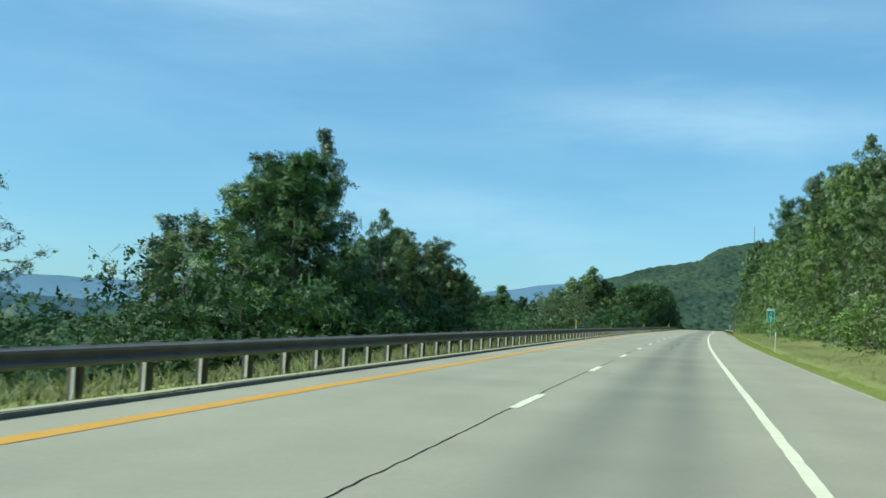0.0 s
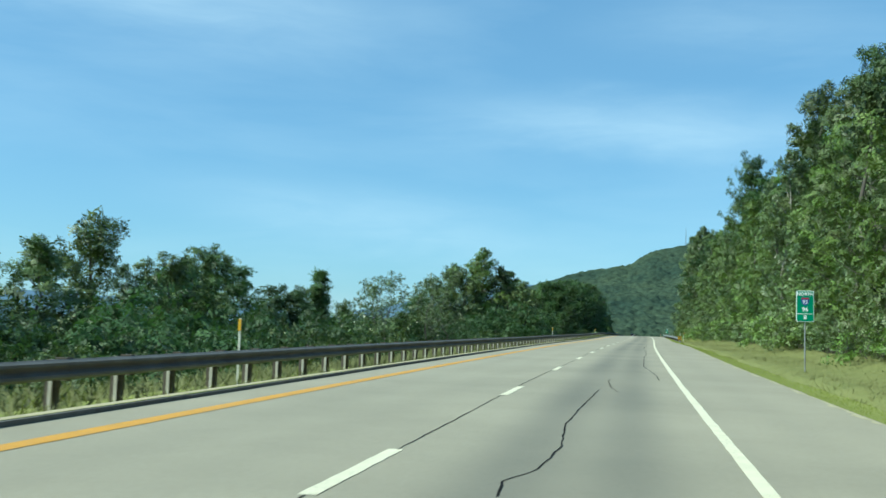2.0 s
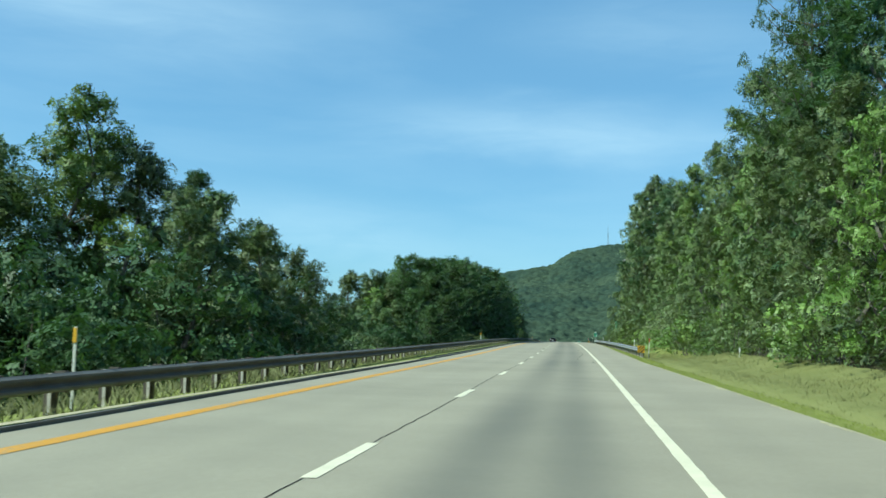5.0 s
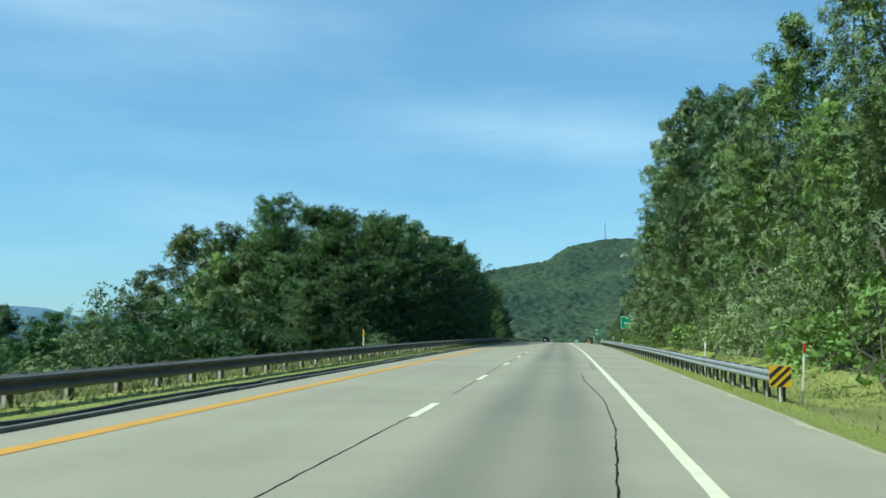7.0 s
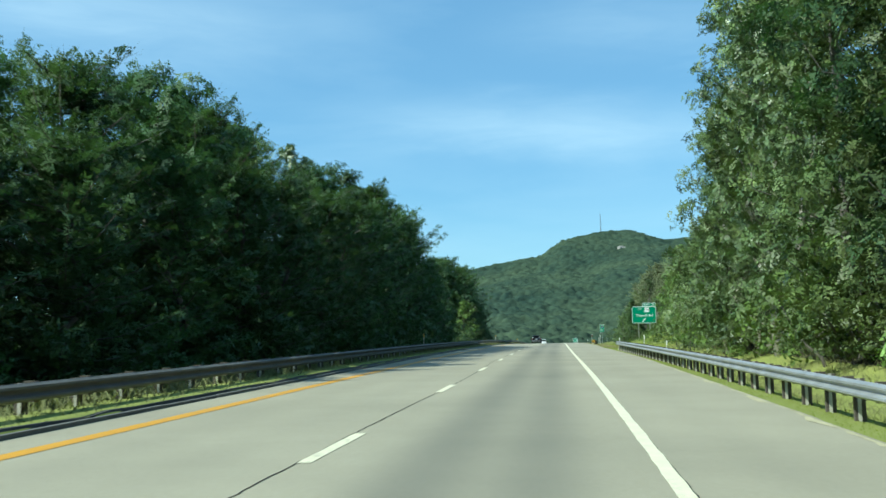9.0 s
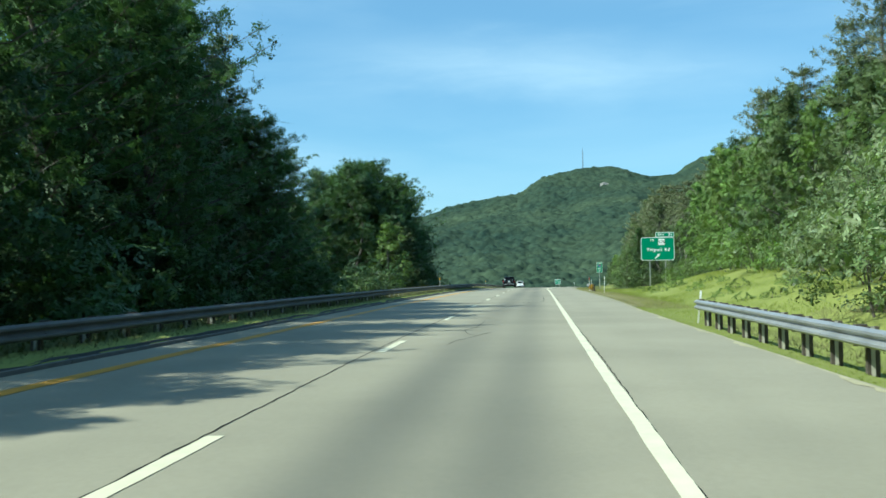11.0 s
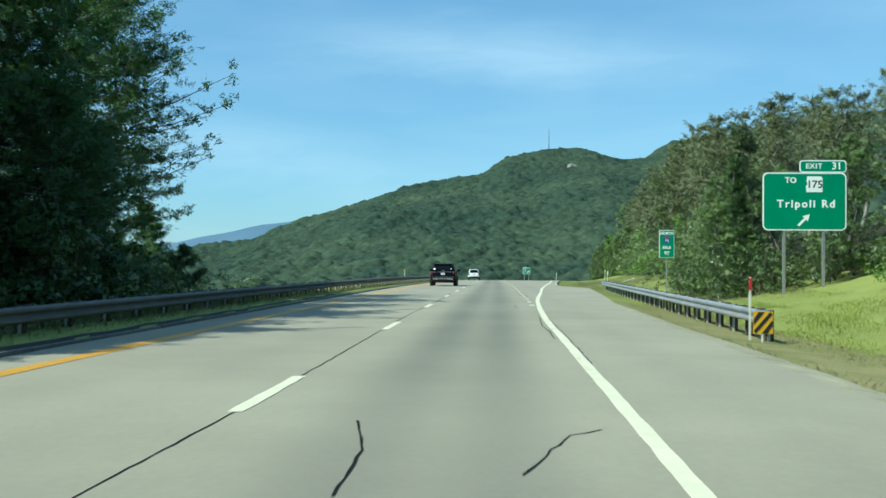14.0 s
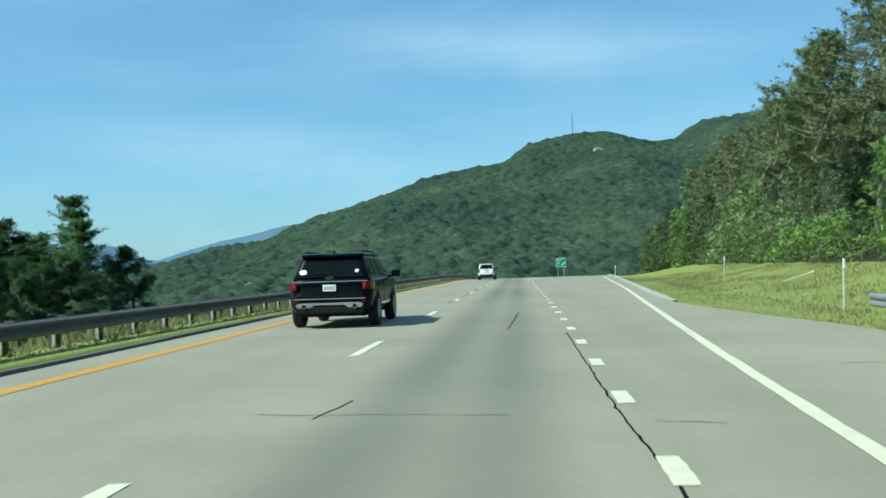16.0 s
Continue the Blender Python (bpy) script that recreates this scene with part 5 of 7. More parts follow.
def wood_left():
    """Trees down the left slope; numbers are the heights of their tops above the road."""
    rng = random.Random(53)
    for k, u, y, h, t in (
        ("pine_d", -21.7, 25.0, 6.6, 1.0),
        ("aspen_b", -24, 43, 4.2, 0.9), ("aspen_b", -27, 49, 6.2, 0.9), ("maple_a", -21.5, 41, 5.4, 0.9), ("maple_b", -18.5, 40.5, 7.2, 0.95), ("oak", -18.0, 44, 8.7, 1.0), ("maple_b", -20.0, 46.5, 9.2, 0.95), ("oak", -19.5, 50, 9.8, 1.0),
        ("aspen", -19.6, 52.5, 11.6, 1.3), ("aspen_b", -15.4, 50.5, 6.9, 1.2), ("maple_a", -16.2, 47, 4.8, 0.9), ("maple_b", -16.2, 54, 5.6, 0.9), ("maple_a", -15.8, 57, 6.2, 0.95), ("maple_b", -15.4, 62, 6.3, 0.95), ("oak", -17.5, 59.5, 6.6, 1.0), ("pine_d", -16.4, 66.5, 5.6, 0.95), ("pine_d", -15.0, 67, 4.4, 0.9), ("pine_b", -17.2, 70.5, 4.6, 0.9), ("pine_d", -18.6, 66, 5.6, 0.9), ("pine_a", -19.5, 61, 6.2, 0.9),
        ("maple_a", -22.5, 87, 3.6, 0.9), ("maple_b", -22.4, 91.5, 4.4, 0.9), ("maple_a", -22.3, 95.3, 5.7, 1.0), ("aspen_b", -23, 99.5, 3.8, 0.9), ("maple_b", -23.2, 103.5, 4.6, 0.9), ("maple_a", -24.0, 108, 4.6, 0.9), ("oak", -26.5, 113, 4.6, 0.9), ("maple_b", -26.8, 117.5, 6.1, 0.9), ("oak", -27.5, 122, 5.0, 0.9),
        ("oak", -27.0, 131, 4.0, 0.8), ("maple_b", -27.2, 135.5, 4.2, 0.85), ("spruce", -26.2, 137.6, 4.4, 0.9), ("spruce", -27.0, 140.2, 5.8, 0.95), ("maple_a", -26, 145, 3.2, 0.9), ("bush_a", -17, 116, 1.2, 1.0), ("bush_a", -17, 124, 1.4, 1.0),
        ("thin", -18.0, 127, 4.8, 0.9), ("thin", -18.2, 131, 5.4, 0.9), ("thin", -14.6, 129.5, 5.2, 1.0), ("thin", -14.2, 132.5, 6.0, 1.0), ("thin", -17, 136, 4.8, 0.9), ("thin", -20, 133, 5.0, 0.9),
        ("bright_a", -17.0, 131, 2.2, 0.8), ("maple_a", -16.6, 136, 2.6, 0.8), ("maple_a", -17.5, 142, 2.6, 0.8), ("maple_a", -19, 149, 3.0, 0.85), ("oak", -22, 157, 4.2, 0.9), ("oak", -24, 164, 4.4, 0.9), ("maple_a", -19, 158, 2.8, 0.85),
        ("maple_a", -23.5, 172, 6.8, 0.95), ("maple_b", -22.3, 176.5, 8.9, 0.95), ("bright_b", -18.8, 176.8, 10.9, 0.95), ("maple_a", -20.6, 173.5, 8.0, 0.9), ("maple_b", -19.8, 180, 9.8, 0.95), ("maple_b", -16.6, 178, 8.8, 1.0), ("oak", -16.5, 183, 8.4, 1.0), ("maple_a", -13.6, 175.5, 6.6, 1.0), ("maple_b", -14.6, 180, 7.2, 1.0), ("maple_a", -14.8, 187, 6.6, 1.0), ("maple_b", -16.2, 192, 7.0, 0.95), ("maple_a", -15.6, 198, 6.2, 0.95), ("oak", -19, 200, 7.4, 1.0), ("maple_a", -17, 205, 5.4, 0.95),
        ("maple_a", -27, 213, 1.6, 0.9), ("bush_a", -17.5, 213, 0.9, 1.0), ("bush_c", -17.0, 219, 0.9, 1.0), ("bush_a", -18, 225, 1.0, 1.0), ("bush_a", -17.5, 230.5, 1.0, 1.0), ("bush_a", -20, 236, 1.4, 1.0), ("maple_a", -25, 246, 2.2, 0.8),
        ("aspen_b", -29.3, 262, 5.5, 0.9), ("maple_a", -26.5, 258, 4.4, 0.85), ("maple_b", -27.6, 266.5, 9.1, 0.9), ("maple_b", -24.2, 264, 9.0, 0.9), ("maple_a", -21.5, 254.5, 4.8, 0.85), ("maple_b", -21.5, 268.5, 9.4, 0.95),
        ("pine_a", -19.9, 262.8, 10.9, 1.1), ("pine_d", -19, 271, 11.4, 0.9), ("pine_a", -17.6, 288, 12.6, 0.95), ("pine_b", -17.4, 294, 12.8, 0.95), ("maple_b", -17, 303, 13.2, 0.95), ("pine_d", -19.5, 281, 11.8, 0.95), ("pine_a", -18, 274.5, 11.4, 0.95), ("pine_b", -17, 268, 9.0, 0.9), ("pine_b", -15.6, 280, 11.2, 1.0), ("oak", -14.4, 285.5, 12.0, 1.0), ("pine_d", -15.2, 292, 12.2, 1.0), ("pine_a", -16, 299, 12.8, 1.0), ("aspen_b", -14.6, 306, 12.8, 0.95), ("pine_b", -15, 312.5, 13.0, 1.0), ("oak", -15, 319.5, 13.4, 1.0),
        ("pine_b", -15.6, 256, 4.6, 0.85), ("pine_b", -14.6, 262, 6.0, 0.85), ("pine_b", -13.8, 268.5, 6.8, 0.85), ("pine_b", -12.8, 275, 7.4, 0.85), ("pine_a", -12.4, 282, 8.0, 0.85), ("pine_b", -12.4, 289, 8.8, 0.85), ("pine_a", -12.4, 296, 9.4, 0.85), ("pine_b", -12.2, 303, 9.6, 0.85),
        ("pine_a", -12.2, 310, 10.0, 0.85), ("pine_a", -12.4, 317, 10.6, 0.85), ("pine_d", -13.6, 324, 13.2, 1.0), ("pine_a", -13.8, 330, 13.4, 1.0), ("pine_a", -12.4, 335, 11.6, 0.9), ("pine_b", -13.4, 340, 13.2, 1.0), ("aspen_b", -13.2, 345.5, 12.4, 1.0), ("pine_a", -12.0, 348, 9.0, 0.85), ("pine_b", -12.6, 353.5, 8.4, 0.85), ("pine_b", -13.6, 360, 6.4, 0.85),
        ("oak", -20, 330, 13.6, 1.0), ("pine_d", -20, 341, 13.8, 1.0), ("pine_a", -19, 350, 13.0, 0.95), ("pine_b", -18.5, 357, 10.0, 0.95), ("aspen_b", -19, 365, 7.0, 0.95), ("aspen_b", -19.5, 374, 6.2, 0.95), ("bright_a", -20, 381, 7.2, 0.95),
        ("maple_a", -15.5, 370, 4.0, 0.9), ("bright_a", -16.5, 379, 4.6, 0.9), ("bush_c", -11.6, 380, 2.2, 1.0), ("bush_a", -12.5, 372, 1.9, 1.0), ("bush_c", -10.6, 409, 2.4, 1.0),
        ("aspen_b", -20.6, 398, 12.0, 1.0), ("pine_b", -19.0, 392, 8.8, 0.95), ("oak", -16.2, 396.5, 12.2, 0.95), ("pine_d", -17.6, 404, 13.0, 0.95), ("pine_a", -18.6, 411.5, 14.6, 1.0), ("pine_a", -15.2, 407, 12.0, 0.9), ("pine_a", -14.4, 414, 11.4, 0.9), ("pine_e", -15.8, 419, 13.6, 1.0), ("pine_e", -16.0, 425.5, 13.2, 0.95),
        ("bright_a", -12.2, 390.5, 6.4, 0.95), ("maple_a", -12.2, 396, 6.6, 0.95), ("pine_b", -12.4, 402.5, 7.4, 0.85), ("pine_b", -12.0, 410.5, 6.8, 0.85), ("pine_b", -13.0, 416, 6.2, 0.95), ("bush_a", -12, 428, 1.2, 1.0), ("bush_a", -12, 434, 1.0, 1.0), ("maple_a", -18, 431, 2.4, 0.9), ("maple_a", -20, 437, 1.8, 0.9),
    ):
        top_tree(k, u, y, h, tall=t)
    tagged(tree("flower", -8.45, 242.0, 1.25), "small weed with white flower heads behind the guardrail")
    y = 34.0
    while y < 194:                                   # thicket between the trees
        u, up = (-15.6, 3.0) if y < 64 else (-16.0, 0.3) if y < 87 else (-15.6, 1.8) if y < 112 else (-16.6, 1.5) if y < 168 else (-14.2, 3.6)
        top_tree("thicket", u + rng.uniform(-1.6, 0.8), y, up + rng.uniform(-0.6, 1.2))
        top_tree(rng.choice(["thicket", "thicket", "maple_a"]), u - 5.5 - 3.0 * (68 < y < 86) + rng.uniform(-1.5, 1.5), y + 2, up + rng.uniform(-0.6, 1.6))
        y += rng.uniform(4.6, 6.4)
    y = 258.0
    while y < 419:
        top_tree("thicket", (-13.0 if y < 350 else -12.6) + rng.uniform(-1.0, 0.6), y, float(np.interp(y, [258, 300, 350, 370, 385, 425, 432], [2.0, 4.5, 4.5, 2.2, 3.0, 4.0, 2.5])) + rng.uniform(-0.8, 0.8))
        y += rng.uniform(5.5, 7.5)
    for u, y, k, h in ((-21.8, 262.5, "maple_a", 7.4), (-23.4, 261.5, "bright_a", 6.6), (-18.4, 261.0, "pine_b", 6.8), (-20.4, 258.5, "maple_a", 5.0), (-22.0, 265.5, "pine_d", 8.2), (-15.5, 354, "pine_d", 10.2), (-17, 361, "pine_d", 8.4), (-14.8, 347, "pine_d", 11.6), (-16.5, 342.5, "pine_d", 13.6), (-16, 335, "pine_d", 13.8), (-18, 268, "pine_d", 7.6), (-22.5, 272, "pine_a", 9.6), (-26, 276, "pine_d", 9.0), (-16, 274, "pine_b", 8.4), (-23, 283, "pine_d", 9.4), (-22.5, 294, "pine_d", 10.0), (-22.5, 306, "pine_a", 10.4), (-22, 318, "pine_d", 10.6), (-16.8, 400.5, "pine_d", 12.8), (-17.0, 407.5, "pine_d", 14.0), (-14.6, 401, "pine_d", 10.4), (-20, 402, "pine_d", 12.4), (-23.5, 400, "pine_d", 9.5), (-21, 406, "pine_a", 11.0)):
        top_tree(k, u, y, h, tall=0.9)
    for u, y, h in ((-24, 252, 3.2), (-20.5, 249, 2.6), (-27.5, 256, 4.0), (-23, 258, 4.6), (-18.6, 253.5, 3.4), (-30, 262, 4.0)):
        top_tree("thicket", u, y, h)
    for k in range(60):                              # undergrowth behind the rail
        y = rng.uniform(28, 205) if k % 2 else rng.uniform(255, 420)
        tree(rng.choice(["bush_a", "bush_c", "bush_a"]), (-14.0 if y < 206 else -11.2) - rng.uniform(0, 2.6), y, rng.uniform(1.6, 3.2))
    for k in range(18):                              # single trees on the slope below
        y = rng.uniform(60, 440)
        top_tree("oak", -36 - rng.uniform(0, 30), y, rng.uniform(-4, 0.4))
    for u, y, h in ((-31, 252, 1.6), (-36, 262, 2.4), (-43, 268, 3.0), (-51, 262, 2.6), (-60, 276, 3.4), (-70, 272, 3.2), (-80, 284, 3.6)):
        top_tree("oak", u, y, h, tall=0.9)
    for u, y, k, h in ((-46, 492, "far_oak", 3.6), (-42, 486, "far_oak", 3.4), (-50, 503, "far_oak", 5.0), (-44, 500, "far_oak", 3.8), (-39, 479, "maple_a", 3.2), (-36, 470, "far_oak", 3.0), (-34, 462, "far_oak", 3.2), (-49, 512, "far_oak", 4.4), (-62, 560, "far_oak", 4.5), (-58, 545, "far_oak", 4.6)):
        top_tree(k, u, y, h)
    # the dark stand with the tall pines
    for u, y, k, h, t in ((-81, 620, "pine_c", 14.0, 0.85), (-86, 627, "pine_c", 19.2, 0.85), (-93, 620, "far_oak", 9.5, 0.75), (-100, 612, "far_oak", 9.5, 0.75), (-106, 618, "far_oak", 11, 0.75), (-90, 604, "far_oak", 6.5, 0.7), (-79, 634, "far_oak", 9.5, 0.8), (-112, 610, "far_oak", 11, 0.75), (-84, 606, "far_oak", 5.5, 0.7), (-98, 602, "far_oak", 6.5, 0.7), (-78, 606, "far_oak", 6.5, 0.7), (-104, 600, "far_oak", 7.5, 0.7), (-95, 590, "far_oak", 3.0, 0.7), (-85, 590, "far_oak", 2.5, 0.7), (-106, 588, "far_oak", 4.0, 0.7), (-118, 604, "far_oak", 9.5, 0.7), (-95, 632, "far_oak", 12.5, 0.9), (-101, 630, "far_oak", 15.5, 0.9), (-108, 632, "far_oak", 19, 0.95), (-116, 634, "far_oak", 21.5, 1.0), (-125, 634, "far_oak", 23, 1.0), (-110, 622, "far_oak", 14, 0.8), (-120, 620, "far_oak", 17, 0.85)):
        top_tree(k, u, y, h, tall=t)
    for k in range(46):                              # lower woods on the slope round it
        y = rng.uniform(446, 700)
        u = -rng.uniform(30, 46) - (y - 446) * rng.uniform(0.12, 0.5)
        top_tree("far_oak", u, y, rng.uniform(-4.5, -1.5), tall=0.75)


def valley_woods():
    """Leafy woods over the valley floor, too many to count."""
    rng = np.random.default_rng(77)
    made = []
    for k in range(520):
        u, y = -rng.uniform(46, 130), rng.uniform(60, 760)
        if y > 430 and u > -110:
            continue
        r = rng.uniform(3.0, 5.5)
        z = float(ground_z(u, y)) + rng.uniform(5, 10.5)
        made.append(((u + float(road_x(y)), y, z), np.array([r, r, r * 0.9])))
    tagged(part("valley_wood", leaf_mesh("valley_wood", made, 105, 0.85, 0.55, LEAF["oak"], rng)), "dense green woods covering the valley floor", "forest", kind="stuff")


wood_right()
wood_bank()
wood_left()
valley_woods()


# ---- guardrails ----
# the rail's cross-section: distance from the posts towards the road, height above the road-side ground
W_SECTION = [(0.0, 0.70), (0.02, 0.685), (0.08, 0.655), (0.08, 0.615), (0.015, 0.575), (0.0, 0.55), (0.015, 0.525), (0.08, 0.485), (0.08, 0.445), (0.02, 0.415), (0.0, 0.40)]
POST_GAP = 1.905


def post_mesh(tall, side):
    """A post's back and web, coloured dark for their shaded sides; side +1 when the rail is on its right."""
    s = Shape().box((-0.025 * side, 0.05, tall / 2 - 0.25), (0.20, 0.09, tall + 0.5))
    s.box((0, -0.02, tall / 2 - 0.25), (0.012, 0.06, tall + 0.5))
    return s.mesh("post", TIMBER_AND_SHADE)


def make_guardrail(name, label, u_at, base_at, y0, y1, side, singles=300, end_plate=False, metal=STEEL):
    """A W-beam rail on posts. side +1: the road is on its right."""
    thing = root(name, label, "guardrail")
    post_me, block_me = post_mesh(0.68, side), Shape().box((0, 0, 0.55), (0.18, 0.14, 0.34)).mesh("block", TIMBER_AND_SHADE)
    # the flange is painted pale as the post's sunlit face
    flange_me = Shape().box((0, -0.052, 0.09), (0.06, 0.012, 1.18)).mesh("flange", STEEL_POST)
    count = int((y1 - y0) / POST_GAP) + 1
    rest = Shape()
    for k in range(count):
        y = y0 + 0.3 + k * POST_GAP
        if y > y1:
            break
        at = Matrix.Translation((u_at(y) + float(road_x(y)), y, base_at(y) + float(road_z(y))))
        if k < singles:
            p = part("post", post_me, thing, at=at)
            part("flange", flange_me, p, "flange painted pale as in sunlight")
            part("block", block_me, p, "dark timber spacer block", Matrix.Translation((side * 0.17, 0, 0)))
        else:
            rest.box((0, 0, 0.3), (0.15, 0.11, 0.9), at)
    if rest.v:
        tagged(part("far_posts", rest.mesh("far_posts", TIMBER_AND_SHADE), thing), kind="stuff")
    length = POST_GAP * 4
    y = y0
    while y < y1 - 0.5:
        end = min(y + length + 0.3, y1)
        s = Shape()
        ys = np.linspace(y, end, 9)
        lap = 0.006 if int(round((y - y0) / length)) % 2 else 0.0
        rows = [[(u_at(q) + float(road_x(q)) + side * (0.27 + d + lap), q, base_at(q) + float(road_z(q)) + h) for d, h in W_SECTION] for q in ys]
        back = [[(x - side * 0.013, q, z) for x, q, z in row] for row in rows]
        s.loft([a + b[::-1] for a, b in zip(rows, back)])
        part("beam", s.mesh("beam", metal), thing)
        y += length
    if end_plate:
        s = Shape()
        u, z = u_at(y0) + float(road_x(y0)), base_at(y0) + float(road_z(y0))
        arc = [(side * (0.30 - 0.16 * (1 - math.cos(a))), -0.30 * math.sin(a)) for a in np.linspace(0, math.pi * 0.9, 8)]
        s.loft([[(u + dx, y0 + 0.02 + dy, z + h) for h in (0.40, 0.44, 0.55, 0.66, 0.70)] for dx, dy in arc], closed=False, caps=False)
        part("end_wing", s.mesh("end_wing", STEEL), thing, "curved steel end wing")
    return thing


def left_base(y):
    return float(np.interp(y, [40, 85, 130, 200, 240, 388, 455], [0.03, -0.02, -0.1, -0.04, -0.03, -0.08, -0.03]))


LEFT_RAIL = lambda y: float(np.interp(y, [-30, 140, 200, 700], [-7.72, -7.75, -7.85, -7.85]))
RIGHT_BASE = lambda y: float(np.interp(y, [221, 235, 300, 334], [-0.28, -0.30, -0.24, -0.22]))
EXIT_RAIL = lambda y: float(np.interp(y, [405, 420, 440, 462], [6.55, 7.0, 7.85, 8.95]))
# the median rail's steel is darkened for its face turned from the sun
make_guardrail("median_guardrail", "long grey steel guardrail on short posts above the valley", LEFT_RAIL, left_base, -24, 660, 1, metal=SHADED_STEEL)
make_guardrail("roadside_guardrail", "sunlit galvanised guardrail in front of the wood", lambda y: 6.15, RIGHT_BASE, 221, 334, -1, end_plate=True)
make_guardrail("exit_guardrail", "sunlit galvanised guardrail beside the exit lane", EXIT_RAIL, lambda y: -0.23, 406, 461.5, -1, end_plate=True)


# ---- signs ----
def lettering(text, height, mat, bold=0.0, spread=1.0):
    """Flat letters standing upright, centred, that face the traffic (towards -y)."""
    curve = bpy.data.curves.new("letters", "FONT")
    curve.body, curve.size, curve.align_x, curve.align_y = text, height * 1.42, "CENTER", "CENTER"
    curve.extrude, curve.offset, curve.resolution_u, curve.space_character = 0.004, bold, 3, spread
    ob = bpy.data.objects.new("letters", curve)
    me = bpy.data.meshes.new_from_object(ob)
    bpy.data.objects.remove(ob)
    bpy.data.curves.remove(curve)
    me.transform(Matrix.Rotation(radians(90), 4, "X"))
    me.materials.clear()
    me.materials.append(mat)
    return me


def rounded(w, h, r, n=5, cx=0.0, cz=0.0):
    """The outline of a rectangle with round corners."""
    pts = []
    for sx, sz, a0 in ((1, -1, -90), (1, 1, 0), (-1, 1, 90), (-1, -1, 180)):
        for k in range(n + 1):
            a = radians(a0 + 90 * k / n)
            pts.append((cx + sx * (w / 2 - r) + r * math.cos(a), cz + sz * (h / 2 - r) + r * math.sin(a)))
    return pts


def panel(thing, w, h, cx, cz, r=0.12, rim=0.05):
    """A green plate with a white rim: white behind, green 6 mm in front."""
    p = part("panel", Shape().prism(rounded(w, h, r), 0.0, 0.02).mesh("panel", SIGN_WHITE), thing, at=Matrix.Translation((cx, 0, cz)))
    part("face", Shape().prism(rounded(w - 2 * rim, h - 2 * rim, r * 0.8), -0.008, 0.002).mesh("face", SIGN_GREEN), p, "green sign face")
    return p


def write(p, text, height, x, z, mat=SIGN_WHITE, y=-0.016, bold=0.0, spread=1.0):
    part("lettering", lettering(text, height, mat, bold, spread), p, at=Matrix.Translation((x, y, z)))


def arrow(p, x, z, size):
    """A white arrow that points up to the right."""
    pts = [(-0.5, -0.38), (-0.38, -0.5), (0.14, 0.02), (0.26, -0.14), (0.42, 0.42), (-0.14, 0.26), (0.02, 0.14)]
    part("arrow", Shape().prism([(a * size, b * size) for a, b in pts], -0.016, -0.009).mesh("arrow", SIGN_WHITE), p, at=Matrix.Translation((x, 0, z)))


def shield(p, x, z, size):
    """A route shield: blue with a red crown, and its number."""
    pts = [(-0.5, 0.22), (-0.36, 0.5), (0, 0.42), (0.36, 0.5), (0.5, 0.22), (0.46, -0.12), (0.28, -0.38), (0, -0.52), (-0.28, -0.38), (-0.46, -0.12)]
    part("shield", Shape().prism([(a * size, b * size) for a, b in pts], -0.014, -0.009).mesh("shield", SIGN_BLUE), p, "blue and red route shield", Matrix.Translation((x, 0, z)))
    top = [(-0.46, 0.26), (-0.36, 0.46), (0, 0.38), (0.36, 0.46), (0.46, 0.26)]
    part("crown_band", Shape().prism([(a * size, b * size) for a, b in top], -0.018, -0.0145).mesh("crown_band", SIGN_RED), p, at=Matrix.Translation((x, 0, z)))
    write(p, "93", size * 0.44, x, z - size * 0.1, y=-0.018)


def post_on_ground(thing, x, y, top, r=0.05, name="post", mat=SIGN_BACK, square=False):
    """A post from the ground up to a height above the road, in a thing that stands at road height."""
    m = thing.matrix_basis.translation
    low = float(ground_z(m.x + x - float(road_x(m.y + y)), m.y + y)) - m.z - 0.25
    s = Shape()
    if square:
        s.box((0, 0, (low + top) / 2), (r * 1.4, r * 2, top - low))
    else:
        s.tube([(0, 0, low), (0, 0, top)], [r, r], 8)
    part(name, s.mesh(name, mat), thing, at=Matrix.Translation((x, y + r + 0.024, 0)))


def sign_root(name, label, u, y, turn=0.0):
    return root(name, label, "road sign", m=Matrix.Translation((u + float(road_x(y)), y, float(road_z(y)))) @ Matrix.Rotation(radians(turn), 4, "Z"))


def make_exit_sign():
    sign = sign_root("exit_sign", "large green exit sign on two posts in the grass", 16.9, 438.0)
    p = panel(sign, 4.4, 3.1, 0, 5.02, 0.28, 0.07)
    tab = panel(sign, 2.46, 0.66, 0.97, 6.90, 0.16, 0.06)
    write(tab, "EXIT", 0.26, -0.48, 0.0, bold=0.008, spread=1.2)
    write(tab, "31", 0.38, 0.72, 0.0, bold=0.008)
    write(p, "TO", 0.30, -0.72, 1.12, bold=0.01)
    part("route_plate", Shape().prism([(-0.42, -0.42), (0.42, -0.42), (0.42, 0.3), (0.36, 0.42), (-0.36, 0.42), (-0.42, 0.2), (-0.36, 0.0), (-0.46, -0.1)], -0.016, -0.009).mesh("route_plate", SIGN_WHITE), p, "white state route plate", Matrix.Translation((0.52, 0, 0.92)))
    write(p, "175", 0.40, 0.53, 0.90, SIGN_BLACK, y=-0.02, bold=0.006)
    write(p, "Tripoli Rd", 0.40, 0.08, -0.14, bold=0.016, spread=1.28)
    arrow(p, -0.02, -0.98, 0.72)
    for x in (-1.05, 1.02):
        post_on_ground(sign, x, 0.0, 6.4, 0.09, square=True)


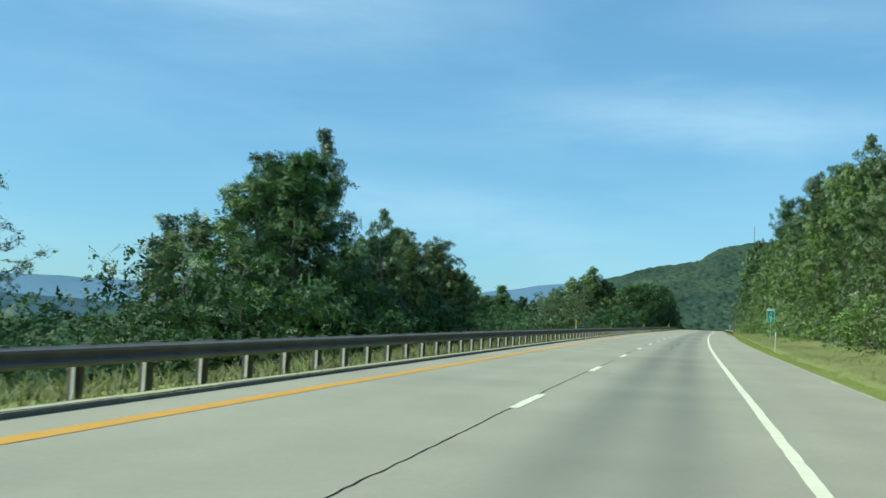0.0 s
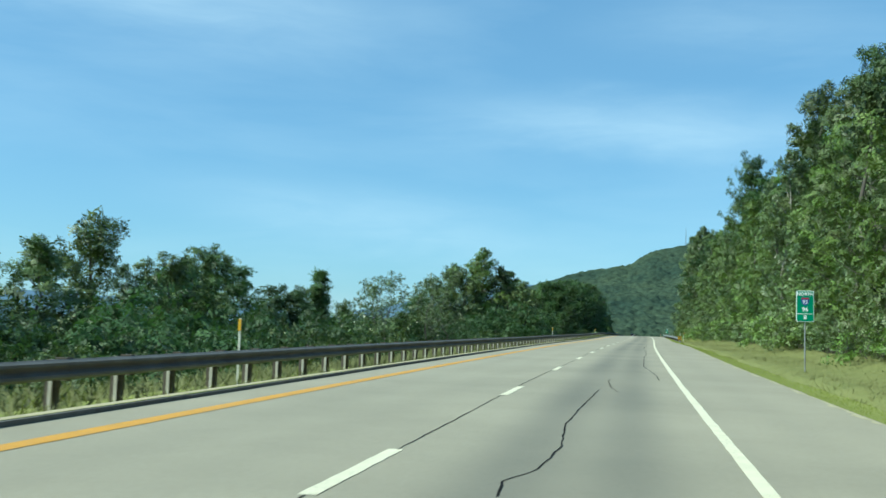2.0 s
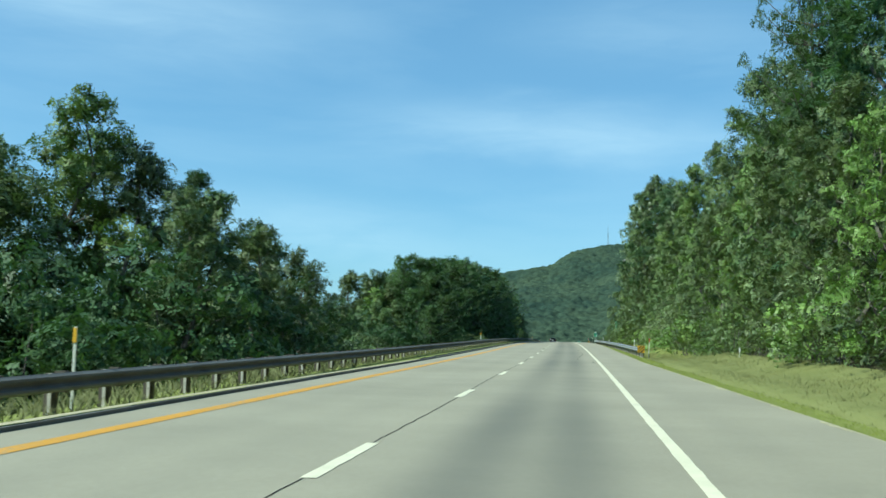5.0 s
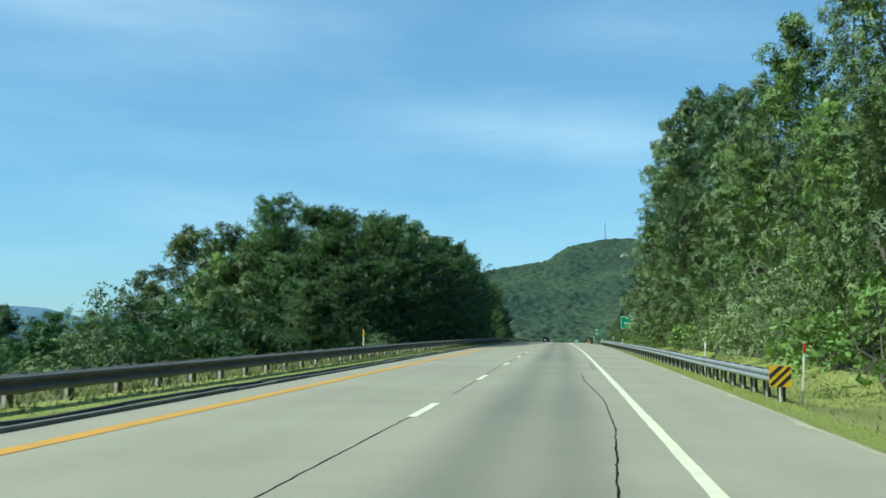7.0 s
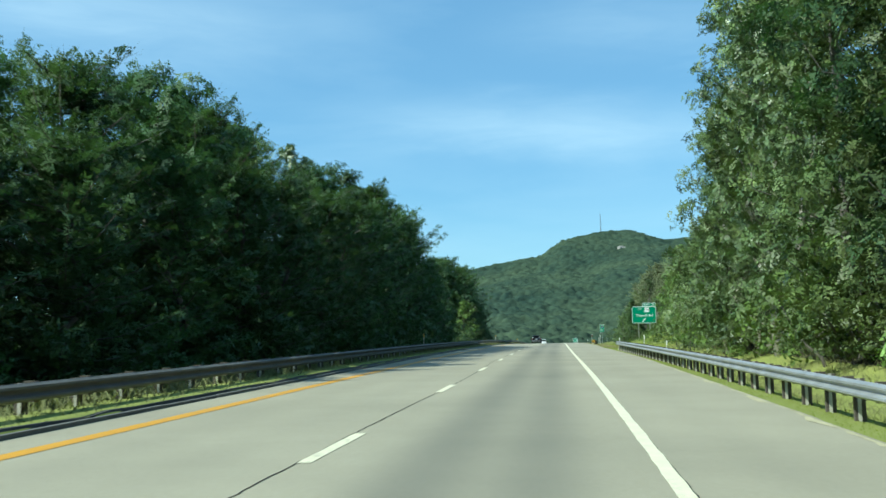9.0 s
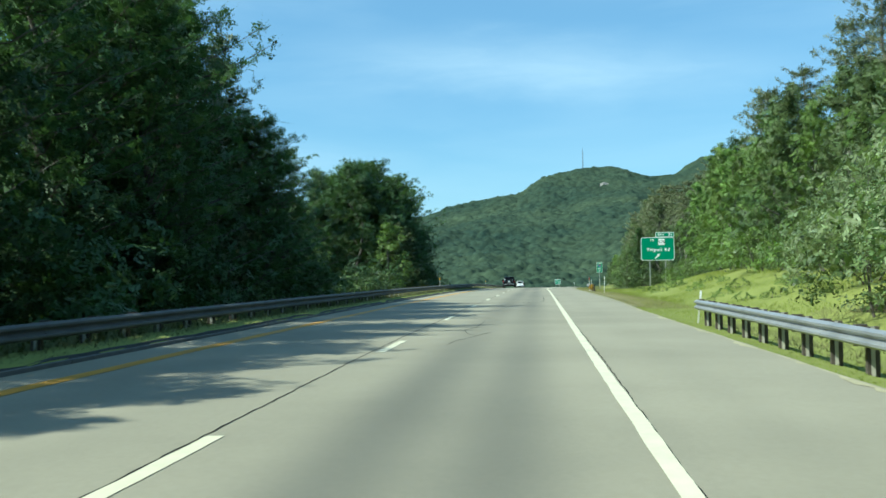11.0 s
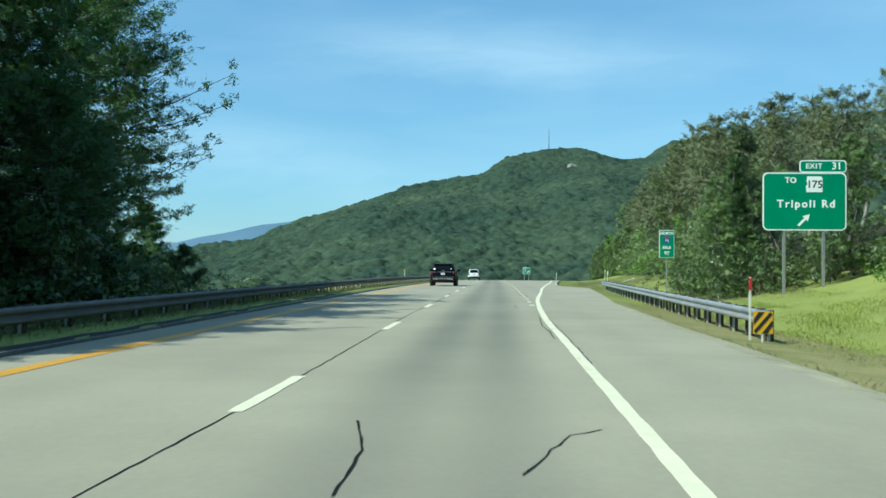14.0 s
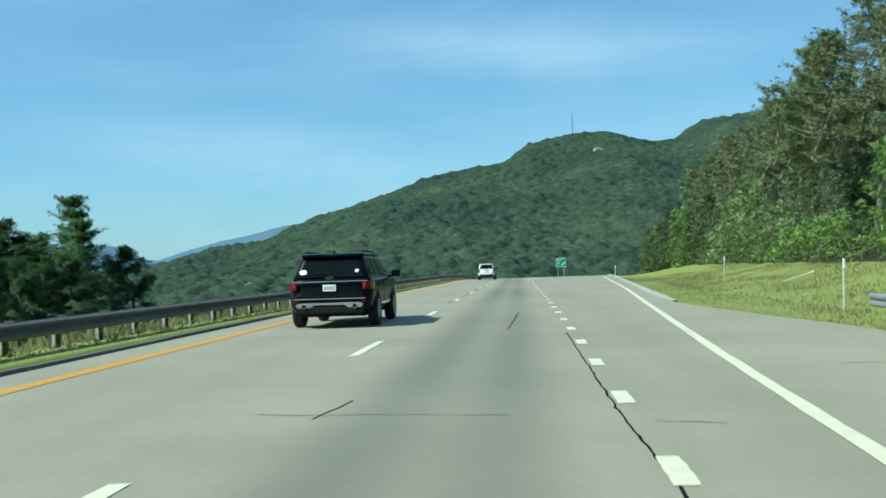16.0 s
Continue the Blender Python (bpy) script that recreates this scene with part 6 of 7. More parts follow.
def make_mile_sign(u, y, rows, w, h, bottom, rule=False):
    sign = sign_root("mile_sign", "narrow green mile sign with a route shield on a single post", u, y)
    p = panel(sign, w, h, 0, bottom + h / 2, 0.05, 0.025)
    for text, size, z in rows:
        if text == "shield":
            shield(p, 0, z, size)
        else:
            write(p, text, size, 0, z, bold=0.004)
    if rule:
        part("rule", Shape().box((0, -0.012, 0), (w - 0.06, 0.006, 0.02)).mesh("rule", SIGN_WHITE), p, at=Matrix.Translation((0, 0, -h * 0.245)))
    post_on_ground(sign, 0.0, 0.0, bottom + h - 0.05, 0.03)


def make_gore_sign():
    sign = sign_root("gore_sign", "small green exit sign with an arrow on two posts", 7.65, 606.8)
    p = panel(sign, 1.65, 1.5, 0, 2.48, 0.14, 0.06)
    write(p, "EXIT", 0.28, -0.25, 0.42)
    write(p, "31", 0.34, -0.35, -0.1)
    arrow(p, 0.36, -0.18, 0.62)
    for x in (-0.5, 0.5):
        post_on_ground(sign, x, 0.0, 3.0, 0.05)


def make_hazard_board(u, y, w, h, low):
    """Black and yellow diagonal stripes on a plate in front of a rail's end."""
    sign = root("hazard_board", "yellow plate with black diagonal stripes at the guardrail end", "road sign", m=Matrix.Translation((u + float(road_x(y)), y, float(road_z(y)))))
    p = part("plate", Shape().prism(rounded(w, h, 0.02), 0.0, 0.012).mesh("plate", SIGN_YELLOW), sign, at=Matrix.Translation((0, 0, low + h / 2)))
    for k in (-1, 0, 1):
        c, s = k * 0.27, 0.062
        line = []
        for a, b in ((-0.5, -0.5), (0.5, 0.5)):
            line.append((a * w, b * h))
        (x0, z0), (x1, z1) = line
        poly = [(x0 - s, z0 + s), (x0 + s, z0 - s), (x1 + s, z1 - s), (x1 - s, z1 + s)]
        poly = [(min(max(x + c * 0.9, -w / 2 + 0.01), w / 2 - 0.01), min(max(z - c * 0.9, -h / 2 + 0.01), h / 2 - 0.01)) for x, z in poly]
        part("stripe", Shape().prism(poly, -0.006, -0.001).mesh("stripe", SIGN_BLACK), p)
    s = Shape().tube([(0, 0.03, -0.7), (0, 0.03, low + h - 0.05)], [0.03, 0.03], 6)
    part("post", s.mesh("post", STEEL_POST), sign)


def make_marker(u, y, top, head, label, lean=0.0):
    """A thin roadside marker post with a coloured head."""
    base = float(ground_z(u, y))
    thing = root("marker_post", label, "marker post", "roadside marker posts", Matrix.Translation((u + float(road_x(y)), y, base)) @ Matrix.Rotation(radians(lean), 4, "Y"))
    tall = top - (base - float(road_z(y)))
    part("post", Shape().box((0, 0, tall / 2 - 0.15), (0.052, 0.03, tall + 0.3), bevel=0.006).mesh("post", POST_WHITE), thing)
    part("reflector", Shape().box((0, -0.026, tall - 0.15), (0.066, 0.012, 0.26), bevel=0.004).mesh("reflector", head), thing, "coloured reflective head")


make_exit_sign()
make_mile_sign(7.5, 99.5, [("NORTH", 0.13, 0.49), ("shield", 0.34, 0.2), ("96", 0.17, -0.14), ("8", 0.17, -0.46)], 0.70, 1.28, 1.89, rule=True)
make_mile_sign(8.88, 433.5, [("NORTH", 0.13, 0.52), ("shield", 0.34, 0.2), ("MILE", 0.14, -0.18), ("97", 0.18, -0.46)], 0.74, 1.36, 1.91)
make_gore_sign()
make_hazard_board(6.02, 220.7, 0.56, 0.54, 0.02)
make_hazard_board(6.27, 405.5, 0.42, 0.48, -0.03)
for u, y in ((-8.1, 77.6), (-8.1, 156.7), (-8.15, 237.4), (-8.15, 316.6), (-8.15, 394.3), (-8.15, 478.3)):
    make_marker(u, y, 1.36, SIGN_YELLOW, "thin pale marker post with a yellow head behind the guardrail")
for u, y, h in ((6.45, 76, 1.06), (10.2, 200, 0.8), (6.84, 393.75, 1.22), (6.7, 239.6, 0.95), (6.75, 317.4, 1.0), (7.4, 309.6, 0.7), (9.6, 466.5, 1.25), (13.1, 500, 1.55), (9.4, 530, 1.2)):
    make_marker(u, y, h, SIGN_WHITE, "thin white marker post in the roadside grass", lean=1.5)
make_marker(6.62, 221.0, 1.16, SIGN_RED, "thin marker post with a red head beside the guardrail end", lean=3)
make_marker(13.2, 487.0, 1.75, SIGN_WHITE, "fallen pale marker post leaning in the long grass", lean=72)
make_marker(6.12, 406.0, 1.18, SIGN_RED, "thin marker post with a red head beside the guardrail end")
make_marker(6.1, 335.2, 0.75, SIGN_WHITE, "leaning pale marker post beside the guardrail end", lean=6)


# ---- cars ----
BLACK_PAINT = material("black_car_paint", (0.005, 0.0055, 0.007), (0.004, 0.0045, 0.005), rough=0.28, scale=2, coat=0.03, spec=0.1)
WHITE_PAINT = material("white_car_paint", (0.88, 0.88, 0.87), (0.84, 0.84, 0.83), rough=0.3, scale=2, coat=0.8)
DARK_GLASS = material("tinted_glass", (0.006, 0.007, 0.008), rough=0.05, scale=2, spec=0.2)
TAIL_RED = material("tail_lamp_red", (0.16, 0.008, 0.012), (0.09, 0.006, 0.008), rough=0.3, scale=6, coat=0.2, spec=0.3)
TAIL_BRIGHT = material("tail_lens_red", (0.42, 0.03, 0.04), (0.28, 0.02, 0.025), rough=0.2, scale=8, coat=1.0)
TAIL_SMOKE = material("smoked_tail_lamp", (0.06, 0.03, 0.03), rough=0.15, scale=6, coat=1.0)
CHROME = material("chrome_trim", (0.75, 0.75, 0.75), (0.65, 0.65, 0.65), rough=0.15, metal=1.0)
SILVER = material("silver_bumper", (0.55, 0.55, 0.55), (0.42, 0.42, 0.42), rough=0.3, metal=0.7)
BLACK_PLASTIC = material("black_plastic", (0.012, 0.012, 0.0125), rough=0.75, spec=0.2)
TYRE = material("tyre_rubber", (0.022, 0.022, 0.023), (0.014, 0.014, 0.014), rough=0.85)
RIM = material("alloy_rim", (0.45, 0.45, 0.45), (0.3, 0.3, 0.3), rough=0.35, metal=0.8)
PLATE = material("number_plate", (0.86, 0.86, 0.86), (0.8, 0.8, 0.8), rough=0.4)
PLATE_INK = material("plate_ink", (0.28, 0.30, 0.38), rough=0.5)


def ring_outline(x, y0, y1, z, r=0.25, n=4):
    """A horizontal rounded loop at height z, half width x, from y0 (rear) to y1 (front)."""
    return [(a, b, z) for a, b in rounded(2 * x, y1 - y0, r, n, 0.0, (y0 + y1) / 2)]


def make_wheel(car, x, y, r, side):
    wheel = root("wheel", "", "")
    wheel.parent = car
    wheel.matrix_basis = Matrix.Translation((x, y, r)) @ Matrix.Rotation(radians(90) * side, 4, "Z")
    prof = [(0.62, -0.11), (0.9, -0.125), (0.985, -0.10), (1.0, -0.05), (1.0, 0.05), (0.985, 0.10), (0.9, 0.125), (0.62, 0.11)]
    n = 28
    loops = [[(r * q * math.cos(k * math.tau / n), d, r * q * math.sin(k * math.tau / n)) for q, d in prof] for k in range(n + 1)]
    part("tyre", Shape().loft(loops, caps=False).mesh("tyre", TYRE, smooth=True), wheel, "black rubber tyre")
    s = Shape()
    disc = [[(r * q * math.cos(k * math.tau / n), d, r * q * math.sin(k * math.tau / n)) for k in range(n)] for q, d in ((0.66, -0.10), (0.64, -0.118), (0.58, -0.11), (0.56, -0.05))]
    s.loft(disc, caps=False)
    for k in range(10):
        a = k * math.tau / 10
        m = Matrix.Rotation(a, 4, "Y")
        s.box((0, -0.09, r * 0.34), (0.045, 0.03, r * 0.52), m)
    s.tube([(0, -0.11, 0), (0, -0.06, 0)], [r * 0.14, r * 0.18], 12)
    part("rim", s.mesh("rim", RIM), wheel, "alloy spoked rim")
    part("brake_disc", Shape().tube([(0, -0.05, 0), (0, -0.03, 0)], [r * 0.56, r * 0.56], 20).mesh("brake_disc", BLACK_PLASTIC), wheel, "dark brake disc")


def patch(face, s0, s1, t0, t1, out, thick=0.012, cut=0.0):
    """A thin plate on a four-cornered face (low start, low end, high end, high start), between s and t, pushed outwards."""
    a, b, c, d = (Vector(p) for p in face)
    spot_at = lambda s, t: a.lerp(b, s).lerp(d.lerp(c, s), t)
    n = Vector(out).normalized()
    corners = [(s0, t0), (s1, t0), (s1 - cut, t1), (s0 + cut, t1)]
    mid = [(sum(q[0] for q in corners) / 4, sum(q[1] for q in corners) / 4)]
    pts = [spot_at(s, t) for s, t in corners]
    verts = [p + n * 0.004 for p in pts] + [p + n * (0.004 + thick) for p in pts]
    return Shape().add(verts, [(0, 1, 2, 3), (4, 5, 6, 7), (0, 1, 5, 4), (1, 2, 6, 5), (2, 3, 7, 6), (3, 0, 4, 7)])


def shell(me):
    """Smooth shading on a lofted panel, flat on its end caps."""
    me.polygons.foreach_set("use_smooth", [len(q.vertices) <= 4 for q in me.polygons])
    return me


def make_suv(name, label, m, paint, spec):
    """A sport utility vehicle, rear bumper at y = 0, nose at y = length."""
    car = root(name, label, "car", m=m)
    L, W, H = spec["length"], spec["width"] / 2, spec["height"]
    belt, sill = spec["belt"], spec["sill"]
    rear_axle, front_axle, r = spec["rear_axle"], spec["front_axle"], spec["wheel"]
    # lower body: loops stacked upwards
    loops = [
        ring_outline(W * 0.86, 0.16, L - 0.16, sill, 0.30, 7),
        ring_outline(W * 0.93, 0.07, L - 0.08, sill + 0.05, 0.33, 7),
        ring_outline(W * 0.962, 0.025, L - 0.04, sill + 0.12, 0.35, 7),
        ring_outline(W * 0.985, 0.0, L, sill + 0.30, 0.36, 7),
        ring_outline(W * 0.998, 0.012, L - 0.01, sill + 0.38, 0.37, 7),
        ring_outline(W, 0.04, L - 0.03, sill + 0.45, 0.38, 7),
        ring_outline(W * 0.997, 0.075, L - 0.08, belt - 0.24, 0.38, 7),
        ring_outline(W * 0.988, 0.10, L - 0.16, belt - 0.12, 0.37, 7),
        ring_outline(W * 0.965, 0.125, L - 0.32, belt - 0.03, 0.36, 7),
        ring_outline(W * 0.93, 0.16, L - 0.45, belt, 0.34, 7),
    ]
    part("body", shell(Shape().loft(loops).mesh("body", paint)), car)
    y0b, y1b, y0t, y1t = spec["glass"]
    xb, xt = W * 0.93, W * spec["tumble"]
    roof_z = H - 0.07
    lean = lambda f, bulge: ring_outline(xb + (xt - xb) * f + bulge, y0b + (y0t - y0b) * f - bulge * 0.5, y1b + (y1t - y1b) * f, belt - 0.03 + (roof_z - belt + 0.03) * f, 0.16, 7)
    cab = [lean(0.0, 0.0), lean(0.4, 0.004), lean(0.8, 0.003), lean(1.0, 0.0)]
    part("cabin", shell(Shape().loft(cab).mesh("cabin", paint)), car)
    part("roof", Shape().loft([ring_outline(xt + 0.015, y0t - spec["spoiler"], y1t + 0.03, roof_z - 0.02, 0.14), ring_outline(xt + 0.012, y0t - spec["spoiler"], y1t + 0.02, roof_z + 0.035, 0.14), ring_outline(xt * 0.86, y0t + 0.08, y1t - 0.1, H, 0.14)]).mesh("roof", paint), car)
    zb = belt - 0.02
    rear = [(-xb, y0b, zb), (xb, y0b, zb), (xt, y0t, roof_z), (-xt, y0t, roof_z)]
    part("rear_window", patch(rear, 0.07, 0.93, spec["rear_low"], 0.93, (0, -1, 0.3), cut=0.03).mesh("rear_window", DARK_GLASS), car, "dark tinted rear window")
    front = [(xb, y1b, zb), (-xb, y1b, zb), (-xt, y1t, roof_z), (xt, y1t, roof_z)]
    part("windscreen", patch(front, 0.06, 0.94, 0.06, 0.95, (0, 1, 0.8)).mesh("windscreen", DARK_GLASS), car, "tinted windscreen")
    for side in (-1, 1):
        face = [(side * xb, y0b, zb), (side * xb, y1b, zb), (side * xt, y1t, roof_z), (side * xt, y0t, roof_z)]
        for s0, s1 in spec["side_glass"]:
            part("side_window", patch(face, s0, s1, 0.10, 0.88, (side, 0, 0.25), cut=0.012).mesh("side_window", DARK_GLASS), car, "dark tinted side window")
        for s in spec["door_gaps"]:
            y = y0b + (y1b - y0b) * s
            part("door_gap", Shape().box((side * (W * 0.996), y, (belt + sill) / 2 + 0.06), (0.012, 0.014, belt - sill - 0.28)).mesh("door_gap", BLACK_PLASTIC), car, "thin dark door gap")
            part("door_handle", Shape().box((side * (W * 1.0), y - 0.18, belt - 0.17), (0.05, 0.2, 0.035), bevel=0.012).mesh("door_handle", spec["handle"]), car, "door handle")
        part("mirror", Shape().box((side * (W + 0.13), y1b - 0.35, belt + 0.08), (0.24, 0.12, 0.19), bevel=0.04).box((side * (W - 0.02), y1b - 0.33, belt + 0.01), (0.12, 0.06, 0.06), bevel=0.01).mesh("mirror", spec["mirror"]), car, "door mirror")
        part("sill_trim", Shape().box((side * W * 0.975, (rear_axle + front_axle) / 2, sill + 0.17), (0.05, front_axle - rear_axle - 2.2 * r, 0.07), bevel=0.015).mesh("sill_trim", spec["trim"]), car, "sill trim strip")
        part("roof_rail", Shape().tube([(side * (xt - 0.05), y0t + 0.1, H - 0.03), (side * (xt - 0.05), y0t + 0.25, H + 0.03), (side * (xt - 0.05), y1t - 0.45, H + 0.03), (side * (xt - 0.05), y1t - 0.25, H - 0.04)], [0.02] * 4, 6).mesh("roof_rail", spec["rail"]), car, "roof rail")
        for y in (rear_axle, front_axle):
            n = 18
            arch = [[(side * (W + 0.004 - d), y + q * math.cos(a), r + q * math.sin(a)) for q, d in ((r * 1.22, 0.0), (r * 1.22, 0.25), (r * 0.4, 0.25), (r * 0.4, 0.0))] for a in np.linspace(-0.12, math.pi + 0.12, n)]
            part("wheel_arch", Shape().loft(arch).mesh("wheel_arch", BLACK_PLASTIC), car, "dark wheel arch")
            make_wheel(car, side * (W - 0.08), y, r, side)
        lamp = spec["lamp"]
        part("tail_lamp", Shape().prism([(side * (W + 0.012), 0.50), (side * (W + 0.012), 0.30), (side * (W - 0.03), 0.10), (side * (W - 0.14), 0.042), (side * (W - lamp[0]), 0.036), (side * (W - lamp[0]), 0.10), (side * (W - 0.12), 0.13), (side * (W - 0.06), 0.5)], lamp[2] - lamp[1] / 2, lamp[2] + lamp[1] / 2, axis=2).mesh("tail_lamp", spec["lamp_mat"]), car, "tail lamp wrapped round the corner")
        part("tail_lens", Shape().box((side * (W - 0.14 - lamp[3] * 0.5), 0.036, lamp[2] + 0.015), (lamp[3], 0.03, lamp[1] * 0.62), bevel=0.01).mesh("tail_lens", TAIL_BRIGHT), car, "bright red lamp lens")
        part("reflector", Shape().box((side * (W - 0.20), 0.0, sill + 0.27), (0.12, 0.02, 0.03), bevel=0.006).mesh("reflector", TAIL_RED), car, "red bumper reflector")
        part("headlamp", Shape().box((side * (W - 0.27), L - 0.09, belt - 0.22), (0.42, 0.16, 0.15), bevel=0.04).mesh("headlamp", CHROME), car, "headlamp")
    part("underbody", Shape().box((0, L / 2, sill - 0.02), (2 * W * 0.8, L - 0.9, 0.16), bevel=0.03).mesh("underbody", BLACK_PLASTIC), car, "dark underbody")
    part("bumper_trim", Shape().box((0, 0.06, sill + 0.07), (2 * W * 0.80, 0.2, 0.17), bevel=0.04).mesh("bumper_trim", BLACK_PLASTIC), car, "black lower bumper")
    if spec["skid"]:
        outline = [(-W * 0.80, 0.02), (-W * 0.76, -0.06), (-W * 0.46, -0.06), (-W * 0.36, 0.0), (W * 0.36, 0.0), (W * 0.46, -0.06), (W * 0.76, -0.06), (W * 0.80, 0.02), (W * 0.70, 0.055), (-W * 0.70, 0.055)]
        part("skid_plate", Shape().prism(outline, -0.045, 0.05).mesh("skid_plate", SILVER), car, "silver skid plate", Matrix.Translation((0, 0, sill + 0.19)))
        part("bumper_strip", Shape().box((0, 0.0, sill + 0.335), (2 * W * 0.86, 0.03, 0.022), bevel=0.006).mesh("bumper_strip", SILVER), car, "silver bumper strip")
    for x in spec["exhausts"]:
        part("exhaust_hole", Shape().tube([(x, -0.079, sill + 0.16), (x, -0.06, sill + 0.16)], [0.05, 0.05], 14).mesh("exhaust_hole", BLACK_PLASTIC), car, "dark exhaust opening")
        part("exhaust", Shape().tube([(x, -0.075, sill + 0.16), (x, 0.25, sill + 0.16)], [0.062, 0.062], 14).mesh("exhaust", CHROME), car, "chrome exhaust tip")
    part("tailgate_bar", Shape().box((0, 0.055, spec["bar"]), (2 * W * spec["bar_wide"], 0.045, spec["bar_tall"]), bevel=0.012).mesh("tailgate_bar", CHROME), car, "bright tailgate bar")
    part("badge", Shape().prism([(0.11 * math.cos(k * math.tau / 18), 0.042 * math.sin(k * math.tau / 18)) for k in range(18)], -0.012, 0.03).mesh("badge", spec["badge"]), car, "small oval badge", Matrix.Translation((0, 0.075, spec["bar"] + 0.085)))
    part("tailgate_gap", Shape().box((0, 0.02, sill + 0.40), (2 * W * 0.8, 0.02, 0.014)).mesh("tailgate_gap", BLACK_PLASTIC), car, "thin gap under the tailgate")
    p = part("number_plate", Shape().box((0, 0, 0), (0.31, 0.015, 0.155), bevel=0.006).mesh("number_plate", PLATE), car, "white number plate", Matrix.Translation((spec["plate_x"], 0.035, spec["plate"])))
    for k in range(5):
        part("bar", Shape().box((-0.1 + k * 0.05, -0.0085, -0.005), (0.03, 0.004, 0.07)).mesh("bar", PLATE_INK), p)
    part("wiper", Shape().tube([(0.0, y0b - 0.03 + 0.02, belt + 0.13), (-0.2, y0b + 0.0, belt + 0.17), (-0.38, y0b, belt + 0.14)], [0.014, 0.012, 0.01], 5).mesh("wiper", BLACK_PLASTIC), car, "rear wiper")
    part("antenna_fin", Shape().loft([ring_outline(0.035, y0t + 0.25, y0t + 0.5, H - 0.01, 0.03), ring_outline(0.012, y0t + 0.26, y0t + 0.34, H + 0.07, 0.01)]).mesh("antenna_fin", paint), car, "roof antenna fin")
    part("high_brake_lamp", Shape().box((0, y0t - spec["spoiler"] + 0.004, roof_z + 0.006), (0.26, 0.02, 0.018)).mesh("high_brake_lamp", TAIL_SMOKE), car, "dark high brake lamp")
    for x, t, w, h, mat in spec["stickers"]:
        c = [Vector(q) for q in rear]
        at = c[0].lerp(c[1], x).lerp(c[3].lerp(c[2], x), t) + Vector((0, -0.02, 0.006))
        tilt = math.atan2(y0t - y0b, roof_z - zb)
        part("sticker", Shape().prism(rounded(w, h, min(w, h) * 0.45), -0.003, 0.0).mesh("sticker", mat), car, "white window sticker", Matrix.Translation(at) @ Matrix.Rotation(-tilt, 4, "X"))
    return car


def lane_pose(u, y):
    z0, z1 = float(road_z(y)), float(road_z(y + 4))
    x0, x1 = float(road_x(y)), float(road_x(y + 4))
    return Matrix.LocRotScale((u + x0, y, z0 + 0.004), Euler((math.atan2(z1 - z0, 4), 0, -math.atan2(x1 - x0, 4))), None)


make_suv("black_suv", "black sport utility vehicle with silver bumper trim on the road", lane_pose(-3.66, 461.5), BLACK_PAINT, {
    "length": 5.0, "width": 2.0, "height": 1.78, "belt": 1.16, "sill": 0.36, "rear_axle": 1.0, "front_axle": 3.87, "wheel": 0.385,
    "glass": (0.20, 3.95, 0.52, 2.95), "tumble": 0.74, "spoiler": 0.14, "rear_low": 0.10, "side_glass": ((0.10, 0.26), (0.29, 0.50), (0.53, 0.78)), "door_gaps": (0.30, 0.55),
    "handle": BLACK_PAINT, "mirror": BLACK_PAINT, "trim": CHROME, "rail": BLACK_PLASTIC, "lamp": (0.22, 0.19, 1.0, 0.05), "lamp_mat": TAIL_RED, "skid": True, "exhausts": (-0.60, 0.60),
    "bar": 1.10, "bar_tall": 0.03, "bar_wide": 0.90, "badge": CHROME, "plate": 0.95, "plate_x": 0.0, "stickers": ((0.12, 0.32, 0.17, 0.13, SIGN_WHITE), (0.86, 0.34, 0.09, 0.08, SIGN_WHITE))})
make_suv("white_suv", "white sport utility vehicle with dark rear window on the road", lane_pose(-3.0, 551.5), WHITE_PAINT, {
    "length": 4.85, "width": 1.93, "height": 1.82, "belt": 1.22, "sill": 0.44, "rear_axle": 1.02, "front_axle": 3.81, "wheel": 0.39,
    "glass": (0.16, 3.75, 0.40, 2.75), "tumble": 0.77, "spoiler": 0.10, "rear_low": 0.06, "side_glass": ((0.08, 0.24), (0.27, 0.50), (0.53, 0.80)), "door_gaps": (0.28, 0.53),
    "handle": WHITE_PAINT, "mirror": BLACK_PLASTIC, "trim": BLACK_PLASTIC, "rail": BLACK_PLASTIC, "lamp": (0.19, 0.40, 1.04, 0.04), "lamp_mat": TAIL_SMOKE, "skid": False, "exhausts": (0.58,),
    "bar": 1.07, "bar_tall": 0.05, "bar_wide": 0.36, "badge": SILVER, "plate": 0.94, "plate_x": 0.05, "stickers": ()})


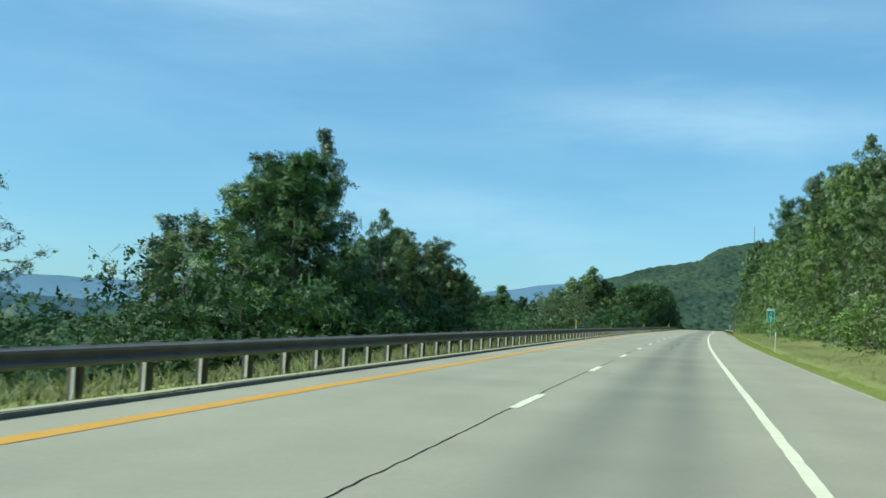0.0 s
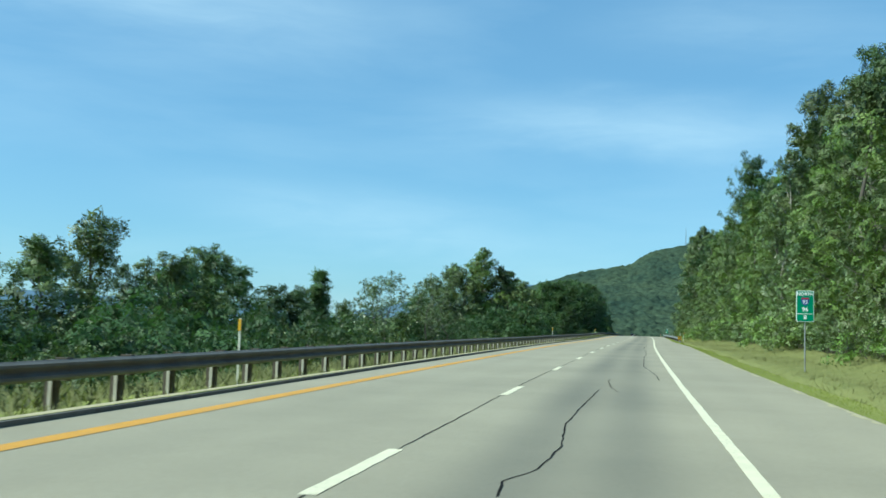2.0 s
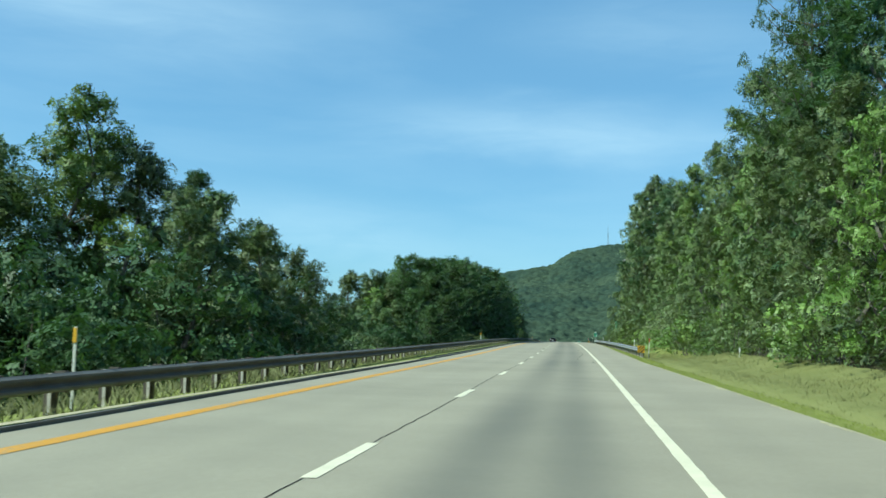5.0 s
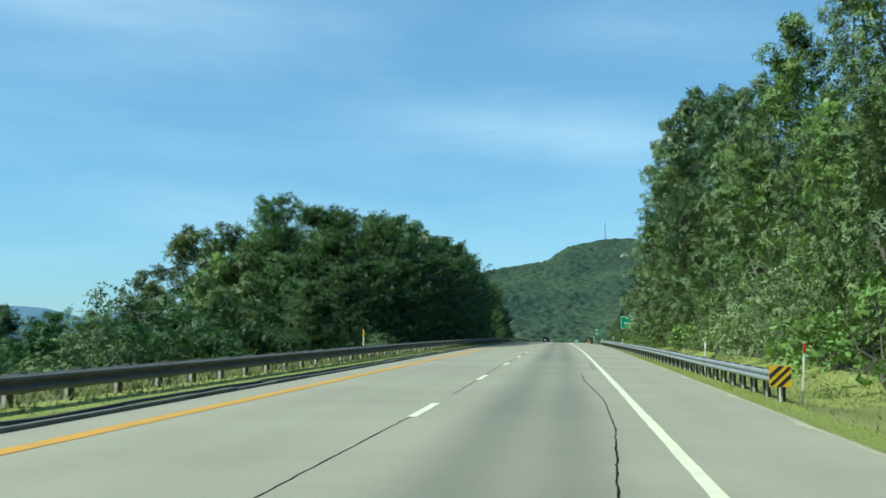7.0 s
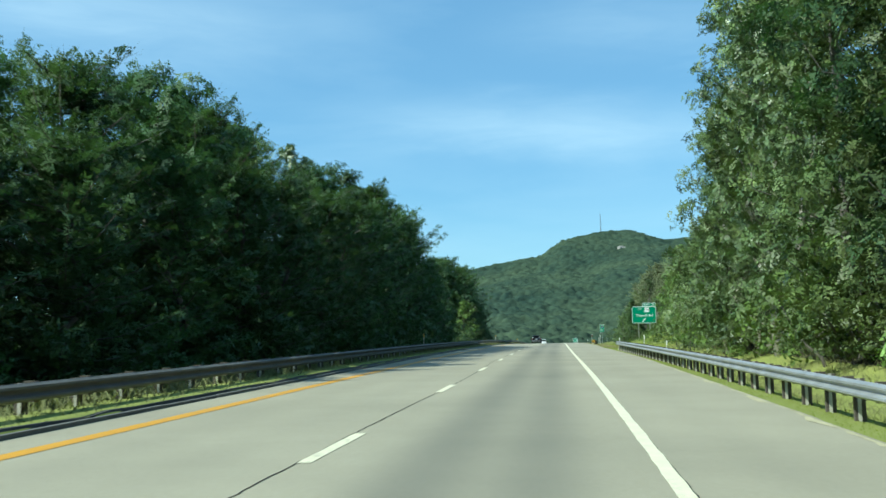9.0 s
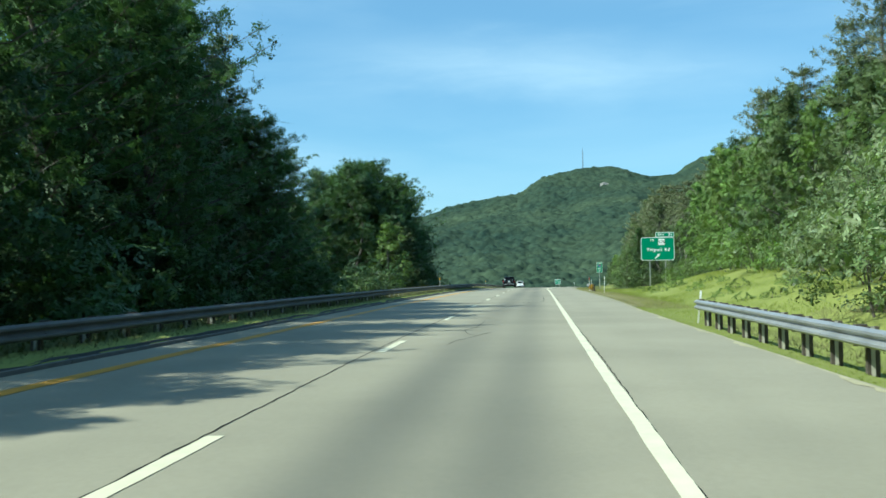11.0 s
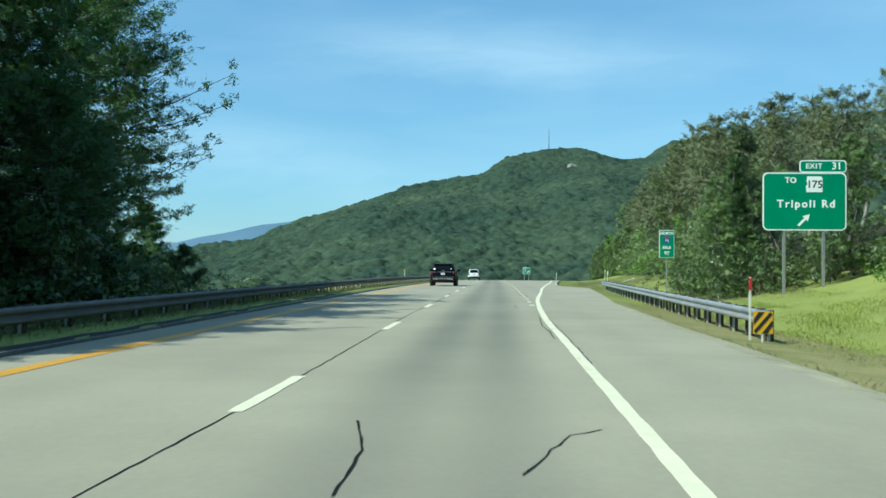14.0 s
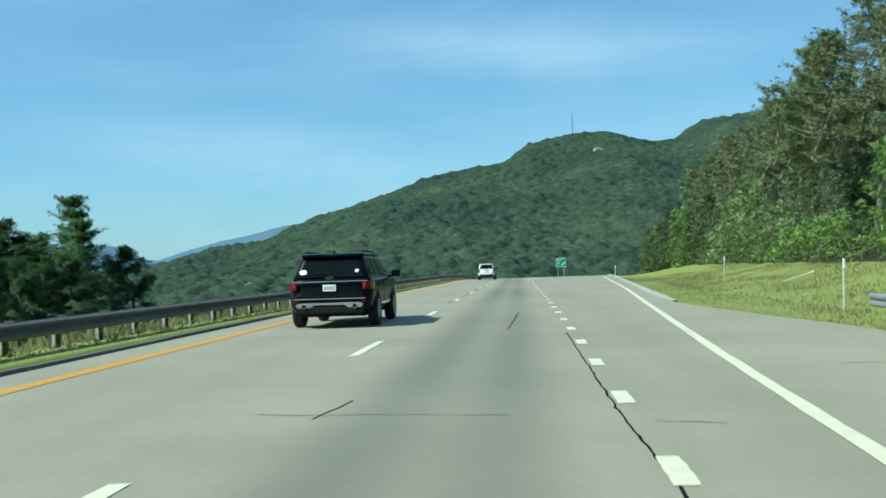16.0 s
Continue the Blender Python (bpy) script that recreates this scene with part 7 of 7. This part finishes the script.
# ---- a house in the valley ----
def make_house(x, y, turn):
    wall_mat = material("white_clapboard", (0.58, 0.57, 0.55), (0.48, 0.47, 0.45), rough=0.8, scale=1.0, stretch=(1, 1, 8))
    roof_mat = material("grey_shingle_roof", (0.16, 0.15, 0.15), (0.1, 0.1, 0.1), rough=0.9, scale=2)
    house = root("house", "white clapboard house with a grey roof down in the valley", "house", m=Matrix.Translation((x, y, hill_z(x, y) - 7.4)) @ Matrix.Rotation(radians(turn), 4, "Z") @ Matrix.Scale(0.72, 4))
    house_wall = Shape().prism([(-4, 0), (4, 0), (4, 5.4), (0, 8.4), (-4, 5.4)], -5.5, 5.5)
    part("wall", house_wall.mesh("wall", wall_mat), house)
    for side in (-1, 1):
        part("roof", Shape().prism([(side * 4.5, 5.15), (side * 4.5, 5.35), (0, 8.75), (0, 8.5)], -5.9, 5.9).mesh("roof", roof_mat), house)
    for x in (-2.2, 2.2):
        for z in (1.7, 4.2):
            w = part("window", Shape().box((0, 0, 0), (1.0, 0.1, 1.4)).mesh("window", DARK_GLASS), house, at=Matrix.Translation((x, -5.5, z)))
            part("frame", Shape().box((0, -0.03, 0.75), (1.2, 0.1, 0.1)).box((0, -0.03, -0.75), (1.2, 0.1, 0.1)).mesh("frame", SIGN_WHITE), w)
    part("chimney", Shape().box((1.2, 2, 8.4), (0.7, 0.7, 1.8)).mesh("chimney", material("chimney_brick", (0.3, 0.12, 0.08), rough=0.9, scale=5)), house)


make_house(-141, 950, 25)
make_house(-152, 962, -15)


# ---- grass ----
def make_grass(name, label, seed, count, place, tall, mat=GRASS, bed=None):
    """Blades of grass, each a bent triangle, where place(rng) puts them."""
    rng = np.random.default_rng(seed)
    u, y = place(rng, count)
    x, z = u + road_x(y), ground_z(u, y)
    if bed:
        z = z + np.maximum(bed(u, y) - 0.06, 0)
    h = tall(rng, u, y)
    a = rng.uniform(0, math.tau, count)
    w = 0.014 + 0.03 * h
    base = np.stack([x, y, z - 0.03], 1)
    side = np.stack([np.cos(a), np.sin(a), np.zeros(count)], 1) * w[:, None]
    tip = base + np.stack([rng.normal(scale=0.7, size=count) * h, rng.normal(scale=0.7, size=count) * h, h + 0.03], 1)
    verts = np.stack([base - side, base + side, tip], 1)
    lit = np.stack([np.cos(a) * 0.35, np.sin(a) * 0.35, np.ones(count)], 1)
    me = triangles(name, verts, unit(lit), mat, facing=(-0.4, -1.0, 0.5))
    tagged(part(name, me), label, "grass", kind="stuff")


def right_verge(rng, n):
    y = rng.uniform(-5, 338, n)
    ragged = 0.22 + 0.16 * np.sin(y * 0.9) * np.sin(y * 0.37 + 1) + 0.08 * np.sin(y * 3.1)
    return edge(y) + ragged + 2.0 * rng.uniform(0, 1, n), y


def tall_verge(rng, n):
    y = rng.uniform(-5, 338, n)
    return edge(y) + 2.0 + 4.9 * rng.uniform(0, 1, n), y


def bank(rng, n):
    y = rng.uniform(338, 436, n)
    return edge(y) + 0.05 + 12.5 * rng.uniform(0, 1, n), y


def foot_of_bank(rng, n):
    y = rng.uniform(348, 428, n)
    return edge(y) + 0.65 + 2.9 * rng.uniform(0, 1, n), y


def exit_verge(rng, n):
    y = rng.uniform(436, 540, n)
    return edge(y) + 0.1 + 11.0 * rng.uniform(0, 1, n), y


def left_verge(rng, n):
    y = rng.uniform(5, 560, n)
    return KERB_U - 0.2 - 4.6 * rng.uniform(0, 1, n) ** 1.2, y


def tall_bed(u, y):
    """How high the matted tall grass stands between the mown verge and the wood."""
    d = np.asarray(u - edge(y))
    start = 1.95 + 0.12 * np.sin(y * 0.31) + 0.08 * np.sin(y * 0.83 + 1)
    full = np.interp(y, [-20, 208, 222], [1, 1, 0])
    return full * np.interp(d - start, [0, 0.3, 0.9, 2.4, 4.6, 5.4], [0, 0.20, 0.36, 0.42, 0.34, 0.02])


def make_tall_bed():
    """The matted body of the tall grass, an uneven surface that the blades stand on."""
    ys = np.arange(-10, 223, 0.4)
    ds = np.array([1.7, 1.85, 2.0, 2.12, 2.25, 2.5, 2.8, 3.2, 3.7, 4.3, 5.0, 5.7, 6.4, 7.0])
    v = []
    for y in ys:
        for u in ds + float(edge(y)):
            up = float(tall_bed(u, y))
            up *= 1 + 0.22 * noise.noise((u * 1.6, y * 0.9, 0)) + 0.12 * noise.noise((u * 5, y * 4, 2))
            v.append((u + float(road_x(y)), y, float(ground_z(u, y)) + up - 0.02))
    n = len(ds)
    f = [(j * n + i, j * n + i + 1, (j + 1) * n + i + 1, (j + 1) * n + i) for j in range(len(ys) - 1) for i in range(n - 1)]
    tagged(part("matted_grass", Shape().add(v, f).mesh("matted_grass", MATTED, smooth=True, flip=False)), "matted tan-green tall grass below the wood", "grass", kind="stuff")


def short_tall(rng, u, y):
    d = np.where(u > 0, u - edge(y), (KERB_U - u))
    patchy = 0.75 + 0.25 * np.sin(u * 1.7 + y * 0.31) * np.sin(y * 0.23 + 1)
    return (0.035 + 0.085 * np.clip(d - 1.3, 0, 2.0)) * patchy * rng.uniform(0.5, 1.4, len(u)) + 0.03


def left_tall(rng, u, y):
    """Short by the kerb, knee high from the rail on."""
    d = KERB_U - u
    patchy = 0.8 + 0.2 * np.sin(u * 1.3 + y * 0.37) * np.sin(y * 0.19 + 1)
    return np.interp(d, [0.2, 0.6, 1.2, 2.5, 6.5], [0.05, 0.14, 0.30, 0.5, 0.55]) * patchy * rng.uniform(0.5, 1.25, len(u))


make_grass("verge_grass", "mown green roadside grass growing longer towards the wood", 61, 44000, right_verge, lambda rng, u, y: np.where(u - edge(y) < 1.5, 0.03, 0.05) * rng.uniform(0.6, 1.3, len(u)))
make_grass("tall_grass", "tall olive grass between mown verge and wood", 65, 56000, tall_verge, lambda rng, u, y: rng.uniform(0.07, 0.2, len(u)) * (0.85 + 0.25 * np.sin(u * 1.1 + y * 0.21)), PALE_GRASS, tall_bed)
MATTED = material("matted_tall_grass", (0.20, 0.208, 0.078), (0.15, 0.165, 0.056), rough=0.95, scale=0.7, fine=18, bump=0.5, bump_scale=26, stretch=(1, 1, 0.4), spec=0.1)
make_tall_bed()
make_grass("bank_grass", "long bright green grass on the roadside bank", 62, 62000, bank, lambda rng, u, y: 0.34 * short_tall(rng, u, y) + 0.02)
DRY_GRASS = material("dry_grass_blades", (0.33, 0.29, 0.145), (0.21, 0.215, 0.09), rough=0.85, scale=0.4, fine=3.0, per_piece=0.14, translucent=0.2, spec=0.1)
make_grass("dry_grass", "brown-olive dry grass along the foot of the bank", 66, 30000, foot_of_bank, lambda rng, u, y: rng.uniform(0.03, 0.09, len(u)), DRY_GRASS)
make_grass("exit_grass", "green grass beside the exit lane", 63, 34000, exit_verge, lambda rng, u, y: 0.45 * short_tall(rng, u, y) + 0.03, OLIVE_GRASS)
make_grass("median_grass", "rough olive grass along kerb and guardrail, tall behind the rail", 64, 72000, left_verge, left_tall, OLIVE_GRASS)
